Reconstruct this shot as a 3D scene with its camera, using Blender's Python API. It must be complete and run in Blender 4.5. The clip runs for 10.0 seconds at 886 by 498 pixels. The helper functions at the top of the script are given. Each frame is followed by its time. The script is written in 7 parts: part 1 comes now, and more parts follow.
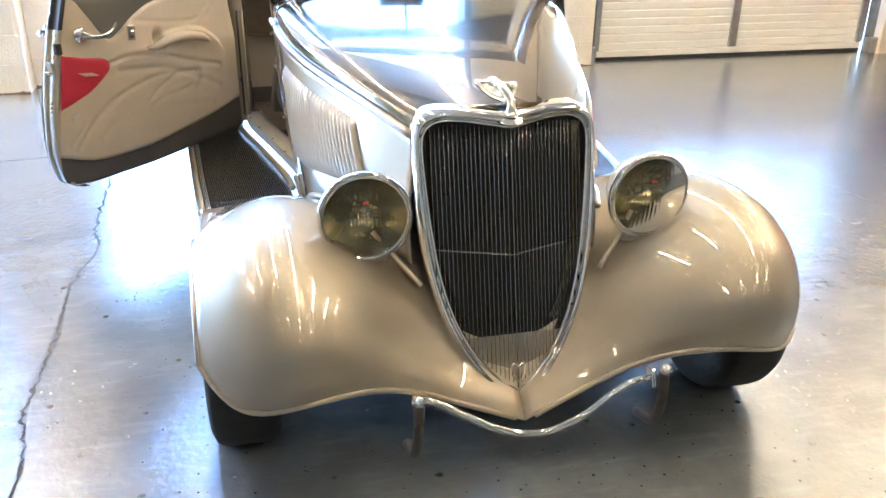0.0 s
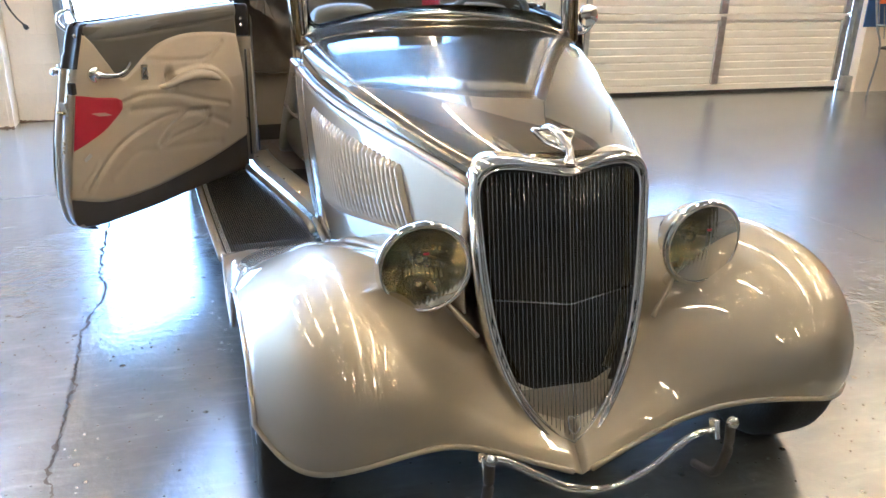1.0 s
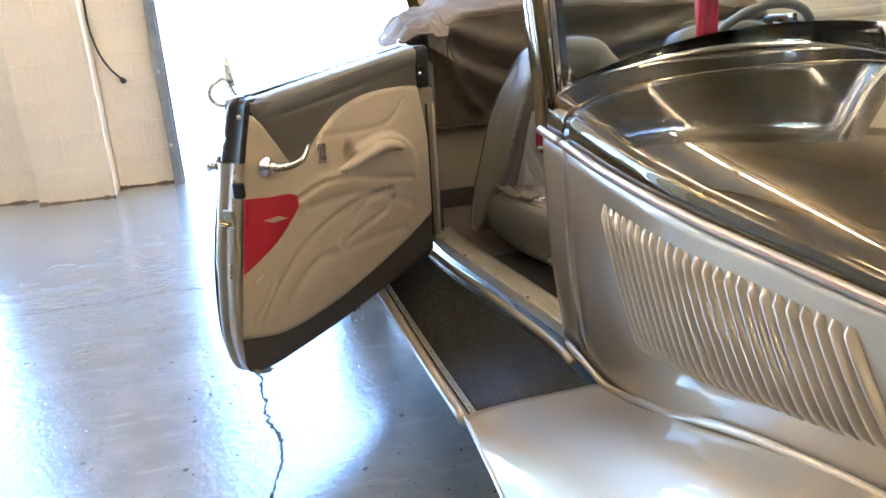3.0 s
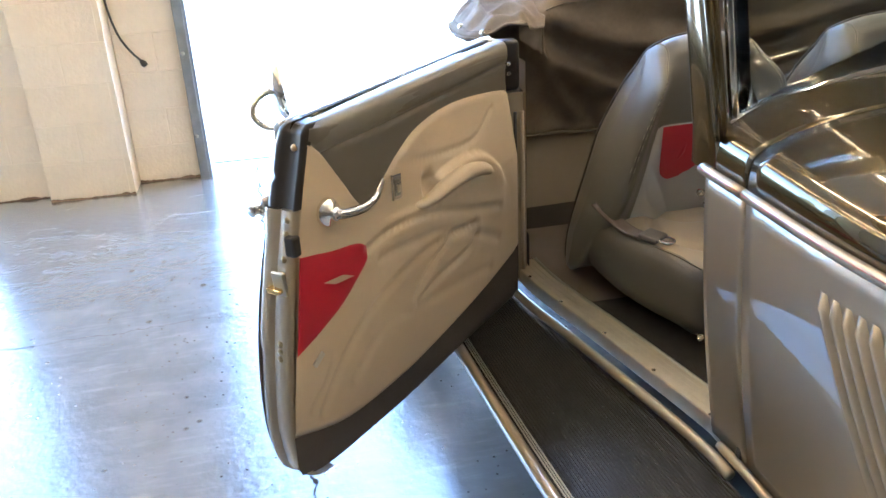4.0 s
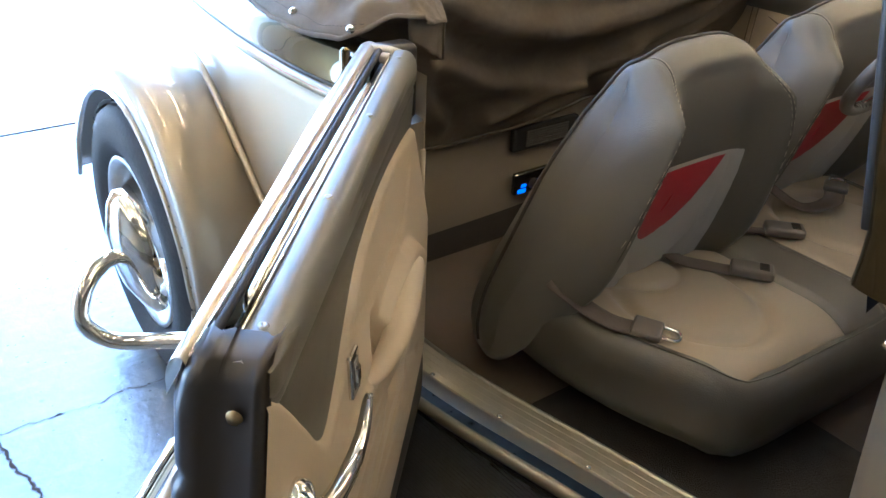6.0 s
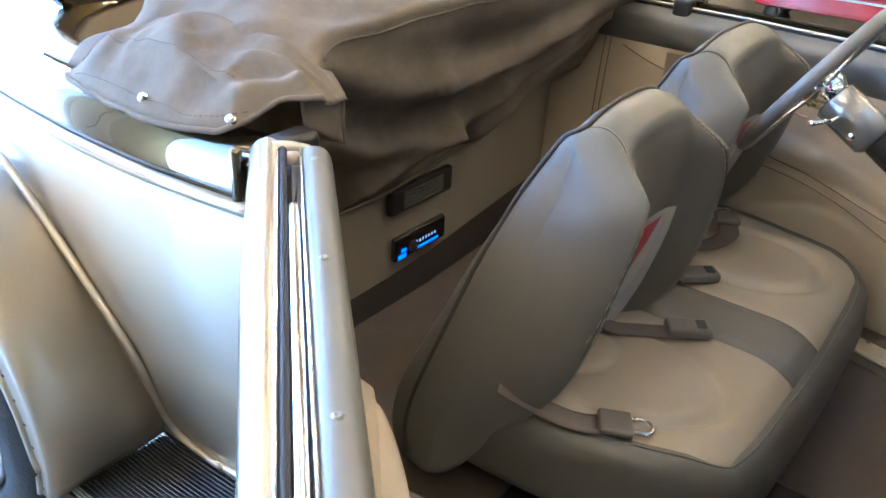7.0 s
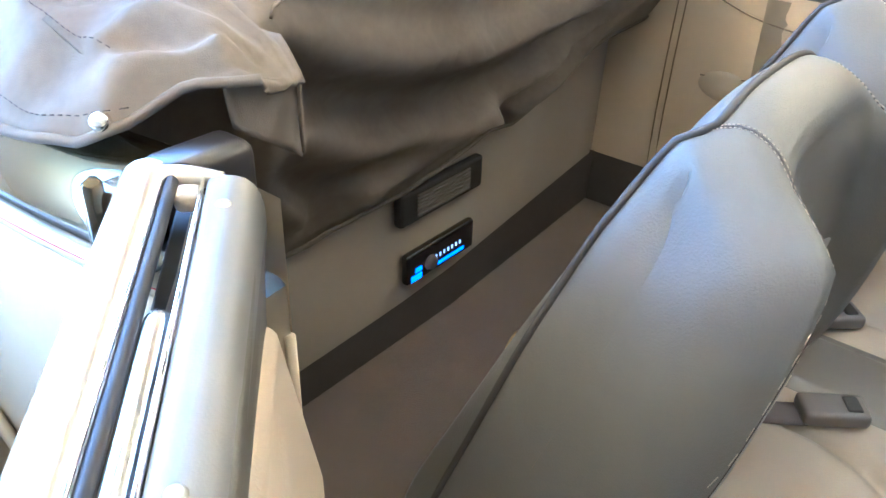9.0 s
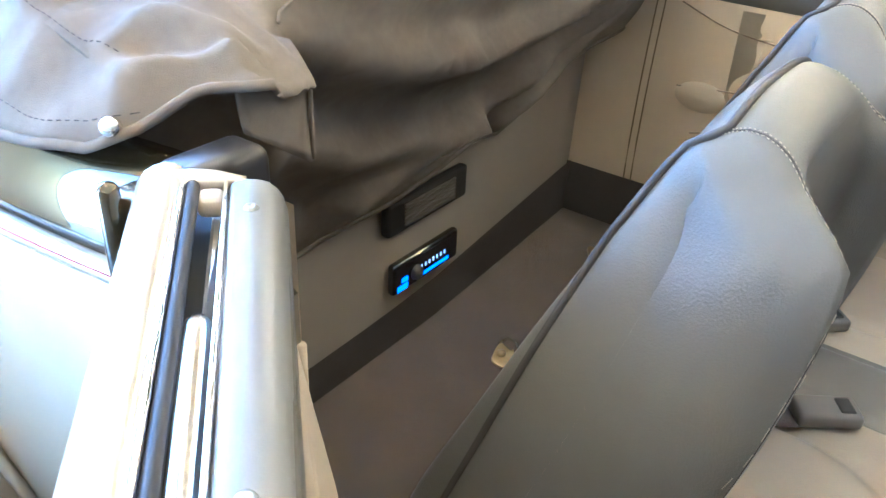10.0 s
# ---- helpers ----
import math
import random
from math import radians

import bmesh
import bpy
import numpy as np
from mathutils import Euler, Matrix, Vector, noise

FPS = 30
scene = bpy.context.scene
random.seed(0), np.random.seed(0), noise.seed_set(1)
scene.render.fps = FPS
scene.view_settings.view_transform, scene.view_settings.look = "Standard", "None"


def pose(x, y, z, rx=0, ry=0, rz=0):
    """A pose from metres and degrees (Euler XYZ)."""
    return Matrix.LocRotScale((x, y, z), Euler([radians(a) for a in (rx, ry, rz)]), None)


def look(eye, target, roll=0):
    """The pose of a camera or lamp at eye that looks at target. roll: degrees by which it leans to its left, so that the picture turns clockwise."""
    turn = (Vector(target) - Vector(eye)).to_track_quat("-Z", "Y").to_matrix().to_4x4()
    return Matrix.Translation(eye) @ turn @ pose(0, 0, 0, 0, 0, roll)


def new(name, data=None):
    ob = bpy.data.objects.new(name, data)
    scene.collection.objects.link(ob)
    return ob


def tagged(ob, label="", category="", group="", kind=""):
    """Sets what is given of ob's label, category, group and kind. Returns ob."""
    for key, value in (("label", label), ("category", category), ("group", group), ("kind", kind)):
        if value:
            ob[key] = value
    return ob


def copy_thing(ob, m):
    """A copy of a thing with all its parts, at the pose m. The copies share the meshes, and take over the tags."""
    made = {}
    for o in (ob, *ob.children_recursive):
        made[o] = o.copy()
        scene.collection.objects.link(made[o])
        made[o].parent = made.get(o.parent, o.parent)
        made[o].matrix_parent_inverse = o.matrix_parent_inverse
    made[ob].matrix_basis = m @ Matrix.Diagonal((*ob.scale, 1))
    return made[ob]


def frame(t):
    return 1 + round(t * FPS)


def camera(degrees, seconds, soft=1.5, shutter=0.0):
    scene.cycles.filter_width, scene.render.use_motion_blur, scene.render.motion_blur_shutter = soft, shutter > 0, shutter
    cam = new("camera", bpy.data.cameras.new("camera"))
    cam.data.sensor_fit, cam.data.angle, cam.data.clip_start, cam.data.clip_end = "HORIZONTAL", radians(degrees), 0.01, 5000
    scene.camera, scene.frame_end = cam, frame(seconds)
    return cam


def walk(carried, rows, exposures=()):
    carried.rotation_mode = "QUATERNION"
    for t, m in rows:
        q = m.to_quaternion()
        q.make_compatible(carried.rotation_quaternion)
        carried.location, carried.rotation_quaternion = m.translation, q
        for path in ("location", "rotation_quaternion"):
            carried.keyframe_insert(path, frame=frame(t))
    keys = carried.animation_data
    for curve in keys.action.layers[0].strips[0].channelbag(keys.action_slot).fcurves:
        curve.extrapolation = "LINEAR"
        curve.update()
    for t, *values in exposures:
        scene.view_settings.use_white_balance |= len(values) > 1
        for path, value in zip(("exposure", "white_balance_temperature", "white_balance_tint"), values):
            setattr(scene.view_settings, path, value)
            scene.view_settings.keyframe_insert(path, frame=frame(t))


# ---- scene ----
cam = camera(56.4, 10.0)
PATH = [
    (0, (-0.636, -1.659, 1.403), (-0.195, 0.115, 0.591), 0.7),
    (0.5, (-0.655, -1.664, 1.394), (-0.195, 0.099, 0.571), 1.6),
    (1, (-0.847, -1.538, 1.425), (-0.31, 0.239, 0.682), 1.6),
    (1.5, (-0.983, -1.317, 1.426), (-0.424, 0.453, 0.68), 0.7),
    (2, (-1.023, -0.99, 1.448), (-0.632, 0.844, 0.752), -2.3),
    (2.2, (-1.055, -0.889, 1.454), (-0.653, 0.943, 0.759), -2.0),
    (3.3, (-1.244, -0.235, 1.433), (-0.868, 1.582, 0.688), -4.2),
    (3.5, (-1.232, -0.099, 1.442), (-0.948, 1.738, 0.706), -4.5),
    (4, (-1.274, 0.189, 1.437), (-0.93, 1.989, 0.636), -3.0),
    (4.5, (-1.38, 0.498, 1.436), (-0.891, 2.25, 0.605), -2.6),
    (5, (-1.38, 0.795, 1.416), (-0.845, 2.513, 0.543), -3.0),
    (5.5, (-1.367, 1.034, 1.408), (-0.765, 2.702, 0.484), -2.3),
    (5.9, (-1.425, 1.211, 1.379), (-0.412, 2.678, 0.474), 1.2),
    (6, (-1.435, 1.225, 1.455), (-0.382, 2.605, 0.461), 2.5),
    (6.2, (-1.462, 1.281, 1.472), (-0.236, 2.524, 0.495), 2.4),
    (7.3, (-1.372, 1.69, 1.473), (0.055, 2.69, 0.491), 3.8),
    (7.5, (-1.36, 1.738, 1.481), (0.083, 2.7, 0.486), 4.3),
    (8, (-1.311, 1.856, 1.476), (0.186, 2.736, 0.485), 3.1),
    (8.5, (-1.147, 1.861, 1.425), (0.282, 2.816, 0.403), 2.1),
    (9, (-1.0, 1.891, 1.33), (0.331, 2.953, 0.281), 1.6),
    (9.5, (-0.987, 1.914, 1.311), (0.341, 3.0, 0.283), 1.6),
    (10, (-1.03, 1.929, 1.32), (0.374, 2.926, 0.302), 2.7),
]
EXPOSURES = [(0, 5.2, 4890, 8), (0.5, 4.95, 4917, 8), (1.5, 4.78, 4902, 10), (2, 4.66, 4880, 8), (3.5, 4.8, 5330, 9), (4.5, 4.61, 5122, 8), (5.5, 4.44, 5055, 7), (6.2, 4.3, 5180, 7), (7.5, 5.16, 4660, 6), (8, 5.25, 4736, 6), (9, 5.58, 4448, 5), (9.5, 5.69, 4354, 5), (10, 5.51, 4460, 4)]
walk(cam, [(t, look(eye, target, roll)) for t, eye, target, roll in PATH], EXPOSURES)

# ---- world and large lights ----
world = bpy.data.worlds.new("world")
scene.world = world
world.use_nodes = True
wn = world.node_tree.nodes
sky = wn.new("ShaderNodeTexSky")
sky.sky_type, sky.sun_disc = "NISHITA", False
sky.sun_elevation, sky.sun_rotation = radians(55), radians(77)
wn["Background"].inputs[1].default_value = 0.15
world.node_tree.links.new(sky.outputs[0], wn["Background"].inputs[0])

sun_data = bpy.data.lights.new("sun", "SUN")
sun_data.energy, sun_data.angle, sun_data.color = 3.0, radians(0.5), (1.0, 0.985, 0.96)
sun_ob = new("sun", sun_data)
sun_ob.matrix_world = look((9, 2.0, 13), (0, 0, 0))


# ---- material kit ----
def mat(name, color, rough=0.5, metal=0.0, var=0.12, scale=6.0, bump=0.0, bump_scale=60.0, coat=0.0, spec=0.5, color2=None, detail=6.0, rough_var=0.0, sheen=0.0):
    """A principled material with colour drift at two scales, and fine relief."""
    m = bpy.data.materials.new(name)
    m.use_nodes = True
    nt = m.node_tree
    b = nt.nodes["Principled BSDF"]
    co = nt.nodes.new("ShaderNodeTexCoord")
    n1 = nt.nodes.new("ShaderNodeTexNoise")
    n1.inputs["Scale"].default_value, n1.inputs["Detail"].default_value = scale, detail
    n2 = nt.nodes.new("ShaderNodeTexNoise")
    n2.inputs["Scale"].default_value, n2.inputs["Detail"].default_value = scale * 9, 4.0
    for n in (n1, n2):
        nt.links.new(co.outputs["Object"], n.inputs["Vector"])
    add = nt.nodes.new("ShaderNodeMath")
    add.operation = "MULTIPLY_ADD"
    nt.links.new(n2.outputs["Fac"], add.inputs[0])
    add.inputs[1].default_value = 0.35
    nt.links.new(n1.outputs["Fac"], add.inputs[2])
    ramp = nt.nodes.new("ShaderNodeValToRGB")
    ramp.color_ramp.elements[0].position, ramp.color_ramp.elements[1].position = 0.42, 0.95
    c2 = color2 or tuple(min(1, c * (1 + var)) for c in color)
    c1 = tuple(c * (1 - var) for c in color)
    ramp.color_ramp.elements[0].color, ramp.color_ramp.elements[1].color = (*c1, 1), (*c2, 1)
    nt.links.new(add.outputs[0], ramp.inputs["Fac"])
    nt.links.new(ramp.outputs["Color"], b.inputs["Base Color"])
    b.inputs["Roughness"].default_value, b.inputs["Metallic"].default_value = rough, metal
    b.inputs["Coat Weight"].default_value, b.inputs["Coat Roughness"].default_value = coat, 0.012
    b.inputs["Specular IOR Level"].default_value = spec
    b.inputs["Sheen Weight"].default_value = sheen
    if rough_var:
        mr = nt.nodes.new("ShaderNodeMapRange")
        mr.inputs["From Min"].default_value, mr.inputs["From Max"].default_value = 0.4, 0.9
        mr.inputs["To Min"].default_value, mr.inputs["To Max"].default_value = max(0, rough - rough_var), rough + rough_var
        nt.links.new(add.outputs[0], mr.inputs["Value"])
        nt.links.new(mr.outputs[0], b.inputs["Roughness"])
    if bump:
        nb = nt.nodes.new("ShaderNodeTexNoise")
        nb.inputs["Scale"].default_value, nb.inputs["Detail"].default_value = bump_scale, 5.0
        nt.links.new(co.outputs["Object"], nb.inputs["Vector"])
        bp = nt.nodes.new("ShaderNodeBump")
        bp.inputs["Strength"].default_value, bp.inputs["Distance"].default_value = bump, 0.01
        nt.links.new(nb.outputs["Fac"], bp.inputs["Height"])
        nt.links.new(bp.outputs["Normal"], b.inputs["Normal"])
    return m


def glow(name, color, strength):
    m = bpy.data.materials.new(name)
    m.use_nodes = True
    b = m.node_tree.nodes["Principled BSDF"]
    b.inputs["Base Color"].default_value = (*color, 1)
    b.inputs["Emission Color"].default_value = (*color, 1)
    b.inputs["Emission Strength"].default_value = strength
    return m


def clear(name, color, rough=0.0, ior=1.45):
    m = bpy.data.materials.new(name)
    m.use_nodes = True
    b = m.node_tree.nodes["Principled BSDF"]
    b.inputs["Base Color"].default_value = (*color, 1)
    b.inputs["Transmission Weight"].default_value = 1.0
    b.inputs["Roughness"].default_value, b.inputs["IOR"].default_value = rough, ior
    return m


def paint(name, color, flake, rough=0.42, metal=0.45, coat_ior=1.5):
    """Metallic car paint: a flaked base under a clear coat."""
    m = mat(name, color, rough=rough, metal=metal, var=0.03, scale=2.0, coat=1.0)
    nt = m.node_tree
    b = nt.nodes["Principled BSDF"]
    co = nt.nodes.new("ShaderNodeTexCoord")
    v = nt.nodes.new("ShaderNodeTexVoronoi")
    v.inputs["Scale"].default_value = 900.0
    nt.links.new(co.outputs["Object"], v.inputs["Vector"])
    bp = nt.nodes.new("ShaderNodeBump")
    bp.inputs["Strength"].default_value, bp.inputs["Distance"].default_value = flake, 0.002
    nt.links.new(v.outputs["Distance"], bp.inputs["Height"])
    nt.links.new(bp.outputs["Normal"], b.inputs["Normal"])
    b.inputs["Coat IOR"].default_value = coat_ior
    return m


SILVER = paint("champagne_silver_paint", (0.41, 0.354, 0.264), 0.05, 0.48, 0.72, 1.65)
BRONZE = paint("dark_bronze_paint", (0.072, 0.052, 0.020), 0.02, 0.24, 0.9, 1.6)
POLISH = paint("polished_silver_paint", (0.50, 0.47, 0.40), 0.02, 0.28, 0.85)
CHROME = mat("chrome", (0.82, 0.80, 0.76), rough=0.05, metal=1.0, var=0.02, rough_var=0.02)
STEEL = mat("brushed_aluminium", (0.52, 0.51, 0.45), rough=0.38, metal=1.0, var=0.03, scale=14, rough_var=0.03, bump=0.02, bump_scale=200)
# shaded copy of the beige leather, darkened for the seat cushions
TANSHADE = mat("beige_seat_leather", (0.315, 0.265, 0.197), rough=0.5, var=0.05, scale=5, bump=0.10, bump_scale=420, rough_var=0.06)
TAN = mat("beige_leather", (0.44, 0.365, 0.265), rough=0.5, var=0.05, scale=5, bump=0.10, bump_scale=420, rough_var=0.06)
# lit copy of the beige leather, lightened for side trim and driver door
TANLIT = mat("honey_beige_leather", (0.56, 0.455, 0.315), rough=0.5, var=0.05, scale=5, bump=0.10, bump_scale=420, rough_var=0.06)
GREY = mat("taupe_leather", (0.110, 0.102, 0.086), rough=0.38, var=0.06, scale=5, bump=0.05, bump_scale=420, rough_var=0.06)
SEATGREY = mat("grey_seat_leather", (0.118, 0.113, 0.100), rough=0.36, var=0.05, scale=4, bump=0.12, bump_scale=420, rough_var=0.06)
# taupe leather again, its colour deepened for the shade on the seat border
SEATSHADE = mat("dark_seat_leather", (0.084, 0.079, 0.068), rough=0.4, var=0.06, scale=5, bump=0.12, bump_scale=420, rough_var=0.06)
SILLMETAL = mat("worn_sill_aluminium", (0.66, 0.61, 0.50), rough=0.46, metal=0.85, var=0.08, scale=20, rough_var=0.05, bump=0.03, bump_scale=200)
BULK = mat("greige_bulkhead_leather", (0.30, 0.262, 0.208), rough=0.55, var=0.05, scale=5, bump=0.10, bump_scale=420)
# pad leather lightened and smoothed for the daylight on the door top
CAPLIT = mat("satin_taupe_leather", (0.150, 0.148, 0.136), rough=0.34, var=0.05, scale=5, bump=0.04, bump_scale=420)
PALE = mat("pale_grey_leather", (0.42, 0.415, 0.395), rough=0.5, var=0.05, scale=5, bump=0.10, bump_scale=420)
RED = mat("red_leather", (0.36, 0.012, 0.03), rough=0.45, var=0.08, scale=9, bump=0.12, bump_scale=420)
CLOTH = mat("brown_grey_canvas", (0.150, 0.126, 0.101), rough=0.8, var=0.22, scale=9, bump=0.22, bump_scale=900, spec=0.25)
RUBBER = mat("black_rubber", (0.032, 0.033, 0.035), rough=0.34, coat=0.0, var=0.08, scale=20, bump=0.10, bump_scale=160, rough_var=0.03)
BOARD = mat("ribbed_mat_rubber", (0.034, 0.034, 0.035), rough=0.27, spec=0.5, var=0.08, scale=20, bump=0.06, bump_scale=160)
TREAD = mat("tyre_rubber", (0.020, 0.020, 0.020), rough=0.75, var=0.2, scale=20, bump=0.2, bump_scale=120)
CARPET = mat("brown_carpet", (0.145, 0.094, 0.062), rough=1.0, var=0.2, scale=12, bump=0.9, bump_scale=500, sheen=0.3)
DARK = mat("dark_grey_trim", (0.055, 0.048, 0.044), rough=0.7, var=0.15, scale=12, bump=0.2, bump_scale=300)
BLACK = mat("black_void_paint", (0.012, 0.012, 0.012), rough=0.6, var=0.2)
PIPE = mat("dark_piping", (0.05, 0.046, 0.042), rough=0.6, var=0.1)
WEB = mat("grey_belt_webbing", (0.105, 0.086, 0.076), rough=0.8, var=0.12, scale=30, bump=0.4, bump_scale=500)
PLASTIC = mat("grey_buckle_plastic", (0.115, 0.104, 0.094), rough=0.4, var=0.06)


def thin_glass(name, tint):
    """A flat pane: clear straight through, with the gloss of glass."""
    m = bpy.data.materials.new(name)
    m.use_nodes = True
    nt = m.node_tree
    nt.nodes.remove(nt.nodes["Principled BSDF"])
    tr, gl, mx, fr = (nt.nodes.new("ShaderNode" + k) for k in ("BsdfTransparent", "BsdfGlossy", "MixShader", "Fresnel"))
    tr.inputs["Color"].default_value = (*tint, 1)
    gl.inputs["Roughness"].default_value = 0.015
    fr.inputs["IOR"].default_value = 1.5
    nt.links.new(fr.outputs[0], mx.inputs[0])
    nt.links.new(tr.outputs[0], mx.inputs[1])
    nt.links.new(gl.outputs[0], mx.inputs[2])
    nt.links.new(mx.outputs[0], nt.nodes["Material Output"].inputs["Surface"])
    return m


GLASS = thin_glass("windscreen_glass", (0.92, 0.95, 0.94))
LENS = clear("lamp_lens_glass", (0.97, 0.95, 0.89), rough=0.0)
MIRROR = mat("mirror_silver", (0.9, 0.92, 0.93), rough=0.01, metal=1.0, var=0.01)
SEAM = mat("tan_seam_shadow", (0.20, 0.155, 0.105), rough=0.7, var=0.1)
STITCH = mat("stitch_thread", (0.40, 0.36, 0.30), rough=0.8, var=0.05)


# ---- mesh kit ----
def mesh_of(name, verts, faces, smooth=True):
    me = bpy.data.meshes.new(name)
    me.from_pydata([tuple(map(float, v)) for v in verts], [], faces)
    if smooth:
        me.polygons.foreach_set("use_smooth", [True] * len(me.polygons))
    me.update()
    return me


def part(name, me, material, parent, label="", m=None):
    """Links a mesh (or a bmesh) as one object under a thing or a part."""
    if isinstance(me, bmesh.types.BMesh):
        bm, me = me, bpy.data.meshes.new(name)
        bm.to_mesh(me)
        bm.free()
    if not me.materials:
        me.materials.append(material)
    ob = new(name, me)
    if parent:
        ob.parent = parent
    if m is not None:
        ob.matrix_basis = m
    if label:
        ob["label"] = label
    return ob


def thing(name, label, category, group="", kind="", m=None):
    ob = new(name)
    ob.empty_display_size = 0.1
    if m is not None:
        ob.matrix_basis = m
    return tagged(ob, label, category, group, kind)


def grid(name, P, cu=False, cv=False, flip=False):
    """A smooth sheet from an array of points (nu, nv, 3), closed in either way."""
    P = np.asarray(P, float)
    nu, nv = P.shape[:2]
    faces = []
    for i in range(nu if cu else nu - 1):
        for j in range(nv if cv else nv - 1):
            q = (i * nv + j, ((i + 1) % nu) * nv + j, ((i + 1) % nu) * nv + (j + 1) % nv, i * nv + (j + 1) % nv)
            faces.append(q[::-1] if flip else q)
    return mesh_of(name, P.reshape(-1, 3), faces)


def spline(pts, n, closed=False):
    """A smooth run of n points through the given ones."""
    p = np.asarray(pts, float)
    k = len(p)
    if closed:
        p = np.vstack([p[-1:], p, p[:2]])
        u = np.linspace(0, k, n, endpoint=False)
    else:
        p = np.vstack([2 * p[:1] - p[1:2], p, 2 * p[-1:] - p[-2:-1]])
        u = np.linspace(0, k - 1 - 1e-9, n)
    i = u.astype(int)
    f = (u - i)[:, None]
    a, b, c, d = p[i], p[i + 1], p[i + 2], p[i + 3]
    return 0.5 * (2 * b + (c - a) * f + (2 * a - 5 * b + 4 * c - d) * f**2 + (3 * b - a - 3 * c + d) * f**3)


def tube(name, pts, r, n=10, closed=False, smooth_n=0, flat=1.0, up=(0, 0, 1)):
    """A round (or flattened) bar swept along points, with closed ends."""
    p = spline(pts, smooth_n, closed) if smooth_n else np.asarray(pts, float)
    k = len(p)
    rr = np.interp(np.linspace(0, 1, k), np.linspace(0, 1, len(r)), r) if np.ndim(r) else np.full(k, r)
    t = np.roll(p, -1, 0) - np.roll(p, 1, 0) if closed else np.gradient(p, axis=0)
    t /= np.linalg.norm(t, axis=1)[:, None] + 1e-12
    rings = []
    for i in range(k):
        a = np.cross(t[i], up)
        if np.linalg.norm(a) < 1e-3:
            a = np.cross(t[i], (1, 0, 0.01))
        a /= np.linalg.norm(a)
        b = np.cross(a, t[i])
        w = np.linspace(0, 2 * math.pi, n, endpoint=False)
        rings.append(p[i] + rr[i] * (np.cos(w)[:, None] * a + flat * np.sin(w)[:, None] * b))
    V = np.array(rings).reshape(-1, 3)
    faces = [(i * n + j, i * n + (j + 1) % n, ((i + 1) % k) * n + (j + 1) % n, ((i + 1) % k) * n + j) for i in range(k if closed else k - 1) for j in range(n)]
    if not closed:
        faces += [tuple(range(n))[::-1], tuple((k - 1) * n + j for j in range(n))]
    return mesh_of(name, V, faces)


def lathe(name, prof, n=40, m=None):
    """A body of revolution about local z from (r, z) pairs."""
    w = np.linspace(0, 2 * math.pi, n, endpoint=False)
    P = np.array([[(r * math.cos(a), r * math.sin(a), z) for a in w] for r, z in prof])
    me = grid(name, P, cv=True, flip=True)
    if m is not None:
        me.transform(m)
    return me


def block(name, size, m=None, bevel=0.004, seg=2, smooth=False):
    bm = bmesh.new()
    bmesh.ops.create_cube(bm, size=1.0)
    bmesh.ops.scale(bm, vec=size, verts=bm.verts)
    if bevel:
        bmesh.ops.bevel(bm, geom=list(bm.edges), offset=min(bevel, 0.45 * min(size)), segments=seg, affect="EDGES", profile=0.5)
    me = bpy.data.meshes.new(name)
    bm.to_mesh(me)
    bm.free()
    if m is not None:
        me.transform(m)
    if smooth:
        me.polygons.foreach_set("use_smooth", [True] * len(me.polygons))
    return me


def slab(name, outline, depth, m=None, bevel=0.004, seg=2, pillow=0.0):
    """A plate from a closed 2D outline in local xy, front face at z=0, its back at -depth."""
    bm = bmesh.new()
    vs = [bm.verts.new((x, y, 0)) for x, y in outline]
    f = bm.faces.new(vs)
    if f.normal.z < 0 or sum(a[0] * b[1] - b[0] * a[1] for a, b in zip(outline, list(outline[1:]) + [outline[0]])) < 0:
        f.normal_flip()
    r = bmesh.ops.extrude_face_region(bm, geom=[f])
    bmesh.ops.translate(bm, vec=(0, 0, -depth), verts=[v for v in r["geom"] if isinstance(v, bmesh.types.BMVert)])
    bmesh.ops.recalc_face_normals(bm, faces=bm.faces)
    if bevel:
        top = [e for e in bm.edges if all(abs(v.co.z) < 1e-6 for v in e.verts)]
        bmesh.ops.bevel(bm, geom=top, offset=bevel, segments=seg, affect="EDGES", profile=0.5)
    me = bpy.data.meshes.new(name)
    bm.to_mesh(me)
    bm.free()
    if m is not None:
        me.transform(m)
    return me


def solid(ob, t, core=(0.03, None, 0.5)):
    """Gives a sheet thickness inwards, towards the line through core along y."""
    me = ob.data
    tot = 0.0
    for f in me.polygons:
        d = Vector((f.center.x - core[0], 0, f.center.z - core[2]))
        tot += d.dot(f.normal) * f.area
    if tot < 0:
        me.flip_normals()
    md = ob.modifiers.new("thickness", "SOLIDIFY")
    md.thickness, md.offset = t, -1.0
    return ob


def tri_smooth(pts):
    """A smooth function through (x, y) pairs."""
    p = np.asarray(pts, float)
    q = spline(p, 40 * len(p))
    return lambda v: np.interp(v, q[:, 0], q[:, 1])


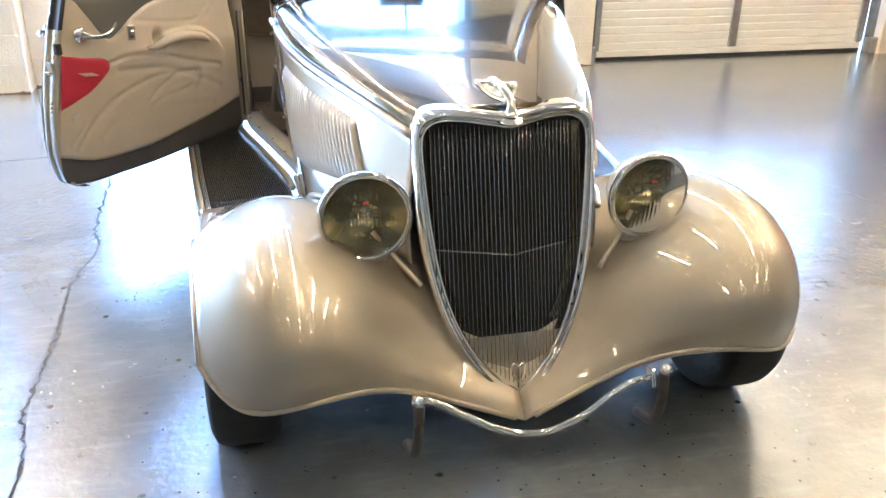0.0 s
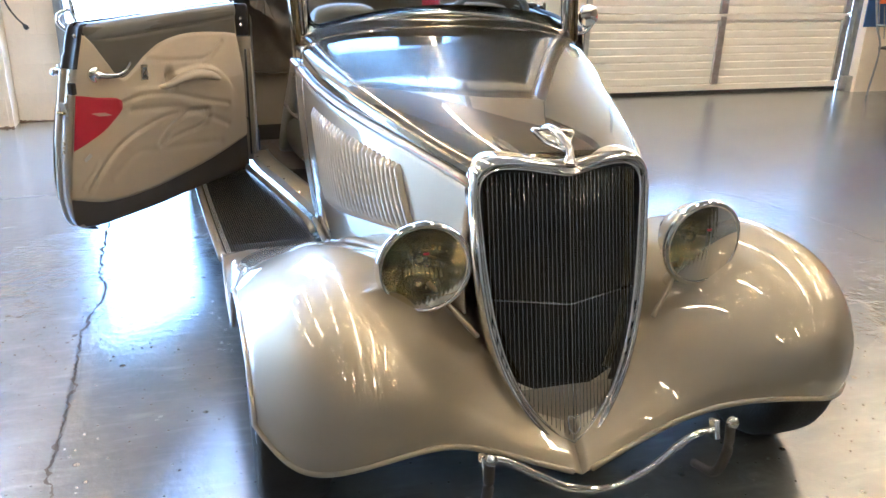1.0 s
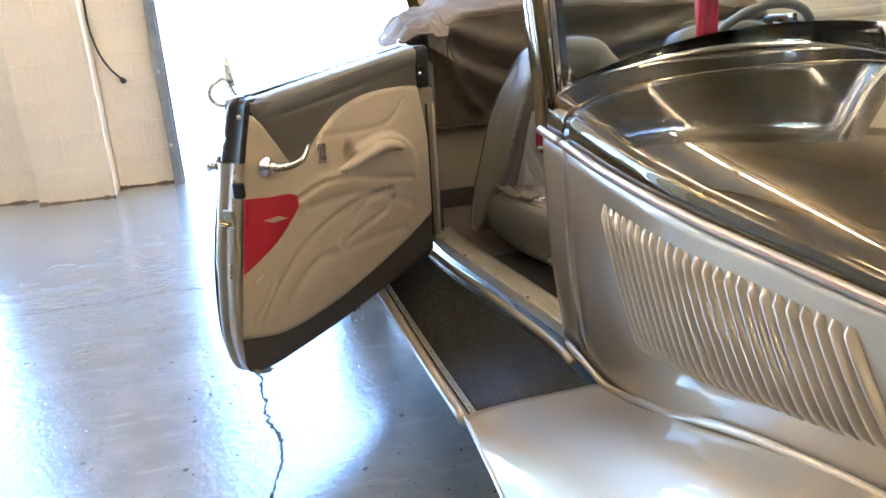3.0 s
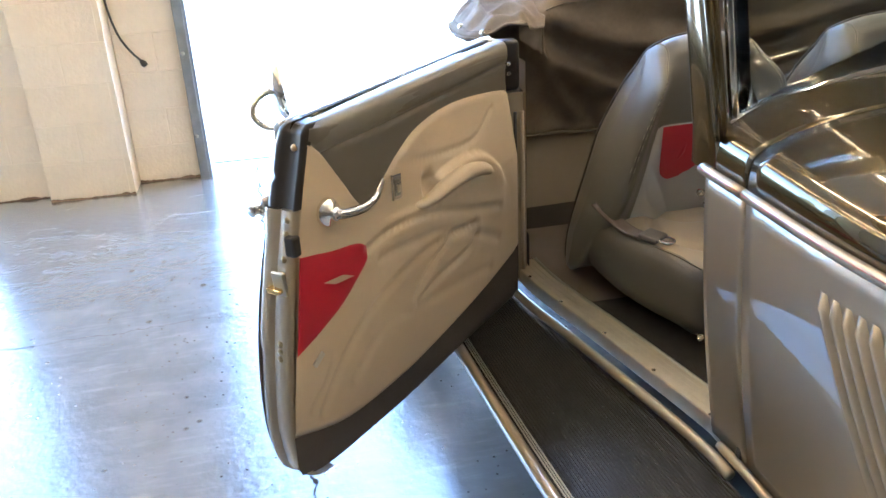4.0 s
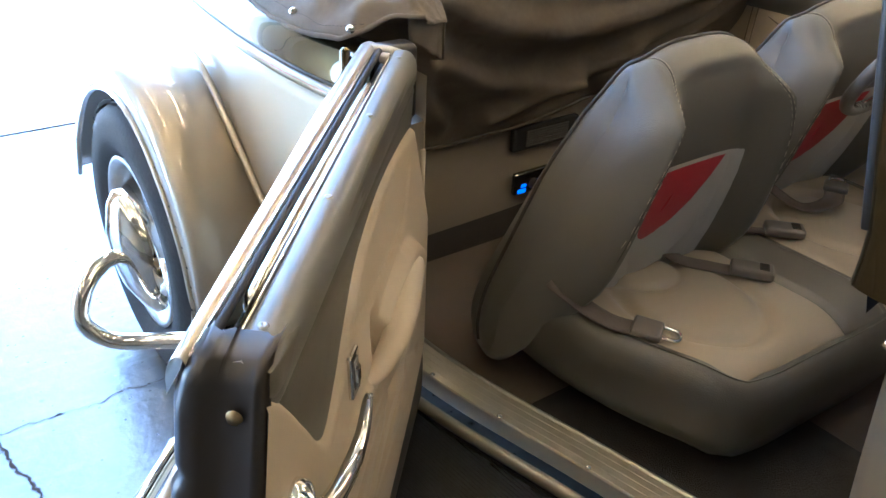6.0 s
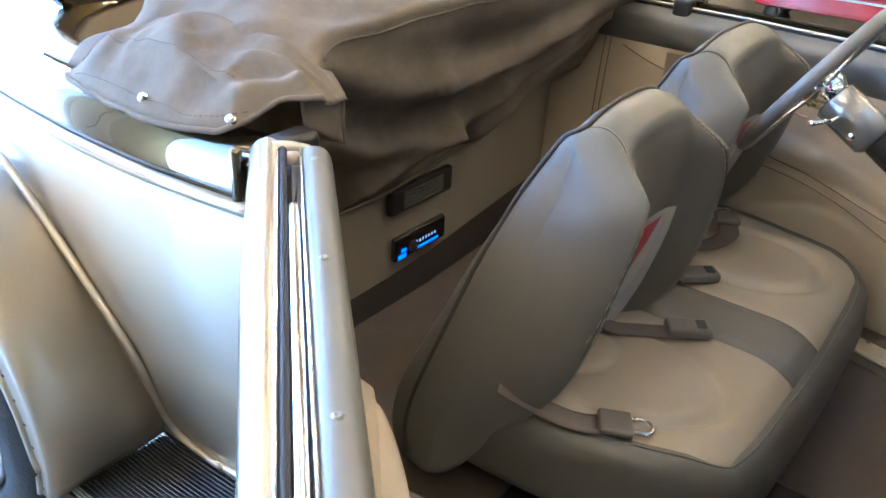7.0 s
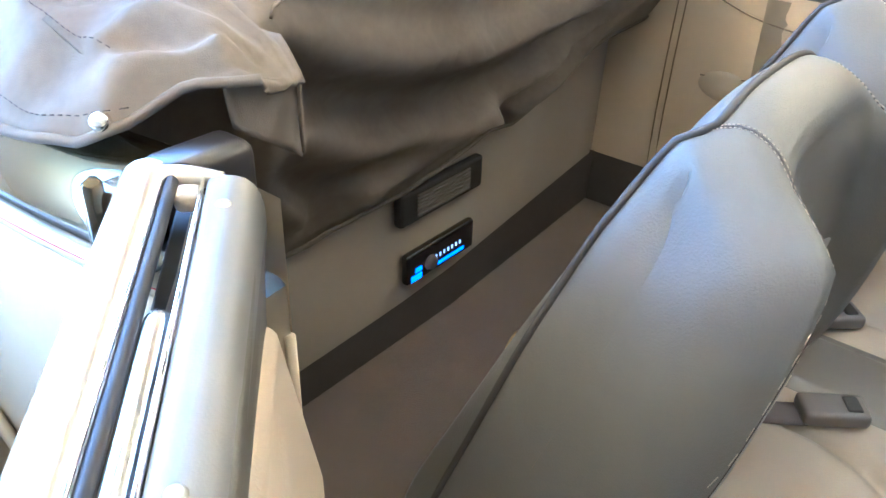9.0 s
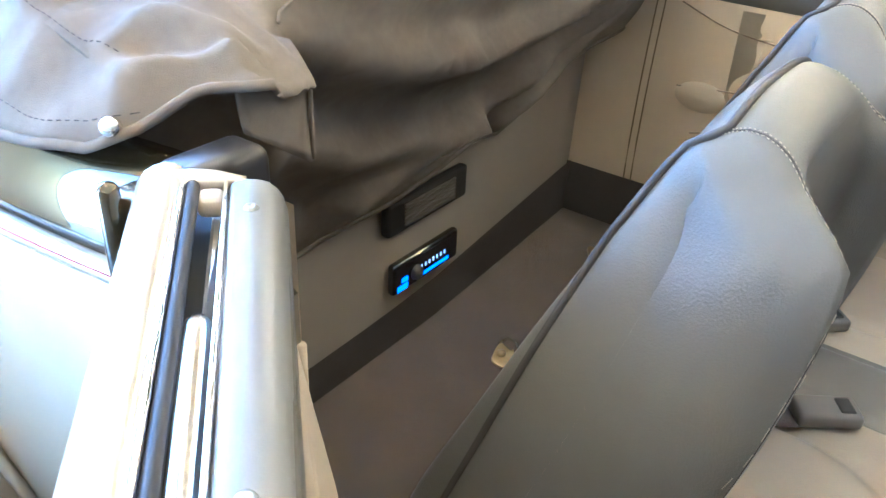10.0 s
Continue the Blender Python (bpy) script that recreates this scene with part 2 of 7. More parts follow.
# ---- the building ----
def floor_material(name, base, rough):
    m = mat(name, base, rough=rough, var=0.14, scale=2.2, bump=0.15, bump_scale=34, detail=5, rough_var=0.06)
    nt = m.node_tree
    b = nt.nodes["Principled BSDF"]
    co = nt.nodes.new("ShaderNodeTexCoord")
    st = nt.nodes.new("ShaderNodeTexNoise")
    st.inputs["Scale"].default_value, st.inputs["Detail"].default_value, st.inputs["Distortion"].default_value = 6.0, 6, 0.0
    nt.links.new(co.outputs["Object"], st.inputs["Vector"])
    sr = nt.nodes.new("ShaderNodeValToRGB")
    sr.color_ramp.elements[0].position, sr.color_ramp.elements[1].position = 0.40, 0.90
    sr.color_ramp.elements[0].color, sr.color_ramp.elements[1].color = (0, 0, 0, 1), (1, 1, 1, 1)
    nt.links.new(st.outputs["Fac"], sr.inputs["Fac"])
    pit = nt.nodes.new("ShaderNodeTexVoronoi")
    pit.inputs["Scale"].default_value = 26.0
    nt.links.new(co.outputs["Object"], pit.inputs["Vector"])
    pr = nt.nodes.new("ShaderNodeMapRange")
    pr.inputs["From Min"].default_value, pr.inputs["From Max"].default_value = 0.07, 0.13
    nt.links.new(pit.outputs["Distance"], pr.inputs["Value"])
    src = b.inputs["Base Color"].links[0].from_socket
    mx = nt.nodes.new("ShaderNodeMix")
    mx.data_type = "RGBA"
    mx.inputs[7].default_value = (0.36, 0.37, 0.37, 1)
    sc = nt.nodes.new("ShaderNodeMath")
    sc.operation = "MULTIPLY"
    sc.inputs[1].default_value = 0.26
    nt.links.new(sr.outputs["Color"], sc.inputs[0])
    nt.links.new(sc.outputs[0], mx.inputs[0])
    nt.links.new(src, mx.inputs[6])
    pm = nt.nodes.new("ShaderNodeMix")
    pm.data_type = "RGBA"
    pm.inputs[6].default_value = (0.05, 0.05, 0.05, 1)
    nt.links.new(pr.outputs[0], pm.inputs[0])
    nt.links.new(mx.outputs[2], pm.inputs[7])
    nt.links.new(pm.outputs[2], b.inputs["Base Color"])
    # sparse larger chips
    ch = nt.nodes.new("ShaderNodeTexVoronoi")
    ch.inputs["Scale"].default_value = 8.0
    nt.links.new(co.outputs["Object"], ch.inputs["Vector"])
    cr_ = nt.nodes.new("ShaderNodeMapRange")
    cr_.inputs["From Min"].default_value, cr_.inputs["From Max"].default_value = 0.055, 0.100
    nt.links.new(ch.outputs["Distance"], cr_.inputs["Value"])
    cm = nt.nodes.new("ShaderNodeMix")
    cm.data_type = "RGBA"
    cm.inputs[6].default_value = (0.045, 0.042, 0.038, 1)
    nt.links.new(cr_.outputs[0], cm.inputs[0])
    nt.links.new(pm.outputs[2], cm.inputs[7])
    nt.links.new(cm.outputs[2], b.inputs["Base Color"])
    # pale scuffs and drag marks, thin and long
    last = b.inputs["Base Color"].links[0].from_socket
    for turn, seed, amount in ((0.5, 0.0, 0.20), (-0.25, 7.0, 0.17), (1.1, 3.0, 0.14)):
        mp = nt.nodes.new("ShaderNodeMapping")
        mp.inputs["Rotation"].default_value, mp.inputs["Scale"].default_value, mp.inputs["Location"].default_value = (0, 0, turn), (3.0, 15.0, 1.0), (seed, seed, 0)
        nt.links.new(co.outputs["Object"], mp.inputs["Vector"])
        sn = nt.nodes.new("ShaderNodeTexNoise")
        sn.inputs["Scale"].default_value, sn.inputs["Detail"].default_value = 1.6, 5.0
        nt.links.new(mp.outputs[0], sn.inputs["Vector"])
        rg = nt.nodes.new("ShaderNodeMapRange")
        rg.inputs["From Min"].default_value, rg.inputs["From Max"].default_value, rg.inputs["To Max"].default_value = 0.58, 0.80, amount
        nt.links.new(sn.outputs["Fac"], rg.inputs["Value"])
        mk = nt.nodes.new("ShaderNodeMix")
        mk.data_type = "RGBA"
        mk.inputs[7].default_value = (0.40, 0.41, 0.41, 1)
        nt.links.new(rg.outputs[0], mk.inputs[0])
        nt.links.new(last, mk.inputs[6])
        last = mk.outputs[2]
    nt.links.new(last, b.inputs["Base Color"])
    rsrc = b.inputs["Roughness"].links[0].from_socket
    ra = nt.nodes.new("ShaderNodeMath")
    ra.operation = "MULTIPLY_ADD"
    ra.inputs[1].default_value = 0.035
    nt.links.new(sr.outputs["Color"], ra.inputs[0])
    nt.links.new(rsrc, ra.inputs[2])
    nt.links.new(ra.outputs[0], b.inputs["Roughness"])
    return m


FLOOR = floor_material("sealed_grey_concrete", (0.122, 0.130, 0.130), 0.20)
FLOOR.node_tree.nodes["Principled BSDF"].inputs["Coat Weight"].default_value = 1.0
FLOOR.node_tree.nodes["Principled BSDF"].inputs["Coat IOR"].default_value = 1.7
FLOOR.node_tree.nodes["Principled BSDF"].inputs["Coat Roughness"].default_value = 0.23
FLOOR.node_tree.links.new(FLOOR.node_tree.nodes["Bump"].outputs["Normal"], FLOOR.node_tree.nodes["Principled BSDF"].inputs["Coat Normal"])
YARD = mat("pale_yard_concrete", (0.62, 0.67, 0.70), rough=0.85, var=0.15, scale=0.7, bump=0.2, bump_scale=40)
CREAM = mat("cream_block_paint", (0.80, 0.71, 0.58), rough=0.55, var=0.06, scale=3, bump=0.35, bump_scale=55)
# darkened tone for unseen walls, set low to cut their bounced light
WALLDIM = mat("putty_wall_paint", (0.27, 0.245, 0.205), rough=0.7, var=0.06, scale=2, bump=0.2, bump_scale=40)
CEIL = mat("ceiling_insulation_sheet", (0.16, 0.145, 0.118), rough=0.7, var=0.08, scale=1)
DOORPAINT = mat("white_door_enamel", (0.88, 0.84, 0.76), rough=0.38, var=0.05, scale=2, bump=0.05, bump_scale=30)
JAMB = mat("blue_grey_steel_paint", (0.22, 0.24, 0.26), rough=0.5, var=0.2, scale=14, bump=0.1, bump_scale=60)
GALV = mat("galvanised_steel", (0.50, 0.50, 0.50), rough=0.4, metal=0.8, var=0.15, scale=25)
MORTAR = mat("painted_mortar", (0.79, 0.70, 0.57), rough=0.8, var=0.08, scale=20, bump=0.3, bump_scale=90)
CRACK = mat("crack_dirt", (0.05, 0.042, 0.035), rough=0.95, var=0.3, scale=40)

B = pose(-1.748, 4.86, 0, 0, 0, 0)  # along the wall, outwards, up


def setting(name, me, material, label, category, m=None):
    return tagged(part(name, me, material, None, "", m), label, category, kind="structure")


floor = setting("floor", block("floor", (17, 19.7, 0.2), Matrix.Translation((0.5, -4.74, -0.1)), 0), FLOOR, "worn sealed grey concrete workshop floor with cracks", "floor")
setting("ground", grid("ground", [[(x, y, -0.012) for y in np.linspace(-4000, 4000, 3)] for x in np.linspace(-4000, 4000, 3)], flip=True), YARD, "pale sunlit concrete yard outside the open doors", "ground")


def crack(name, pts, w, seed):
    """A ragged ribbon of dirt lying in a crack of the floor."""
    rnd = random.Random(seed)
    p = spline([(x, y, 0) for x, y in pts], 34 * (len(pts) - 1))
    wob = 0.0
    rows = []
    for i, q in enumerate(p):
        wob = 0.75 * wob + rnd.uniform(-0.007, 0.007)
        h = w * rnd.uniform(0.2, 1.05) * (1 if rnd.random() > 0.1 else 1.9)
        t = p[min(i + 1, len(p) - 1)] - p[max(i - 1, 0)]
        n = np.array((-t[1], t[0], 0)) / (np.hypot(t[0], t[1]) + 1e-9)
        c = q + n * wob
        rows.append([c - n * h, c + n * h])
    P = np.array(rows)
    P[:, :, 2] = 0.0015
    me = grid(name, P, flip=True)
    return part("crack", me, CRACK, floor, "dirt-filled crack in the concrete")


crack("crack", [(-1.252, -0.62), (-1.271, 0.2), (-1.321, 0.536), (-1.312, 0.964), (-1.318, 1.338), (-1.274, 1.748), (-1.315, 2.012), (-1.317, 2.502), (-1.337, 2.795), (-1.376, 3.112), (-1.388, 3.538), (-1.424, 4.078), (-1.427, 4.515), (-1.438, 4.98)], 0.0055, 3)
crack("crack", [(-4.138, 3.115), (-2.626, 3.032), (-2.023, 3.037), (-1.72, 3.06), (-1.372, 3.017)], 0.0028, 5)
crack("crack", [(-1.368, 3.081), (-1.018, 3.079), (-0.519, 3.08)], 0.002, 6)
crack("crack", [(1.777, 2.604), (2.071, 2.214), (2.224, 1.824), (2.376, 1.433), (2.858, 0.947)], 0.0025, 9)
setting("trim", block("trim", (3.06, 0.012, 0.004), B @ Matrix.Translation((1.53, 0.24, 0.001)), 0), CRACK, "dark joint line at the open doorway", "floor joint")

def block_wall(name, x0, x1, y, h, depth, pieces, label):
    """A block wall in the wall frame: a core with proud painted blocks on its inner face."""
    wall = setting(name, block(name, (x1 - x0, depth, h), Matrix.Translation(((x0 + x1) / 2, y + depth / 2 + 0.0024, h / 2)), 0), MORTAR, label, "wall", B)
    if not pieces:
        wall.data.materials[0] = CREAM
        return wall
    meshes = {}
    k = 0
    for r in range(int(h / 0.203)):
        x = x0 - (0.203 if r % 2 else 0.0)
        while x < x1 - 0.02:
            a, b = max(x, x0), min(x + 0.406, x1)
            x += 0.406
            key = round(b - a, 3)
            if key < 0.03:
                continue
            if key not in meshes:
                meshes[key] = block("brick", (key - 0.0012, 0.05, 0.2020), None, 0.0022, 1)
            k += 1
            off = (math.sin(k * 12.9898) * 43758.5) % 1.0
            part("brick", meshes[key], CREAM, wall, m=Matrix.Translation(((a + b) / 2, y + 0.0255 - 0.0015 * off, 0.203 * r + 0.1015)))
    return wall


block_wall("wall_1", -1.148, -0.776, -0.09, 3.6, 0.34, True, "cream painted concrete block wall between the doorways")
block_wall("wall_2", -0.773, -0.340, -0.185, 3.6, 0.43, True, "cream painted block pilaster with scuffed base")
block_wall("wall_3", -0.337, -0.002, 0.0, 3.6, 0.25, True, "cream painted block wall beside the open doorway")
block_wall("wall_4", 3.062, 4.0, 0.0, 3.6, 0.25, True, "cream painted block wall between two vehicle doors")
block_wall("wall_5", 6.84, 10.7, 0.0, 4.4, 0.25, False, "off-white painted workshop wall")
block_wall("wall_6", -9.0, -4.122, 0.0, 4.4, 0.25, False, "off-white painted workshop wall")
# same wall as the cream blocks, darkened to dim its reflection in the hood
setting("wall_7", block("wall_7", (11.6, 0.25, 0.8), Matrix.Translation((1.65, 0.135, 4.0)), 0), WALLDIM, "wall over the vehicle doors, colour darkened to dim its reflection", "wall", B)
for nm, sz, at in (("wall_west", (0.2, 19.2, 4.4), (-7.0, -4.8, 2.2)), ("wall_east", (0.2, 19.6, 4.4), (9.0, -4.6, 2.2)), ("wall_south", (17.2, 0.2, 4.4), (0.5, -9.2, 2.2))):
    setting(nm, block(nm, sz, Matrix.Translation(at), 0), WALLDIM, "plain unseen workshop wall, colour darkened to cut bounced light", "wall")


def ceiling_mesh():
    """Sheeted ceiling with purlins across and girders along the building, one mesh."""
    bm = bmesh.new()
    bars = [((0.5, -4.4, 4.45), (17.4, 20.7, 0.1))]
    bars += [((0.5, y, 4.33), (17.2, 0.07, 0.14)) for y in np.arange(-13.6, 4.6, 1.52)]
    bars += [((x, -4.6, 4.27), (0.22, 19.4, 0.26)) for x in (-4.9, 1.5, 7.4)]
    for at, size in bars:
        bmesh.ops.create_cube(bm, size=1.0, matrix=Matrix.Translation(at) @ Matrix.Diagonal((*size, 1)))
    me = bpy.data.meshes.new("ceiling")
    bm.to_mesh(me)
    bm.free()
    return me


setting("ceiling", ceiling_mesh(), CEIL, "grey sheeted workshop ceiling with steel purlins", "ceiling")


def jamb(name, x, side):
    """Steel channel that edges a doorway: a web, two flanges and bolts."""
    j = setting(name, block(name, (0.060, 0.30, 3.6), Matrix.Translation((x + side * 0.030, 0.10, 1.8)), 0.003), JAMB, "worn blue-grey steel door jamb", "door jamb", B)
    part("flange", block("flange", (0.050, 0.012, 3.6), Matrix.Translation((x + side * 0.020, -0.056, 1.8)), 0.002), JAMB, j)
    for z in np.arange(0.25, 3.5, 0.45):
        part("bolt", lathe("bolt", [(0, 0.008), (0.009, 0.007), (0.011, 0.0)], 10, Matrix.Translation((x + side * 0.012, -0.063, z)) @ pose(0, 0, 0, 90, 0, 0)), GALV, j)
    return j


for k, (x, s) in enumerate(((0.0, 1), (3.06, -1), (-1.15, -1), (-4.12, 1)), 1):
    jamb("door_jamb_%d" % k, x, s)


# the closed sectional vehicle door
def sectional_door(x0, x1):
    d = setting("door_1", block("door_1", (x1 - x0, 0.012, 3.5), Matrix.Translation(((x0 + x1) / 2, 0.20, 1.85)), 0), DOORPAINT, "closed white ribbed sectional vehicle door", "vehicle door", B)
    w = x1 - x0
    hgt = 0.62
    # the glazed third section stands in a gap of the backing sheet
    d.data = block("door_1", (w, 0.012, 1.24), Matrix.Translation(((x0 + x1) / 2, 0.20, 0.65)), 0)
    d.data.materials.append(DOORPAINT)
    part("backing", block("backing", (w, 0.012, 1.75), Matrix.Translation(((x0 + x1) / 2, 0.20, 2.755)), 0), DOORPAINT, d)
    for r in range(5):
        z0 = 0.03 + r * hgt
        if r == 2:
            for i in range(4):
                a, b = x0 + w * i / 4 + 0.05, x0 + w * (i + 1) / 4 - 0.05
                pane = part("pane", block("pane", (b - a, 0.006, hgt - 0.10), Matrix.Translation(((a + b) / 2, 0.19, z0 + hgt / 2)), 0), GLASS, d, "clear window pane")
                pane.visible_shadow = False
            for i in range(5):
                part("mullion", block("mullion", (0.10, 0.035, hgt), Matrix.Translation((min(max(x0 + w * i / 4, x0 + 0.05), x1 - 0.05), 0.19, z0 + hgt / 2)), 0.004), DOORPAINT, d)
            continue
        for c in range(2):
            a, b = x0 + c * w / 2 + 0.004, x0 + (c + 1) * w / 2 - 0.004
            prof = []
            nrib = 8
            for i in range(nrib):
                zz = z0 + 0.055 + (hgt - 0.075) * i / nrib
                st = (hgt - 0.075) / nrib
                prof += [(0.186, zz), (0.178, zz + 0.10 * st), (0.178, zz + 0.80 * st), (0.186, zz + 0.92 * st)]
            P = [[(x, y, z) for y, z in prof] for x in (a, b)]
            me = grid("panel", P)
            me.polygons.foreach_set("use_smooth", [False] * len(me.polygons))
            part("panel", me, DOORPAINT, d)
        part("rail", block("rail", (w, 0.032, 0.052), Matrix.Translation(((x0 + x1) / 2, 0.180, z0 + 0.024)), 0.006), DOORPAINT, d)
        for x in (x0 + 0.035, (x0 + x1) / 2, x1 - 0.035):
            stile = part("stile", block("stile", (0.07, 0.028, hgt - 0.06), Matrix.Translation((x, 0.165, z0 + 0.055 + (hgt - 0.06) / 2)), 0.003), GALV, d, "grey steel stile")
            part("hinge", block("hinge", (0.05, 0.02, 0.085), Matrix.Translation((x, 0.146, z0 + hgt - 0.01)), 0.004), GALV, stile)
            for zz in (0.15, 0.3, 0.47):
                part("bolt", lathe("bolt", [(0, 0.006), (0.008, 0.005), (0.009, 0.0)], 8, Matrix.Translation((x, 0.151, z0 + zz)) @ pose(0, 0, 0, 90, 0, 0)), GALV, stile)
    part("bottom_seal", block("bottom_seal", (w, 0.04, 0.03), Matrix.Translation(((x0 + x1) / 2, 0.185, 0.015)), 0.008), RUBBER, d)
    for x, s in ((x0 - 0.03, -1), (x1 + 0.03, 1)):
        tr = part("track", block("track", (0.055, 0.07, 3.6), Matrix.Translation((x, 0.12, 1.8)), 0.004), JAMB, d, "dark steel door track")
        part("foot", block("foot", (0.12, 0.10, 0.14), Matrix.Translation((x + s * 0.03, 0.09, 0.07)), 0.008), GALV, tr)
    return d


sectional_door(4.06, 6.77)

# hanging cable on the wall
cable = tagged(part("wall_cable", tube("wall_cable", [(-0.328, -0.02, 1.9), (-0.328, -0.02, 1.20), (-0.328, -0.03, 0.98), (-0.300, -0.03, 0.825), (-0.256, -0.03, 0.735), (-0.206, -0.02, 0.670)], 0.006, 8, smooth_n=40), RUBBER, None, "", B), "black cable hanging loose on the block wall", "cable")
part("plug", tube("plug", [(-0.211, -0.02, 0.675), (-0.199, -0.02, 0.660), (-0.189, -0.022, 0.645)], [0.010, 0.017, 0.014], 10), RUBBER, cable, "black plug end")

# scuffed, unpainted foot of the block walls
SCUFF = mat("bare_dirty_block", (0.20, 0.13, 0.085), rough=0.95, var=0.35, scale=25, bump=0.5, bump_scale=120)


def wall_scuff(wall, x0, x1, y, seed):
    rnd = random.Random(seed)
    h = 0.016
    rows = []
    for x in np.linspace(x0, x1, int((x1 - x0) / 0.012) + 2):
        h = min(0.038, max(0.006, h + rnd.uniform(-0.006, 0.006)))
        rows.append([(x, y - 0.0015, 0.0), (x, y - 0.002, h * 0.5), (x, y - 0.001, h)])
    part("scuffed_foot", grid("scuffed_foot", rows), SCUFF, wall, "bare scuffed strip at the wall foot")


for ob in [o for o in scene.objects if o.name in ("wall_1", "wall_2", "wall_3", "wall_4")]:
    span = {"wall_1": (-1.148, -0.776, -0.09), "wall_2": (-0.773, -0.340, -0.185), "wall_3": (-0.337, -0.002, 0.0), "wall_4": (3.062, 4.0, 0.0)}[ob.name]
    wall_scuff(ob, *span, seed=len(ob.name) + int(ob.name[-1]))


# ---- fluorescent lamps ----
TUBE = glow("lamp_tube_glow", (1.0, 0.70, 0.36), 4.2)
HOOD = mat("white_lamp_enamel", (0.75, 0.72, 0.66), rough=0.4, var=0.04)


def ceiling_lamp():
    l = thing("ceiling_lamp", "white single-tube fluorescent lamp hanging below the ceiling", "ceiling lamp", "fluorescent lamps")
    part("housing", block("housing", (0.09, 1.26, 0.05), Matrix.Translation((0, 0, 0.05)), 0.01), HOOD, l)
    part("tube", tube("tube", [(0, -0.59, 0.0), (0, 0.59, 0.0)], 0.019, 12), TUBE, l, "glowing warm white tube")
    for y in (-0.605, 0.605):
        part("holder", block("holder", (0.04, 0.03, 0.06), Matrix.Translation((0, y, 0.01)), 0.006), HOOD, l)
    for y in (-0.5, 0.5):
        part("hanger", tube("hanger", [(0, y, 0.07), (0, y, 0.815)], 0.004, 6), GALV, l)
    return l


# pairs of lamps in rows along the building; the bay over the open doorway has fewer
lamp_a = ceiling_lamp()
lamp_a.matrix_basis = pose(-0.85, 4.10, 3.6)
# the x 5.95 row and the y -0.46 lamps are added as fill light
for x in (-4.25, -2.55, -0.85, 0.85, 2.55, 4.25, 5.95):
    for y in (4.10, 2.72, 0.92, -0.46, -3.0):
        over_door = y > 2 and 1 < x < 3
        if (x, y) != (-0.85, 4.10) and not over_door and (y > -2 or abs(x) < 3.0) and (y != -0.46 or 0 < x < 5):
            copy_thing(lamp_a, pose(x, y, 3.6))


# ---- things along the wall ----
def wire_chair(m):
    c = thing("wire_chair", "dark wire-frame metal chair standing by the white wall", "chair", m=m)
    w, d = 0.46, 0.44
    for x in (-w / 2, w / 2):
        part("leg", tube("leg", [(x * 1.08, -d / 2, 0), (x, -d / 2 + 0.02, 0.42)], 0.009, 8), JAMB, c)
        part("leg", tube("leg", [(x * 1.08, d / 2, 0), (x, d / 2 - 0.02, 0.42), (x, d / 2 + 0.05, 0.62), (x, d / 2 + 0.11, 0.86)], 0.009, 8, smooth_n=14), JAMB, c)
        part("armrest", tube("armrest", [(x, d / 2 + 0.05, 0.63), (x * 1.1, 0, 0.62), (x * 1.05, -d / 2, 0.58), (x, -d / 2 + 0.02, 0.42)], 0.008, 8, smooth_n=16), JAMB, c)
    part("seat", block("seat", (w, d, 0.02), Matrix.Translation((0, 0, 0.43)), 0.008), DARK, c)
    for k in range(5):
        x = -w / 2 + w * (k + 0.5) / 5
        part("back_wire", tube("back_wire", [(x, d / 2 + 0.03, 0.5), (x, d / 2 + 0.10, 0.84)], 0.004, 6), JAMB, c)
    part("top_rail", tube("top_rail", [(-w / 2, d / 2 + 0.11, 0.86), (0, d / 2 + 0.14, 0.88), (w / 2, d / 2 + 0.11, 0.86)], 0.009, 8, smooth_n=12), JAMB, c)
    return c


wire_chair(B @ pose(7.17, -0.27, 0, 0, 0, 20))
BLUE = mat("blue_poster_print", (0.045, 0.10, 0.26), rough=0.5, var=0.15, scale=5)
ORANGE = mat("orange_print", (0.75, 0.19, 0.05), rough=0.5, var=0.05)
poster = thing("wall_banner", "blue printed banner with orange bars on the wall", "banner", m=B.copy())
part("sheet", block("sheet", (1.08, 0.012, 0.82), Matrix.Translation((7.33, -0.008, 1.01)), 0.002), BLUE, poster)
for k in range(4):
    part("print_bar", block("print_bar", (0.10, 0.004, 0.15), Matrix.Translation((6.95 + 0.13 * k, -0.017, 0.88)), 0.001), ORANGE, poster)

TOOLRED = mat("red_enamel", (0.42, 0.02, 0.025), rough=0.25, var=0.08, coat=0.5)
chest = thing("tool_cabinet", "red enamelled rolling tool cabinet with drawers", "tool cabinet", m=pose(5.9, 3.0, 0))
part("body", block("body", (0.55, 1.5, 0.92), Matrix.Translation((0, 0, 0.58)), 0.012), TOOLRED, chest)
for k in range(6):
    dr = part("drawer", block("drawer", (0.02, 1.42, 0.125), Matrix.Translation((-0.28, 0, 0.21 + 0.145 * k)), 0.006), TOOLRED, chest)
    part("drawer_pull", block("drawer_pull", (0.02, 1.36, 0.018), Matrix.Translation((-0.295, 0, 0.262 + 0.145 * k)), 0.004), GALV, dr)
for x in (-0.2, 0.2):
    for y in (-0.62, 0.62):
        part("castor", lathe("castor", [(0, -0.02), (0.05, -0.02), (0.06, -0.012), (0.06, 0.012), (0.05, 0.02), (0, 0.02)], 20, Matrix.Translation((x, y, 0.06)) @ pose(0, 0, 0, 0, 90, 0)), RUBBER, chest)


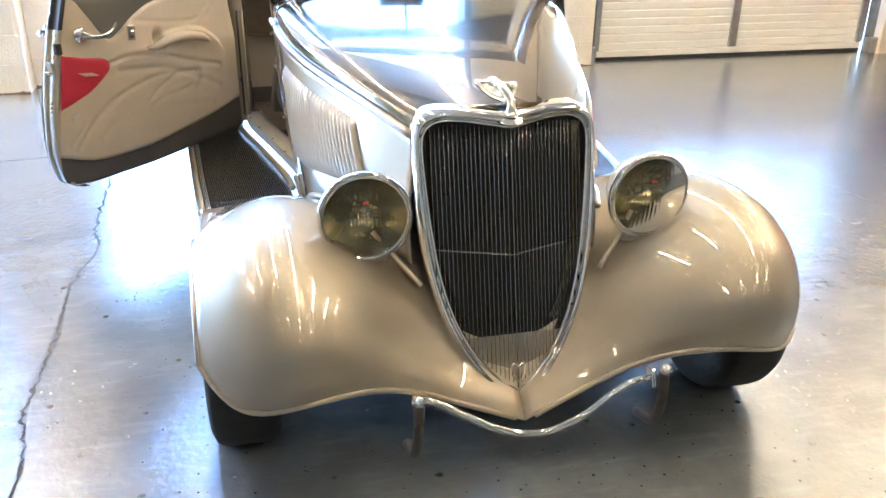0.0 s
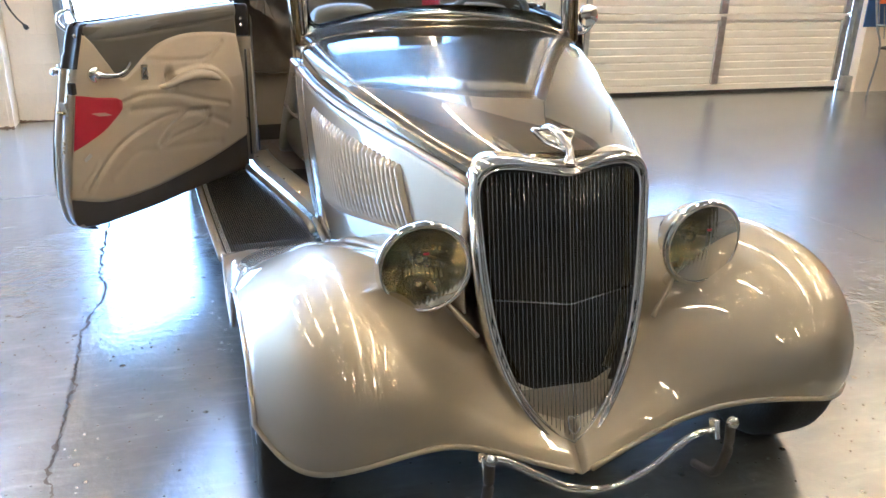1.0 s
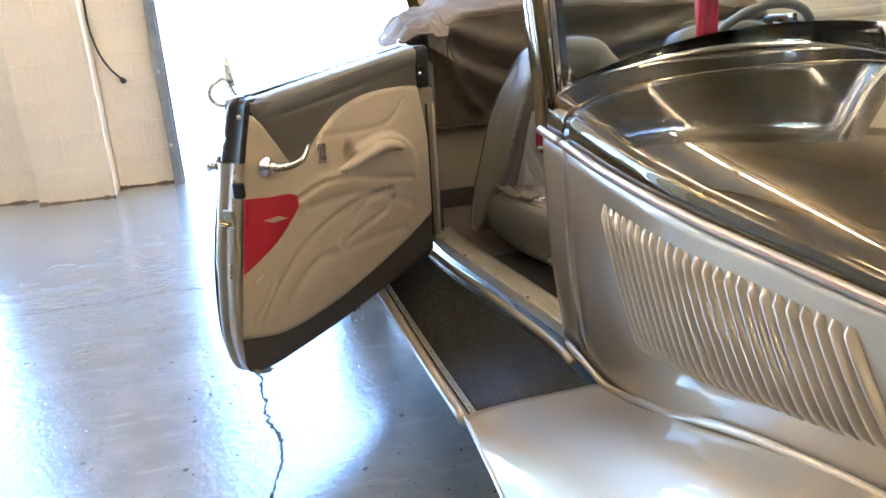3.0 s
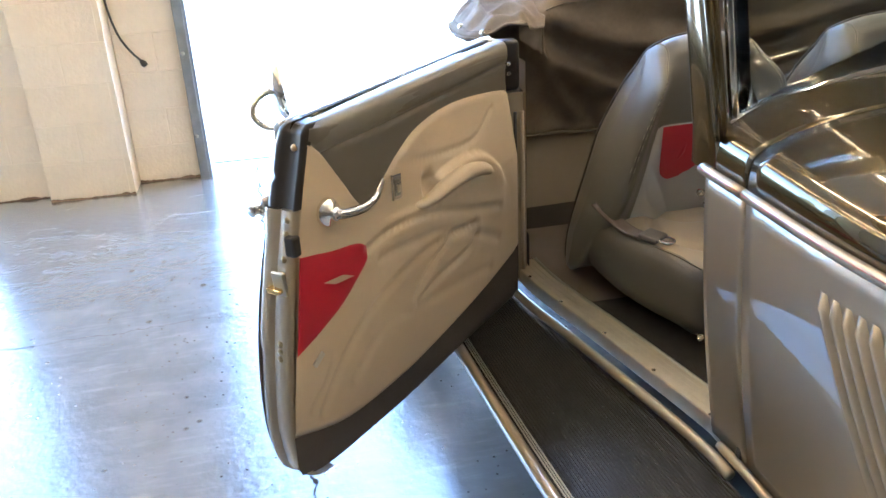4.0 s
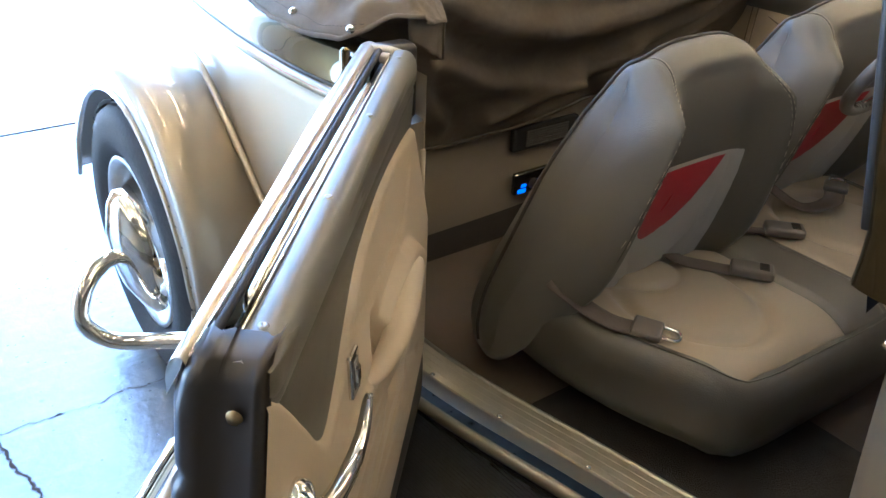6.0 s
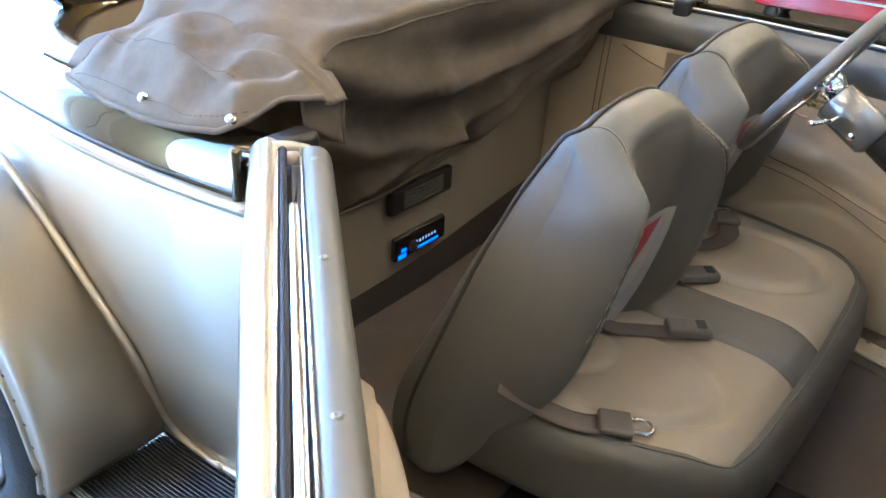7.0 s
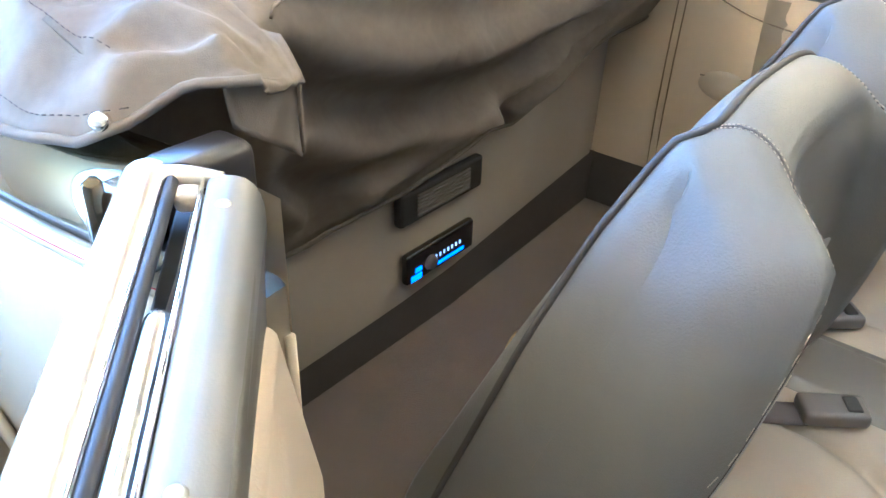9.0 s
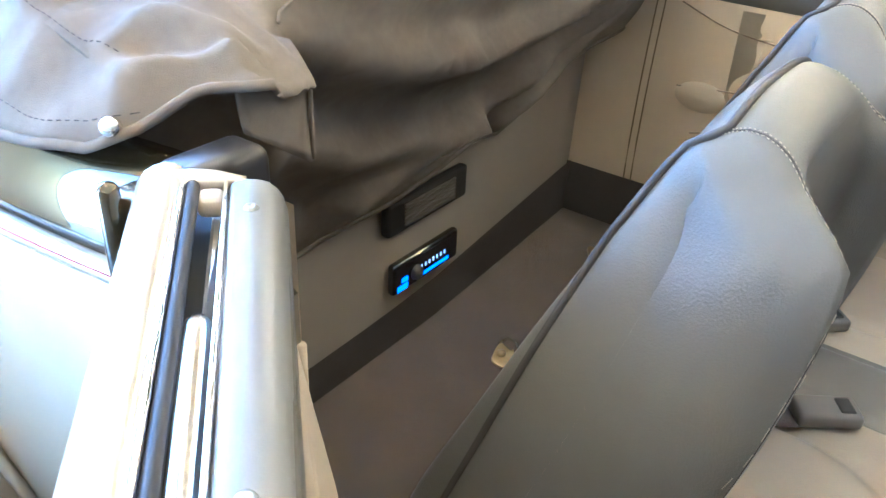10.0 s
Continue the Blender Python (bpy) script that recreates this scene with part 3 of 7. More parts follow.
# ---- the car: body shell ----
car = thing("car", "silver and dark bronze open vintage hot-rod car, passenger door open", "car")

hood_w = tri_smooth([(0.25, 0.222), (0.30, 0.236), (0.47, 0.300), (0.80, 0.400), (1.14, 0.491), (1.43, 0.5345), (1.56, 0.5475)])
belt_z = tri_smooth([(0.25, 0.826), (0.29, 0.833), (0.47, 0.858), (0.80, 0.882), (1.14, 0.905), (1.43, 0.925), (1.56, 0.932)])
top_z = tri_smooth([(0.25, 0.892), (0.45, 0.922), (0.80, 0.975), (1.14, 1.022), (1.43, 1.062), (1.56, 1.082)])
low_w = tri_smooth([(0.25, 0.245), (0.49, 0.325), (0.93, 0.445), (1.31, 0.475), (1.56, 0.495)])
low_z = tri_smooth([(0.25, 0.50), (0.49, 0.53), (0.70, 0.505), (0.93, 0.44), (1.15, 0.375), (1.31, 0.338), (1.56, 0.335)])


def drift(y):
    """The body's centre line wanders a little to the driver's side towards the rear."""
    return float(np.interp(y, [0.9, 1.45, 2.0], [0.0, 0.041, 0.055]))


def top_section(y, n=41):
    w, zb, zt = hood_w(y), belt_z(y), top_z(y)
    out = []
    for a in np.linspace(math.pi, 0, n):
        c, s = math.cos(a), math.sin(a)
        x = w * math.copysign(abs(c) ** 0.80, c)
        z = zb + (zt - zb) * (0.28 * min(1, s * 6) ** 0.8 + 0.72 * s ** 0.95)
        out.append((x + drift(y), y, z))
    return out


hood_top = part("hood_top", grid("hood_top", [top_section(y) for y in np.linspace(0.262, 1.4155, 40)]), BRONZE, car, "dark bronze metallic hood top")
cowl_top = part("cowl_top", grid("cowl_top", [top_section(y) for y in np.linspace(1.420, 1.56, 10)]), BRONZE, car, "dark bronze metallic cowl")
for ob in (hood_top, cowl_top):
    solid(ob, 0.006)

SIDES = (("passenger", -1), ("driver", 1))


def side_point(y, v, s, out=0.0):
    """A point of the hood side: v from the belt (0) to the foot (1)."""
    w0, w1, z0, z1 = hood_w(y), low_w(y), belt_z(y) - 0.012, low_z(y)
    bow = 0.012 * math.sin(math.pi * v)
    yy = y - 0.10 * v * np.interp(y, [0.25, 0.6, 1.3, 1.42], [0.35, 1, 0.8, 0.25])
    return (s * (w0 + (w1 - w0) * v + bow + out) + drift(y), yy, z0 + (z1 - z0) * v)


def seam_bar(name, pts, r, material, parent, label="", flat=1.0, n=8):
    return part(name, tube(name, pts, r, n, flat=flat), material, parent, label)


for nm, s in SIDES:
    side = part("hood_side", grid("hood_side", [[side_point(y, v, s) for v in np.linspace(0, 1, 16)] for y in np.linspace(0.272, 1.4155, 46)], flip=s < 0), SILVER, car, "champagne silver louvred hood side")
    solid(side, 0.006)
    cs = part("cowl_side", grid("cowl_side", [[side_point(y, v, s) for v in np.linspace(0, 1, 16)] for y in np.linspace(1.421, 1.545, 10)], flip=s < 0), SILVER, car, "champagne silver cowl side")
    solid(cs, 0.03)
    # louvres, raked with the grille
    n_l = 25
    lean_k = lambda yv: np.interp(yv, [0.25, 0.6, 1.3, 1.42], [0.35, 1, 0.8, 0.25])
    for k in range(n_l):
        f = k / (n_l - 1)
        top, foot = (0.573 + 0.634 * f, 0.807 + 0.024 * f), (0.440 + 0.585 * f, 0.647 - 0.104 * f)
        rows = []
        for w in np.linspace(0, 1, 14):
            end = math.sin(math.pi * np.clip(w, 0.0, 1.0)) ** 0.12
            yy, zz = top[0] + (foot[0] - top[0]) * w, top[1] + (foot[1] - top[1]) * w
            y0, v = yy, 0.0
            for _ in range(8):
                v = (belt_z(y0) - 0.012 - zz) / (belt_z(y0) - 0.012 - low_z(y0))
                y0 = yy + 0.10 * v * lean_k(y0)
            row = []
            for u in np.linspace(0, 1, 6):
                lift = (0.0165 * math.sin(math.pi * min(1, u * 0.62 + 0.02)) * end) if u < 0.999 else -0.001
                row.append(side_point(y0 - 0.0175 * (1 - u), v, s, 0.001 + lift))
            rows.append(row)
        part("louvre", grid("louvre", rows, flip=s > 0), SILVER, side)
    # belt moulding with pin stripes
    ys = np.linspace(0.275, 1.415, 24)
    for yy in (ys, np.linspace(1.422, 1.552, 6)):
        pts = [(s * (hood_w(y) + 0.004) + drift(y), y, belt_z(y) - 0.004) for y in yy]
        md = seam_bar("belt_moulding", pts, 0.011, SILVER, car, "pale raised belt moulding", flat=1.0)
        part("pin_stripe", tube("pin_stripe", [(p[0] + s * 0.0105, p[1], p[2] + 0.004) for p in pts], 0.0006, 6), RED, md, "thin red pin stripe")

# ---- radiator shell and grille ----
# outline of the shell in (x, z), one half, from the top centre to the foot
shell_half = spline([(0.0, 0.880), (0.06, 0.886), (0.12, 0.892), (0.185, 0.889), (0.222, 0.868), (0.236, 0.828), (0.236, 0.74), (0.231, 0.62), (0.214, 0.49), (0.178, 0.37), (0.124, 0.27), (0.06, 0.20), (0.0, 0.165)], 70)


def shell_y(x, z):
    """The grille's face: raked back, and V-shaped in plan."""
    return 0.052 + 0.245 * (z - 0.165) + 0.20 * abs(x) * 1.0


out_line = [(x, z) for x, z in shell_half] + [(-x, z) for x, z in shell_half[-2:0:-1]]
cx, cz = 0.0, 0.58


def inset(x, z, d):
    """A point of the outline drawn in by d metres."""
    vx, vz = cx - x, (cz - z) * 0.9
    l = math.hypot(vx, vz)
    return x + vx / l * d, z + vz / l * d


rows = []
for x, z in out_line:
    ring = []
    for d, fwd in ((-0.004, -0.06), (-0.005, -0.012), (0.0, 0.006), (0.008, 0.012), (0.014, 0.009), (0.017, -0.002), (0.018, -0.016), (0.021, -0.016), (0.023, -0.004), (0.027, 0.000), (0.031, -0.006), (0.033, -0.03)):
        a, b = inset(x, z, d)
        ring.append((a, shell_y(a, b) - fwd, b))
    rows.append(ring)
shell = part("grille_shell", grid("grille_shell", rows, cu=True), CHROME, car, "chrome radiator grille shell")
# bars
GRBAR = mat("grille_bar_chrome", (0.33, 0.33, 0.34), rough=0.16, metal=1.0, var=0.05)


def shell_span(x):
    zs = [z for xx, z in shell_half if xx >= abs(x) - 1e-6]
    return min(zs) + 0.036, max(zs) - 0.034


xs = np.linspace(-0.196, 0.196, 37)
for x in xs:
    if abs(x) < 0.004:
        continue
    lo, hi = shell_span(x)
    pts = [(x, shell_y(x, z) + 0.006, z) for z in np.linspace(lo, hi, 7)]
    part("grille_bar", tube("grille_bar", pts, 0.0012, 6, up=(0, 1, 0)), GRBAR, shell)
part("centre_bar", tube("centre_bar", [(0, shell_y(0, z) + 0.003, z) for z in np.linspace(0.20, 0.855, 8)], 0.0018, 8, up=(0, 1, 0)), GRBAR, shell)
part("cross_bar", tube("cross_bar", [(-0.205, shell_y(0.205, 0.545) + 0.02, 0.55), (-0.1, shell_y(0.1, 0.545) + 0.014, 0.545), (0, shell_y(0, 0.54) + 0.012, 0.538), (0.1, shell_y(0.1, 0.545) + 0.014, 0.545), (0.205, shell_y(0.205, 0.545) + 0.02, 0.55)], 0.003, 6), GRBAR, shell)
RADI = mat("radiator_core", (0.006, 0.006, 0.006), rough=0.8, var=0.3, scale=60, bump=0.6, bump_scale=500)
rows = []
for z in np.linspace(0.20, 0.87, 12):
    half = max(0.02, max(xx for xx, zz in shell_half if abs(zz - z) < 0.03) - 0.012)
    rows.append([(x, shell_y(0, z) + 0.075, z) for x in np.linspace(-half, half, 9)])
part("radiator_core", grid("radiator_core", rows, flip=True), RADI, car, "dark radiator core behind the grille")
for sx in (-1, 1):
    rows = []
    for z in np.linspace(0.34, 0.845, 10):
        half = max(xx for xx, zz in shell_half if abs(zz - z) < 0.03) - 0.034
        rows.append([(sx * (half - 0.050 * u), shell_y(half, z) + 0.022 + 0.045 * u, z) for u in np.linspace(0, 1, 5)])
    part("inner_return", grid("inner_return", rows, flip=sx > 0), BRONZE, shell, "dark bronze panel inside the grille shell")
# lower splash panel that closes the grille's foot
rows = []
for z in np.linspace(0.185, 0.325, 8):
    half = max(xx for xx, zz in shell_half if abs(zz - z) < 0.02) - 0.014
    rows.append([(x, shell_y(0.10, z) + 0.016, z) for x in np.linspace(-half, half, 13)])
part("splash_panel", grid("splash_panel", rows, flip=True), SILVER, shell, "painted panel behind the foot of the bars")
# round emblem low on the bars and the hood ornament
shield = [(0.0, 0.016), (0.006, 0.020), (0.017, 0.021), (0.019, 0.006), (0.016, -0.012), (0.0, -0.024), (-0.016, -0.012), (-0.019, 0.006), (-0.017, 0.021), (-0.006, 0.020)]
part("emblem", tube("emblem", [(0.9 * x, shell_y(0, 0.245) - 0.006 + 0.20 * abs(x) + 0.245 * z, 0.245 + z) for x, z in spline(shield, 36, True)], 0.0024, 6, closed=True, up=(0, 1, 0)), CHROME, shell, "small shield-shaped chrome emblem")
orn = part("hood_ornament", tube("hood_ornament", [(0, 0.228, 0.868), (0, 0.227, 0.884), (0.001, 0.231, 0.900), (0, 0.240, 0.918), (-0.006, 0.254, 0.930), (-0.014, 0.278, 0.944), (-0.022, 0.312, 0.952), (-0.026, 0.345, 0.946)], [0.034, 0.017, 0.011, 0.010, 0.011, 0.012, 0.009, 0.003], 14, smooth_n=36), CHROME, car, "swept chrome winged hood ornament")
for s, tip in ((-1, Vector((-0.070, 0.300, 0.952))), (1, Vector((0.028, 0.282, 0.946)))):
    # a wing: a hollowed blade that spreads from the neck to its tip, edged by a rounded rim
    crown, neck = Vector((-0.020, 0.298, 0.957)), Vector((0.0, 0.239, 0.914))
    P = []
    for a in np.linspace(0, 1, 16):
        top = crown.lerp(tip, a) + Vector((0, 0.010, -0.006)) * math.sin(math.pi * a)
        foot = neck + Vector((s * 0.008 * a, 0, 0))
        P.append([foot.lerp(top, v) + Vector((0, 0.016 * math.sin(math.pi * v), -0.012 * math.sin(math.pi * v) * a)) for v in np.linspace(0, 1, 10)])
    wing = part("wing", grid("wing", P), CHROME, orn)
    md = wing.modifiers.new("thickness", "SOLIDIFY")
    md.thickness, md.offset = 0.004, 0
    part("wing_rim", tube("wing_rim", [P[-1][v] for v in range(10)], [0.007, 0.0045, 0.0045, 0.006], 8), CHROME, wing)
    part("wing_rim", tube("wing_rim", [r[-1] for r in P], [0.006, 0.0035, 0.0045, 0.007], 8), CHROME, wing)
    part("root", tube("root", [(s * 0.010, 0.230, 0.880), (s * 0.045, 0.240, 0.884), (s * 0.10, 0.258, 0.893)], [0.014, 0.008, 0.003], 8, smooth_n=12), CHROME, orn)

# ---- front fenders: columns of (y, z) from the lip rearwards ----
COLS = (
    (0.00, [(0.000, 0.140), (0.030, 0.170), (0.070, 0.200), (0.140, 0.260), (0.240, 0.340), (0.400, 0.420), (0.620, 0.440), (0.880, 0.400), (1.100, 0.350), (1.275, 0.322)]),
    (0.18, [(0.022, 0.205), (0.040, 0.235), (0.085, 0.275), (0.150, 0.330), (0.240, 0.410), (0.400, 0.480), (0.620, 0.480), (0.880, 0.420), (1.100, 0.355), (1.275, 0.322)]),
    (0.33, [(0.020, 0.280), (0.030, 0.330), (0.060, 0.390), (0.120, 0.455), (0.240, 0.525), (0.420, 0.560), (0.640, 0.520), (0.880, 0.450), (1.100, 0.372), (1.280, 0.322)]),
    (0.46, [(-0.090, 0.352), (-0.088, 0.410), (-0.050, 0.485), (0.035, 0.550), (0.180, 0.600), (0.400, 0.610), (0.640, 0.548), (0.880, 0.462), (1.100, 0.375), (1.275, 0.320)]),
    (0.60, [(-0.105, 0.338), (-0.130, 0.415), (-0.105, 0.510), (-0.020, 0.600), (0.140, 0.660), (0.360, 0.660), (0.600, 0.590), (0.860, 0.480), (1.090, 0.380), (1.270, 0.318)]),
    (0.71, [(-0.058, 0.286), (-0.070, 0.370), (-0.050, 0.475), (0.020, 0.568), (0.150, 0.622), (0.350, 0.622), (0.590, 0.555), (0.850, 0.458), (1.080, 0.370), (1.266, 0.316)]),
    (0.765, [(0.004, 0.318), (-0.005, 0.368), (0.010, 0.440), (0.070, 0.515), (0.180, 0.568), (0.350, 0.580), (0.580, 0.520), (0.840, 0.425), (1.070, 0.354), (1.264, 0.312)]),
    (0.798, [(0.050, 0.350), (0.050, 0.385), (0.068, 0.435), (0.120, 0.490), (0.200, 0.530), (0.350, 0.548), (0.560, 0.495), (0.790, 0.375), (1.050, 0.324), (1.264, 0.306)]),
    (0.812, [(0.070, 0.368), (0.080, 0.395), (0.108, 0.432), (0.160, 0.472), (0.240, 0.502), (0.385, 0.518), (0.560, 0.478), (0.724, 0.292), (1.020, 0.296), (1.264, 0.300)]),
)


def fender_sheet(s):
    fine = np.array([np.c_[np.full(64, x), spline(p, 64)] for x, p in COLS])
    out = np.array([spline(fine[:, j], 56) for j in range(64)])
    for _ in range(10):
        out[:, 1:-1] = 0.5 * out[:, 1:-1] + 0.25 * (out[:, :-2] + out[:, 2:])
    for j in range(12):
        for _ in range(3 * (12 - j)):
            out[j, 1:-1] = 0.5 * out[j, 1:-1] + 0.25 * (out[j, :-2] + out[j, 2:])
    # the two fronts draw in a little, the passenger side more
    out[:, :, 0] *= s * (1 - (0.034 if s < 0 else 0.020) * np.clip(1 - out[:, :, 1] / 0.95, 0, 1.1))
    return out


def fender_top(P, x, y):
    """Height of the fender's sheet at a point of the plan."""
    d = (P[:, :, 0] - x) ** 2 + (P[:, :, 1] - y) ** 2
    i = np.unravel_index(d.argmin(), d.shape)
    return float(P[i][2]) if d[i] < 0.002 else 0.0


for nm, s in SIDES:
    P = fender_sheet(s)
    f = part("front_fender", grid("front_fender", P, flip=s < 0), SILVER, car, "rounded champagne silver front fender with rolled lip")
    solid(f, 0.004, (s * 0.5, None, 0.2))
    lip = np.vstack([P[0, :, :], P[:46, -1, :]])
    part("fender_bead", tube("fender_bead", lip[1:], 0.0075, 8), SILVER, f, "rolled edge of the fender")
    part("fender_bead", tube("fender_bead", P[44:, -1, :], 0.006, 8), SILVER, f)

# body foot moulding above the fender and along the running board
for nm, s in SIDES:
    pts = [(s * (low_w(y) + 0.010) + drift(y), y - 0.10 * np.interp(y, [0.25, 0.6, 1.3, 1.42], [0.35, 1, 0.8, 0.25]), low_z(y)) for y in np.linspace(0.45, 1.5, 30)]
    P = fender_sheet(s)
    pts = [(x, y, max(z, fender_top(P, x, y) + 0.005)) for x, y, z in pts]
    pts = spline(pts[::3] + [pts[-1]], 40)
    seam_bar("foot_moulding", pts, 0.011, SILVER, car, "rounded moulding along the hood foot")


# ---- headlamps ----
REFLECT = mat("lamp_reflector", (0.50, 0.46, 0.36), rough=0.05, metal=1.0, var=0.1, scale=30)
LAMPGLASS = thin_glass("lamp_glass", (0.88, 0.84, 0.70))


def headlight(s):
    h = part("headlight", lathe("headlight", [(0.0, -0.135), (0.03, -0.128), (0.062, -0.10), (0.088, -0.06), (0.103, -0.02), (0.108, 0.0), (0.108, 0.006)], 48), CHROME, car, "chrome bullet headlight with amber-tinged fluted lens")
    part("rim", lathe("rim", [(0.107, -0.006), (0.113, -0.002), (0.1165, 0.006), (0.115, 0.014), (0.109, 0.019), (0.102, 0.018), (0.1, 0.012)], 56), CHROME, h, "chrome rim")
    rows = []
    for r, z in spline([(0.0, -0.085), (0.02, -0.083), (0.045, -0.068), (0.07, -0.042), (0.09, -0.012), (0.100, 0.004)], 30):
        ring = []
        for a in np.linspace(0, 2 * math.pi, 180, endpoint=False):
            x, y = r * math.cos(a), r * math.sin(a)
            step = 0.0010 if y < 0.0 else 0.0014 * (abs(y - 0.035) < 0.022)
            ring.append((x, y, z + step * math.sin(x * (640 if y < 0.0 else 420)) * min(1, (0.102 - r) * 30) + 0.0015 * math.sin(y * 150)))
        rows.append(ring)
    part("reflector", grid("reflector", rows, cv=True, flip=True), REFLECT, h, "silvered reflector")
    part("bulb", lathe("bulb", [(0, -0.03), (0.012, -0.034), (0.014, -0.045), (0.012, -0.07)], 16), LENS, h)
    # lens with faint moulded flutes
    rows = []
    for r in np.linspace(0, 0.103, 20):
        ring = []
        for a in np.linspace(0, 2 * math.pi, 160, endpoint=False):
            x = r * math.cos(a)
            ring.append((x, r * math.sin(a), 0.017 + 0.016 * (1 - (r / 0.104) ** 2) + 0.00025 * math.sin(x * 560) * min(1, (0.106 - r) * 40)))
        rows.append(ring)
    lens = part("lens", grid("lens", rows, cv=True, flip=True), LAMPGLASS, h, "fluted glass lens")
    lens.visible_shadow = False
    part("badge", block("badge", (0.014, 0.006, 0.002), Matrix.Translation((0, 0.044, 0.0305)), 0.001), RED, h, "small red lens badge")
    # axis: forwards, a touch outwards
    h.matrix_basis = Matrix.Translation((s * 0.372, 0.190, 0.662)) @ pose(0, 0, 0, 90, 0, s * 3)
    foot = part("lamp_bracket", lathe("lamp_bracket", [(0.0, 0.03), (0.018, 0.026), (0.022, 0.012), (0.046, 0.006), (0.05, 0.0)], 28, Matrix.Translation((s * 0.372, 0.235, 0.545)) @ pose(0, 0, 0, 16, s * -14, 0) @ Matrix.Diagonal((1.25, 0.85, 1, 1))), SILVER, car, "painted lamp foot with bolt")
    part("stalk", tube("stalk", [(s * 0.372, 0.24, 0.55), (s * 0.372, 0.245, 0.60)], 0.014, 10), CHROME, foot)
    part("bolt", lathe("bolt", [(0, 0.006), (0.008, 0.004), (0.009, -0.002)], 10, Matrix.Translation((s * 0.335, 0.215, 0.545))), CHROME, foot)
    part("lamp_rod", tube("lamp_rod", [(s * 0.35, 0.225, 0.605), (s * 0.295, 0.187, 0.540), (s * 0.240, 0.155, 0.478)], 0.007, 8, smooth_n=12), SILVER, car, "painted rod from lamp to grille")
    return h


for nm, s in SIDES:
    headlight(s)

# ---- bumper bar: slim chrome wave between two pegs ----
part("bumper_bar", tube("bumper_bar", [(-0.318, -0.105, 0.312), (-0.27, -0.115, 0.315), (-0.20, -0.125, 0.275), (-0.11, -0.135, 0.225), (-0.01, -0.14, 0.205), (0.09, -0.135, 0.232), (0.17, -0.128, 0.282), (0.225, -0.12, 0.302), (0.27, -0.11, 0.298)], 0.009, 10, smooth_n=60), CHROME, car, "slim wavy chrome nerf bar")
for s, x in ((-1, -0.314), (1, 0.280)):
    arm = part("bumper_bracket", tube("bumper_bracket", [(x + s * 0.004, -0.05, 0.16), (x + s * 0.004, -0.13, 0.19), (x + s * 0.002, -0.165, 0.27), (x, -0.164, 0.352)], 0.012, 10, smooth_n=20), DARK, car, "dark steel bracket of the nerf bar")
    part("cap", lathe("cap", [(0, 0.012), (0.008, 0.011), (0.014, 0.004), (0.014, -0.004), (0.010, -0.01), (0, -0.011)], 18, Matrix.Translation((x, -0.17, 0.358)) @ pose(0, 0, 0, 70, 0, 0)), CHROME, arm, "chrome bolt cap")
    part("clamp", block("clamp", (0.014, 0.03, 0.05), Matrix.Translation((x - s * 0.004, -0.115, 0.305)) @ pose(0, 0, 0, -18, 0, 0), 0.004), CHROME, arm)


# ---- wheels ----
def wheel(name, x, y, r, w, s, label):
    """Tyre with a treaded face, dished rim and spokes; its axle lies along x."""
    hub = Matrix.Translation((x, y, r)) @ pose(0, 0, 0, 0, 90 * s, 0)
    ty = part(name, lathe(name, [(r * 0.60, -w * 0.40), (r * 0.70, -w * 0.52), (r * 0.86, -w * 0.54), (r * 0.955, -w * 0.47), (r * 0.99, -w * 0.36), (r, -w * 0.2), (r, w * 0.2), (r * 0.99, w * 0.36), (r * 0.955, w * 0.47), (r * 0.86, w * 0.54), (r * 0.70, w * 0.52), (r * 0.60, w * 0.40)], 64), TREAD, car, label)
    ty.matrix_basis = hub
    rim = part("rim", lathe("rim", [(r * 0.62, w * 0.44), (r * 0.63, w * 0.47), (r * 0.60, w * 0.48), (r * 0.56, w * 0.40), (r * 0.54, w * 0.12), (r * 0.50, w * 0.06), (r * 0.2, w * 0.16), (r * 0.18, w * 0.22), (0, w * 0.24)], 48), GALV, ty, "bright steel rim")
    for k in range(5):
        a = 2 * math.pi * k / 5
        part("spoke", tube("spoke", [(r * 0.16 * math.cos(a), r * 0.16 * math.sin(a), w * 0.24), (r * 0.54 * math.cos(a), r * 0.54 * math.sin(a), w * 0.30)], [0.024, 0.030], 8, flat=0.5), CHROME, rim)
    if r > 0.33:
        for k in range(48):
            a = 2 * math.pi * k / 48
            for q in (-1, 1):
                me = block("tread_block", (0.012, 0.030, w * 0.16), Matrix.Translation((r - 0.001, 0, q * w * 0.36)) @ pose(0, 0, 0, 14 * q, 0, 0), 0.002, 1)
                me.transform(pose(0, 0, 0, 0, 0, math.degrees(a)))
                part("tread_block", me, TREAD, ty)
    return ty


wheel("front_tyre", -0.695, 0.335, 0.264, 0.165, -1, "black front tyre under the fender")
wheel("front_tyre", 0.700, 0.300, 0.266, 0.165, 1, "black front tyre under the fender")
wheel("rear_tyre", -0.838, 3.185, 0.368, 0.21, -1, "wide black rear tyre with bright wheel")
wheel("rear_tyre", 0.958, 3.185, 0.368, 0.21, 1, "wide black rear tyre with bright wheel")
part("axle", tube("axle", [(-0.6, 0.28, 0.24), (-0.4, 0.28, 0.20), (0.4, 0.28, 0.20), (0.6, 0.28, 0.24)], 0.025, 8, smooth_n=14), BLACK, car, "dark front axle beam")
part("underbody", block("underbody", (0.75, 3.2, 0.10), Matrix.Translation((0.03, 2.0, 0.24)), 0.01), BLACK, car, "dark frame under the body")

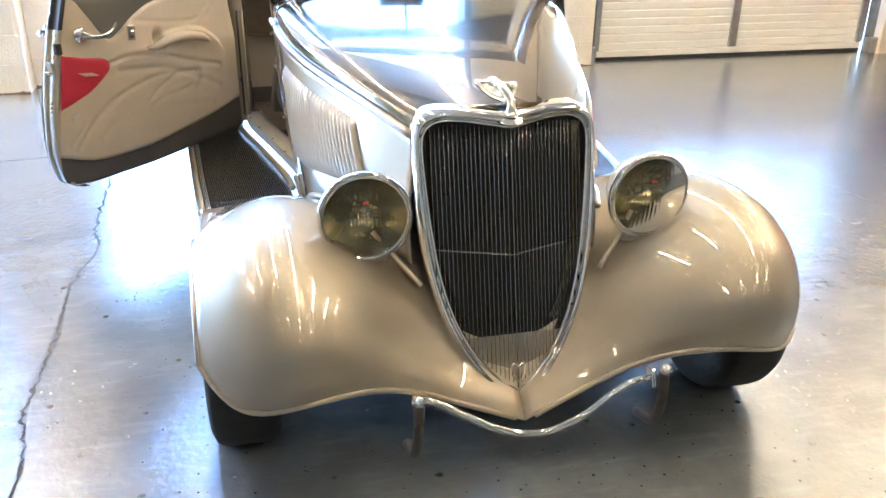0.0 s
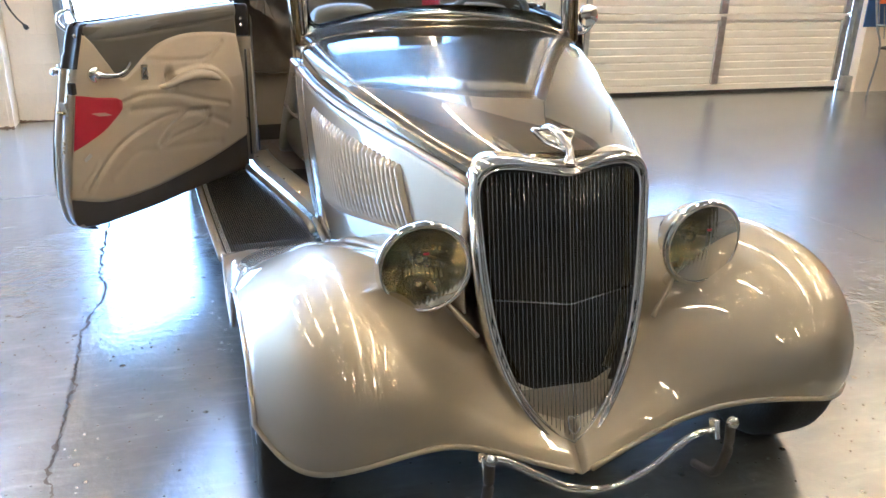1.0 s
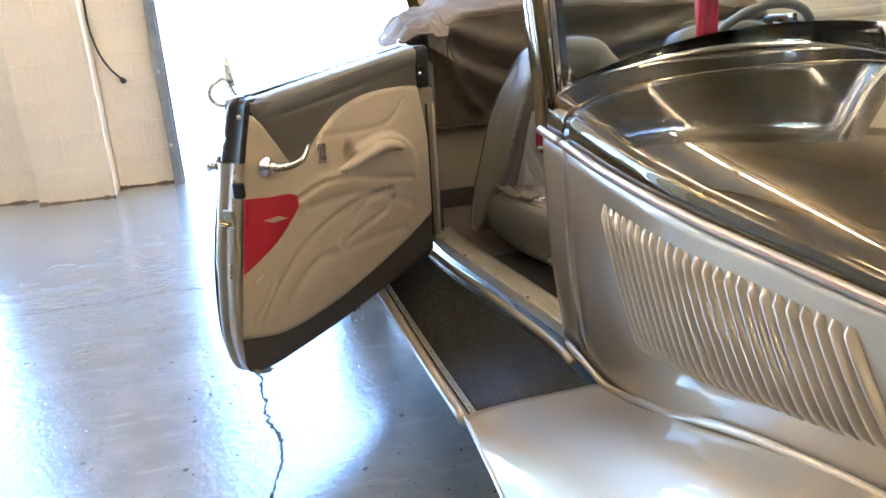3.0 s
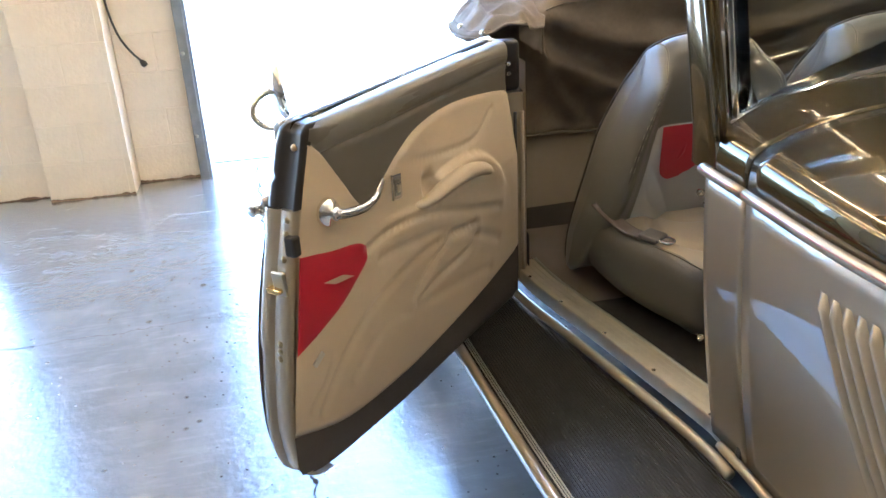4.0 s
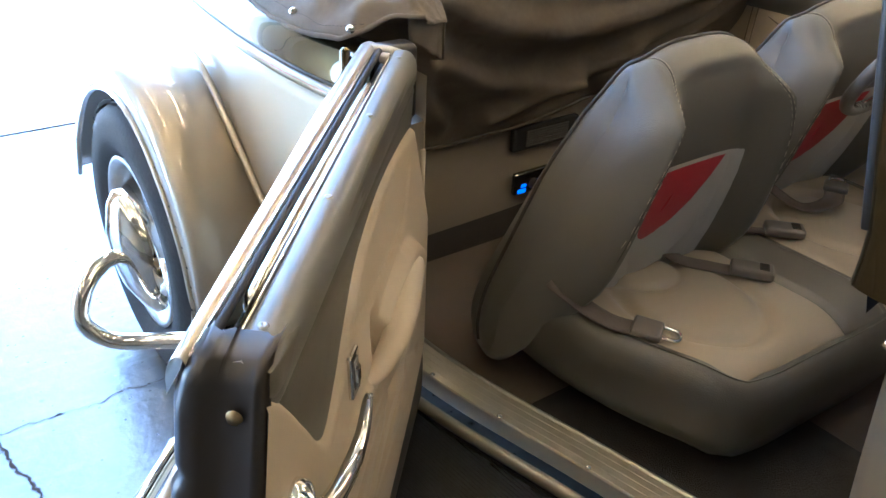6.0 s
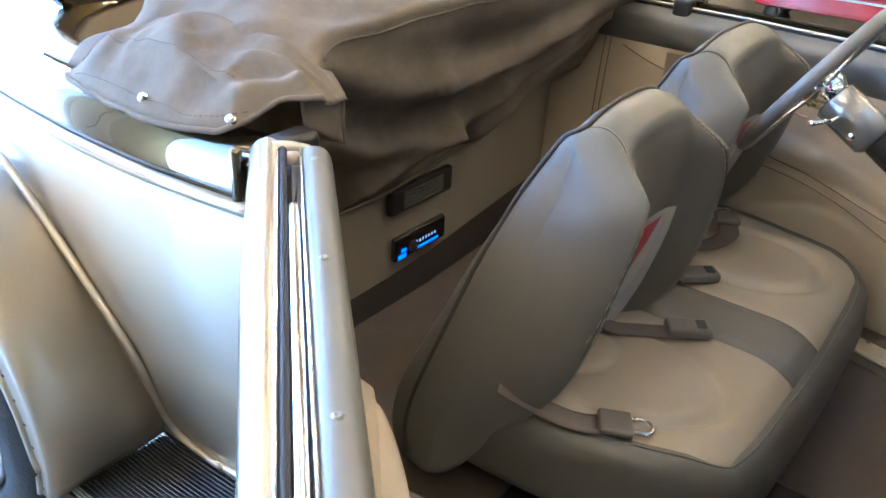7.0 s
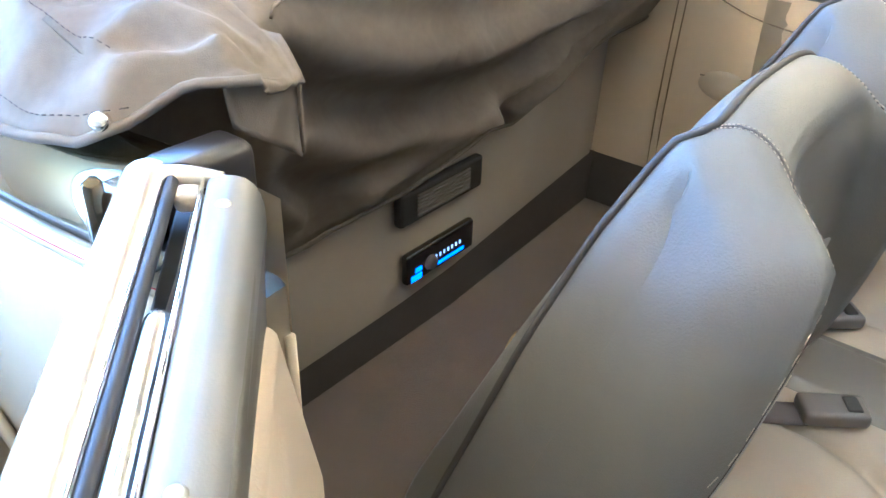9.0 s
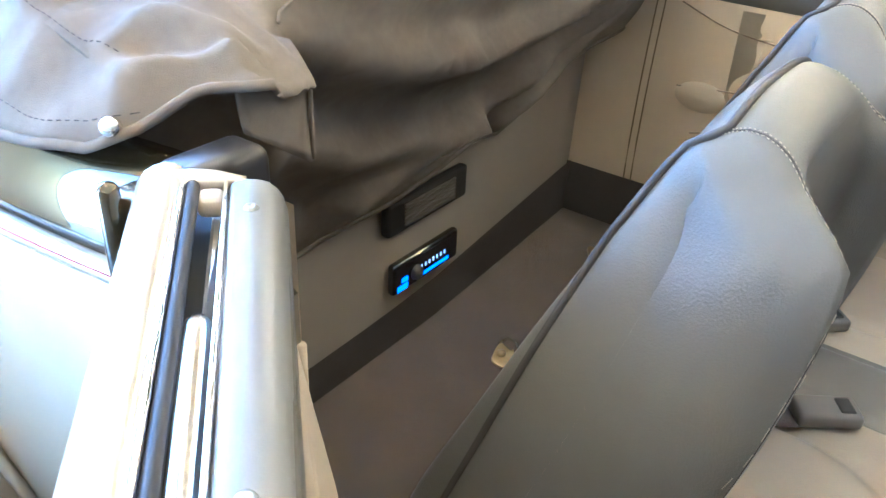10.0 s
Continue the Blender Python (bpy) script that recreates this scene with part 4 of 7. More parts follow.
# ---- running boards ----
rb_out = tri_smooth([(1.262, -0.808), (1.6, -0.838), (2.06, -0.872), (2.4, -0.892), (2.72, -0.905)])
rb_in = tri_smooth([(1.25, -0.455), (1.36, -0.478), (1.53, -0.490), (1.92, -0.570), (2.30, -0.655), (2.6, -0.677), (2.84, -0.680)])
for nm, s in SIDES:
    def X(x, y):
        return x if s < 0 else 2 * drift(y) - x

    ys = np.linspace(1.266, 2.83, 40)
    slab_p = [[(X(rb_out(y) + (rb_in(y) - rb_out(y)) * v, y), y, 0.296 + 0.006 * v) for v in np.linspace(0, 1, 14)] for y in ys]
    rb = part("running_board", grid("running_board", slab_p, flip=s < 0), BOARD, car, "running board covered in ribbed black rubber")
    solid(rb, 0.022, (0, None, 0.0))
    # ribs of the rubber mat
    n_r = 38
    for k in range(n_r):
        pts = []
        for y in np.linspace(1.27, 2.83, 18):
            xo = rb_out(y) + 0.030
            x = xo + 0.0082 * k
            if x > rb_in(y) - 0.006:
                continue
            pts.append((X(x, y), y, 0.303 + 0.006 * (x - xo) / 0.3))
        if len(pts) > 2:
            part("rib", tube("rib", pts, 0.0027, 6), BOARD, rb)
    edge = part("edge_trim", tube("edge_trim", [(X(rb_out(y) - 0.004, y), y, 0.288) for y in ys], 0.016, 10), SILVER, rb, "painted outer edge")
    for off in (0.014, 0.020, 0.026):
        part("trim_strip", tube("trim_strip", [(X(rb_out(y) + off, y), y, 0.3035) for y in ys], 0.0022, 6), STEEL, rb, "bright metal strip")
    # body foot moulding and bright sill plate along the door
    yy = np.linspace(1.40, 2.80, 26)
    seam_bar("foot_moulding", [(X(rb_in(y) + 0.004, y), y, 0.318) for y in yy], 0.013, SILVER, car, "rounded moulding along the body foot")
    ys2 = np.linspace(1.465, 2.45, 26)
    sill_p = []
    for y in ys2:
        x0 = min(rb_in(y), -0.49) + 0.046
        row = [(X(x0, y), y, 0.318), (X(x0 + 0.001, y), y, 0.354), (X(x0 + 0.003, y), y, 0.357)]
        for k in range(4):
            xx = x0 + 0.004 + 0.017 * k
            row += [(X(xx, y), y, 0.3580), (X(xx + 0.0145, y), y, 0.3580), (X(xx + 0.0152, y), y, 0.3573), (X(xx + 0.0165, y), y, 0.3573)]
        row += [(X(x0 + 0.074, y), y, 0.357), (X(x0 + 0.076, y), y, 0.318)]
        sill_p.append(row)
    sill_me = grid("door_sill", sill_p, flip=s < 0)
    sill_me.polygons.foreach_set("use_smooth", [False] * len(sill_me.polygons))
    sill = part("door_sill", sill_me, SILLMETAL, car, "ribbed aluminium door sill plate")
    part("edge_roll", tube("edge_roll", [(X(min(rb_in(y), -0.49) + 0.121, y), y, 0.356) for y in ys2], 0.0055, 8), STEEL, sill)
    for y in (1.55, 1.75, 1.95, 2.15, 2.33):
        part("screw", lathe("screw", [(0, 0.003), (0.005, 0.002), (0.006, 0.0)], 10, Matrix.Translation((X(rb_in(y) + 0.054, y), y, 0.3581))), CHROME, sill)

# ---- the open passenger door ----
D = Matrix(((-0.709, 0.7132, 0, -0.5926), (-0.7214, -0.701, 0, 2.3624), (0, 0, 1, 0), (0, 0, 0, 1)))
zt = tri_smooth([(0.0, 1.057), (0.11, 1.054), (0.43, 1.047), (0.65, 1.042), (0.90, 1.036), (0.95, 1.034)])
zb = tri_smooth([(0.0, 0.322), (0.07, 0.316), (0.35, 0.306), (0.65, 0.290), (0.90, 0.292), (1.00, 0.308), (1.05, 0.345)])
front = tri_smooth([(0.29, 0.985), (0.33, 1.030), (0.42, 1.034), (0.60, 1.003), (0.80, 0.963), (0.90, 0.934), (1.02, 0.893), (1.06, 0.880)])
pad_low = tri_smooth([(0.02, 0.915), (0.16, 0.941), (0.36, 0.958), (0.51, 0.942), (0.61, 0.901), (0.68, 0.856), (0.735, 0.829), (0.77, 0.852), (0.81, 0.91), (0.865, 0.985), (0.905, 1.018), (0.94, 1.02)])
kick_top = tri_smooth([(0.02, 0.485), (0.084, 0.467), (0.29, 0.417), (0.52, 0.380), (0.67, 0.366), (0.87, 0.372), (1.04, 0.425)])

PLEATS = (
    (((0.76, 0.739), (0.64, 0.752), (0.50, 0.731), (0.345, 0.683), (0.19, 0.641)), 0.007, 0.012),
    (((0.95, 0.438), (0.885, 0.51), (0.78, 0.585), (0.65, 0.629), (0.507, 0.651), (0.316, 0.634)), 0.007, 0.014),
    (((0.589, 0.532), (0.512, 0.555), (0.36, 0.574), (0.31, 0.60)), 0.008, 0.012),
    (((0.60, 0.548), (0.535, 0.597), (0.43, 0.640), (0.33, 0.640)), 0.009, 0.012),
    (((0.615, 0.884), (0.445, 0.858), (0.284, 0.852), (0.18, 0.905)), 0.005, 0.010),
    (((0.98, 0.46), (0.93, 0.50), (0.90, 0.54)), 0.004, 0.010),
    (((0.72, 0.70), (0.60, 0.69), (0.46, 0.668), (0.30, 0.60), (0.20, 0.55)), 0.005, 0.016),
    (((0.84, 0.46), (0.72, 0.53), (0.60, 0.52), (0.40, 0.50), (0.25, 0.48)), 0.004, 0.018),
)
PL = [(spline(p, 60), 1.15 * d, 0.8 * w) for p, d, w in PLEATS]
arm_top = tri_smooth([(0.12, 0.66), (0.16, 0.715), (0.20, 0.765), (0.26, 0.808), (0.33, 0.826), (0.40, 0.826), (0.455, 0.818), (0.495, 0.806), (0.545, 0.776), (0.60, 0.776), (0.68, 0.782), (0.74, 0.79)])
arm_h = tri_smooth([(0.12, 0.0), (0.155, 0.15), (0.20, 0.75), (0.26, 1.0), (0.44, 1.0), (0.50, 0.75), (0.54, 0.42), (0.62, 0.30), (0.70, 0.05), (0.74, 0.0)])


def relief(s, z):
    h = 0.0
    for p, d, w in PL:
        r2 = ((p[:, 0] - s) ** 2 + (p[:, 1] - z) ** 2).min()
        h -= d * math.exp(-r2 / (w * w)) - 0.35 * d * math.exp(-r2 / (9 * w * w))
    # raised arm rest with its pull: a steep upper edge that dies away below
    d = float(arm_top(s)) - z
    if 0.13 < s < 0.72 and d > 0:
        h += 0.022 * float(arm_h(s)) * min(1.0, d / 0.016) ** 0.5 * math.exp(-((d / 0.085) ** 1.7))
    h -= 0.038 * math.exp(-(((s - 0.510) / 0.020) ** 4 + ((z - 0.795) / 0.030) ** 2))
    return h


def door_grid(name, lo, hi, ns, nv, s0, base, f):
    rows = []
    for i in range(ns):
        row = []
        for j in range(nv):
            v = j / (nv - 1)
            a = i / (ns - 1)
            z = 0.7
            s = s0
            for _ in range(4):
                s = s0 + (front(z) - s0) * a
                z = lo(s) + (hi(s) - lo(s)) * v
            row.append((s, base + f(s, z, a, v), z))
        rows.append(row)
    return grid(name, rows, flip=True)


door = part("door", slab("door", [tuple(p) for p in spline([(0.065, 0.335), (0.35, 0.305), (0.7, 0.290), (0.92, 0.290), (1.003, 0.318), (1.024, 0.40), (1.011, 0.53), (0.983, 0.68), (0.950, 0.84), (0.922, 0.93), (0.900, 0.99), (0.888, 1.018)], 60)] + [(0.065, 1.030)], 0.040, pose(0, -0.052, 0, 90, 0, 0), 0.003), SILVER, car, "open rear-hinged door, silver with padded leather trim")
door.matrix_basis = D
EDGE_LINE = tri_smooth([(0.275, 0.905), (0.283, 0.958), (0.300, 0.995), (0.33, 1.018), (0.38, 1.031), (0.45, 1.036), (0.58, 1.022), (0.70, 0.998), (0.80, 0.972), (0.90, 0.943), (1.0, 0.908), (1.05, 0.893)])


def edge_x(z):
    return float(EDGE_LINE(z))


# outer skin: bowed, dark above the belt
for nm, z0, z1, mt, lab in (("outer_skin", 0.275, 0.885, SILVER, "silver outer door skin"), ("upper_skin", 0.893, 1.046, BRONZE, "dark bronze upper door skin")):
    rows = []
    for z in np.r_[np.linspace(z0, z0 + 0.06, 10), np.linspace(z0 + 0.07, z1, 16)]:
        e = edge_x(z)
        bow = 0.030 * math.sin(math.pi * np.clip((z - 0.22) / 0.85, 0, 1)) - float(np.interp(z, [0.9, 1.07], [0, 0.028]))
        rows.append([(-0.005 + (e + 0.005) * u, -0.058 - bow - 0.014 * math.sin(math.pi * u), z) for u in np.linspace(0, 1, 20)])
    part(nm, grid(nm, rows, flip=False), mt, door, lab)
EDGE_DARK = mat("dark_edge_paint", (0.018, 0.016, 0.016), rough=0.34, var=0.1)


# the free edge: an inner strip, a groove and a rolled outer flange that swells in steps
LOWER = ((-0.014, -0.004, 0), (-0.003, -0.006, 0), (0.001, -0.012, 0), (0.002, -0.040, 0), (-0.004, -0.043, 0), (-0.004, -0.048, 0), (0.003, -0.052, 0), (0.004, -0.066, 1), (-0.002, -0.078, 1), (-0.016, -0.086, 1), (-0.030, -0.084, 1))
UPPER = ((-0.018, -0.001, 0), (-0.002, -0.003, 0), (0.004, -0.007, 0), (0.004, -0.011, 0), (0.000, -0.014, 0), (0.000, -0.050, 0), (0.004, -0.054, 0), (0.005, -0.058, 1), (0.000, -0.067, 1), (-0.014, -0.074, 1), (-0.030, -0.072, 1))
for z0, z1, n, mt, lab, form in ((0.277, 0.886, 40, SILVER, "grooved silver door edge", LOWER), (0.889, 1.042, 34, EDGE_DARK, "dark painted end plate of the door", UPPER)):
    rows = []
    for z in np.r_[np.linspace(z0, z0 + 0.05, 14), np.linspace(z0 + 0.055, z1, n)]:
        o = 0.012 * float(np.interp(z, [0.60, 0.62, 0.84, 0.88, 0.93, 0.945, 0.955, 1.0, 1.04], [0, 0.5, 0.4, 0.9, 0.9, 0.2, 0.7, 0.8, 0.0]))
        t_ = max(0.0, (z - 1.024) / 0.018)
        rows.append([(edge_x(z) + dx - 0.012 * t_ ** 2, dy * (1 - 0.10 * t_ ** 3) - o * q, z) for dx, dy, q in form])
    if z1 > 1:
        rows.append([(x - 0.035, y, z + 0.001) for x, y, z in rows[-1]])
    part("edge_skin", grid("edge_skin", rows), mt, door, lab)
part("belt_moulding", tube("belt_moulding", [(s, -0.094 - 0.014 * math.sin(math.pi * s), 0.889) for s in np.linspace(0.0, 0.940, 16)], 0.010, 8), SILVER, door, "pale belt moulding")
# trim panels
part("trim_panel", door_grid("trim_panel", kick_top, pad_low, 150, 84, 0.075, 0.0, lambda s, z, a, v: relief(s, z) + 0.004 * (1 - (2 * a - 1) ** 16) - 0.010 * (max(0, 0.03 - v) / 0.03) ** 2 - 0.010 * (max(0, v - 0.975) / 0.025) ** 2), TAN, door, "sculpted pleated beige leather panel")


def pad_f(s, z, a, v):
    crease = 0.004 * math.exp(-((z - float(np.interp(s, [0.1, 0.41, 0.58, 0.73, 0.90], [1.000, 0.988, 0.983, 0.983, 0.988]))) / 0.008) ** 2)
    roll = 0.006 * max(0.0, math.sin(math.pi * np.clip((z - 0.985) / 0.075, 0, 1))) ** 0.6
    end = 1 - max(0, (a - 0.975) / 0.025) ** 2
    return end * (-0.005 + roll - crease + 0.003 * math.sin(math.pi * v)) - 0.016 * max(0, (v - 0.86) / 0.14) ** 2


part("upper_pad", door_grid("upper_pad", pad_low, zt, 90, 40, 0.075, 0.0, pad_f), GREY, door, "padded taupe leather upper door trim")
part("kick_panel", door_grid("kick_panel", zb, kick_top, 60, 10, 0.075, -0.004, lambda s, z, a, v: 0.003 * math.sin(math.pi * v) - 0.006 * (max(0, 0.1 - v) / 0.1)), DARK, door, "dark carpet kick panel")
# top cap: pad shoulder, window slot and glass edge
def cap_row(s):
    e = 1 - max(0.0, (s - 0.858) / 0.03) ** 2
    return [(s, y - 0.008 * (1 - e) * (y > -0.02), float(zt(s)) + dz) for y, dz in ((-0.0375, -0.030), (-0.0372, -0.004), (-0.0355, 0.000), (-0.0310, 0.0028), (-0.024, 0.0040), (-0.016, 0.0034), (-0.009, 0.0010), (-0.0035, -0.0040), (0.0005, -0.011), (0.0028, -0.021), (0.0032, -0.033), (0.0018, -0.045), (-0.002, -0.055), (-0.008, -0.062), (-0.014, -0.066))]


part("top_cap", grid("top_cap", [cap_row(s) for s in np.linspace(0.072, 0.888, 44)]), CAPLIT, door, "rolled taupe leather shoulder of the door top")
# solid black block drawn in place of the slot's inner shade
part("window_slot", block("window_slot", (0.84, 0.032, 0.012), Matrix.Translation((0.455, -0.049, 1.008)) @ pose(0, 0, 0, 0, 1.4, 0), 0.002), BLACK, door, "black strip standing in for the shade inside the window slot")
part("window_seal", tube("window_seal", [(s, -0.0392, zt(s) - 0.0005) for s in np.linspace(0.06, 0.882, 20)], 0.0020, 8), CHROME, door, "bright inner window seal")
part("window_seal", tube("window_seal", [(s, -0.0625, zt(s) - 0.004) for s in np.linspace(0.06, 0.882, 20)], 0.0052, 10), BLACK, door, "black fuzzy outer window seal")
RAIL = mat("satin_window_rail", (0.70, 0.67, 0.60), rough=0.2, metal=1.0, var=0.04, scale=30)
part("window_rail", tube("window_rail", [(s, -0.0500, zt(s) + dz) for s, dz in ((0.213, -0.022), (0.222, -0.012), (0.245, -0.008), (0.40, -0.008), (0.65, -0.008), (0.765, -0.009), (0.785, -0.013), (0.792, -0.022))], [0.005, 0.0080, 0.0085, 0.0085, 0.0085, 0.0085, 0.008, 0.005], 20, smooth_n=40), RAIL, door, "polished top rail of the wound-down window")
cap = part("outer_cap", grid("outer_cap", [[(s, -0.070 + (y + 0.070) * (1 - 0.5 * np.clip((s - 0.35) / 0.55, 0, 1)), zt(s) + dz) for y, dz in ((-0.0700, -0.02), (-0.0698, -0.002), (-0.072, 0.002), (-0.077, 0.0045), (-0.084, 0.0048), (-0.091, 0.0030), (-0.098, -0.0015), (-0.104, -0.009), (-0.108, -0.020), (-0.109, -0.035))] for s in np.linspace(0.044, 0.893, 40)]), POLISH, door, "bright painted door top edge")
part("bead", tube("bead", [(s, -0.0690, zt(s) + 0.0005) for s in np.linspace(0.05, 0.885, 24)], 0.0020, 8), CHROME, cap, "thin bright bead along the window slot")
SCREW = mat("dull_screw_steel", (0.30, 0.29, 0.26), rough=0.35, metal=1.0, var=0.3, scale=90)
part("end_block", tube("end_block", [(0.062, -0.026, 1.050), (0.058, -0.05, 1.051), (0.057, -0.075, 1.050), (0.062, -0.090, 1.044)], [0.006, 0.009, 0.010, 0.008], 14, smooth_n=20), POLISH, door, "rounded end piece that closes the window slot")
part("slot_foam", block("slot_foam", (0.022, 0.020, 0.016), Matrix.Translation((0.078, -0.050, 1.044)), 0.006, 3, True), TAN, door, "tan foam stop in the window slot")
for k, (s, z) in enumerate(((0.113, 1.0), (0.361, 1.0), (0.600, 1.0), (0.838, 1.0))):
    part("screw", lathe("screw", [(0, 0.0010), (0.0022, 0.0026), (0.0045, 0.0022), (0.0058, 0.0)], 16, Matrix.Translation((s, -0.021, float(zt(s)) + 0.003))), SCREW, door, "chrome cross-head screw")
part("door_pull", tube("door_pull", [(0.585, -0.010, 0.768), (0.552, 0.008, 0.768), (0.520, 0.020, 0.776), (0.480, 0.027, 0.788), (0.43, 0.026, 0.794), (0.36, 0.018, 0.792), (0.29, 0.008, 0.778), (0.23, -0.006, 0.750), (0.19, -0.022, 0.720)], [0.010, 0.014, 0.018, 0.021, 0.024, 0.026, 0.026, 0.022, 0.012], 16, smooth_n=44, flat=0.8), TAN, door, "padded beige pull handle of the arm rest")
# red insert with its woven mark
red_lo = tri_smooth([(0.755, 0.735), (0.775, 0.705), (0.85, 0.652), (0.92, 0.624), (1.01, 0.598)])
red_hi = tri_smooth([(0.755, 0.742), (0.79, 0.764), (0.87, 0.779), (0.97, 0.800)])
rows = []
for i in range(30):
    a = i / 29
    s = 0.757 + a * 0.245
    lo, hi = float(red_lo(s)), float(red_hi(min(s, 0.968)))
    row = []
    for j in range(16):
        v = j / 15
        z = lo + (hi - lo) * v
        ss = min(s, float(front(z)) - 0.001)
        row.append((ss, 0.0035 + max(relief(ss, z), -0.004) + 0.0045 * (math.sin(math.pi * v) * math.sin(math.pi * min(1, a * 1.0))) ** 0.4, z))
    rows.append(row)
ins = part("red_insert", grid("red_insert", rows, flip=True), RED, door, "red leather insert")
part("woven_mark", slab("woven_mark", [(-0.048, 0), (-0.012, 0.008), (0.048, 0.0), (0.012, -0.008)], 0.002, Matrix.Translation((0.868, 0.0125, 0.715)) @ pose(0, 0, 0, 90, 0, 0) @ pose(0, 0, 0, 0, 0, 14), 0.0005), TAN, ins, "small pale woven mark")
# inner handle, window switch, latch, screws
hand = part("inner_handle", lathe("inner_handle", [(0, 0.034), (0.012, 0.032), (0.016, 0.026), (0.014, 0.02), (0.026, 0.014), (0.030, 0.006), (0.030, 0.0)], 28, Matrix.Translation((0.872, 0.004, 0.862)) @ pose(0, 0, 0, -90, 0, 0)), CHROME, door, "chrome inner door handle")
part("lever", tube("lever", [(0.872, 0.030, 0.862), (0.845, 0.036, 0.855), (0.80, 0.042, 0.852), (0.765, 0.046, 0.862), (0.742, 0.048, 0.885), (0.738, 0.050, 0.895)], [0.012, 0.011, 0.010, 0.008, 0.006, 0.004], 12, smooth_n=26), CHROME, hand, "curved chrome lever")
sw = part("window_switch", block("window_switch", (0.036, 0.008, 0.058), Matrix.Translation((0.638, 0.006, 0.838)) @ pose(0, 0, 0, 0, -6, 0), 0.003), CHROME, door, "chrome window switch plate")
part("recess", block("recess", (0.020, 0.003, 0.038), Matrix.Translation((0.638, 0.0095, 0.838)) @ pose(0, 0, 0, 0, -6, 0), 0.001), GREY, sw)
part("rocker", block("rocker", (0.015, 0.010, 0.024), Matrix.Translation((0.638, 0.010, 0.838)) @ pose(0, 0, 0, 0, -6, 0), 0.004), CHROME, sw)
BRASS = mat("aged_brass", (0.42, 0.33, 0.19), rough=0.28, metal=1.0, var=0.2, scale=60)
lt = part("latch", block("latch", (0.008, 0.030, 0.085), Matrix.Translation((edge_x(0.735) + 0.001, -0.026, 0.735)) @ pose(0, 0, 0, 0, 9, 0), 0.002), STEEL, door, "brass-toned door latch plate")
part("bolt", block("bolt", (0.020, 0.034, 0.010), Matrix.Translation((edge_x(0.738) + 0.010, -0.036, 0.738)), 0.003), mat("brass_plate", (0.62, 0.46, 0.20), rough=0.25, metal=1.0, var=0.1), lt, "brass latch bolt")
part("remote_latch", block("remote_latch", (0.022, 0.026, 0.042), Matrix.Translation((edge_x(0.822) - 0.003, -0.010, 0.822)), 0.005), BLACK, door, "black latch block")
for s, z in ((0.955, 1.000), (0.985, 0.868), (0.992, 0.843), (1.000, 0.795), (1.020, 0.765), (1.034, 0.628), (1.037, 0.612), (1.040, 0.597)):
    part("screw", lathe("screw", [(0, 0.004), (0.006, 0.003), (0.0075, 0.0)], 12, Matrix.Translation((edge_x(z) + 0.001, -0.026, z)) @ pose(0, 0, 0, 0, 90, 0)), BRASS, door, "brass screw")
part("pull_tab", block("pull_tab", (0.035, 0.006, 0.014), Matrix.Translation((0.945, 0.004, 0.565)) @ pose(0, 0, 0, 0, 30, 0), 0.002), PALE, door, "small pale tab")
# outer handle and mirror
oh = part("outer_handle", tube("outer_handle", [(0.93, -0.09, 0.868), (0.93, -0.125, 0.868), (0.935, -0.13, 0.868)], [0.014, 0.011, 0.014], 12), CHROME, door, "chrome outer door handle")
part("grip", tube("grip", [(0.945, -0.128, 0.866), (0.91, -0.132, 0.868), (0.85, -0.130, 0.870), (0.82, -0.128, 0.87)], [0.012, 0.009, 0.008, 0.010], 10, smooth_n=16), CHROME, oh)
mr = part("door_mirror", tube("door_mirror", [(0.838, -0.078, 1.018), (0.838, -0.125, 1.010), (0.846, -0.160, 1.012), (0.854, -0.178, 1.034), (0.842, -0.178, 1.060), (0.819, -0.172, 1.072), (0.800, -0.160, 1.074)], 0.0075, 10, smooth_n=40), CHROME, door, "chrome swan-neck door mirror")
hm = Matrix.Translation((0.798, -0.150, 1.074)) @ Vector((-0.70, 0.71, 0.12)).to_track_quat("Z", "Y").to_matrix().to_4x4() @ Matrix.Diagonal((1.0, 1.4, 1.2, 1.0))
part("mirror_head", lathe("mirror_head", [(0, -0.016), (0.02, -0.014), (0.038, -0.006), (0.044, 0.0), (0.044, 0.006), (0.040, 0.008)], 36, hm), CHROME, mr, "chrome mirror head")
part("mirror_glass", lathe("mirror_glass", [(0, 0.006), (0.041, 0.006)], 36, hm), MIRROR, mr, "mirror glass")


def lean_out(ob):
    """The door's upper part leans outwards towards its hinges."""
    for o in (ob, *ob.children):
        for v in o.data.vertices:
            v.co.y -= 0.033 * min(1.0, max(0.0, (v.co.z - 0.75) / 0.18)) * max(0.0, 1.0 - v.co.x / 0.95)
        for c in o.children:
            if o is not ob:
                for v in c.data.vertices:
                    v.co.y -= 0.033 * min(1.0, max(0.0, (v.co.z - 0.75) / 0.18)) * max(0.0, 1.0 - v.co.x / 0.95)


lean_out(door)


# ---- windscreen ----
RAKE = 0.27


def ws(x, h, dy=0.0):
    """A point of the raked windscreen plane: h metres above the cowl line."""
    base = 0.990 + 0.085 * (1 - (abs(x - 0.05) / 0.54) ** 2)
    z = base + h
    return (x, 1.535 + (z - 0.99) * RAKE + dy, z)


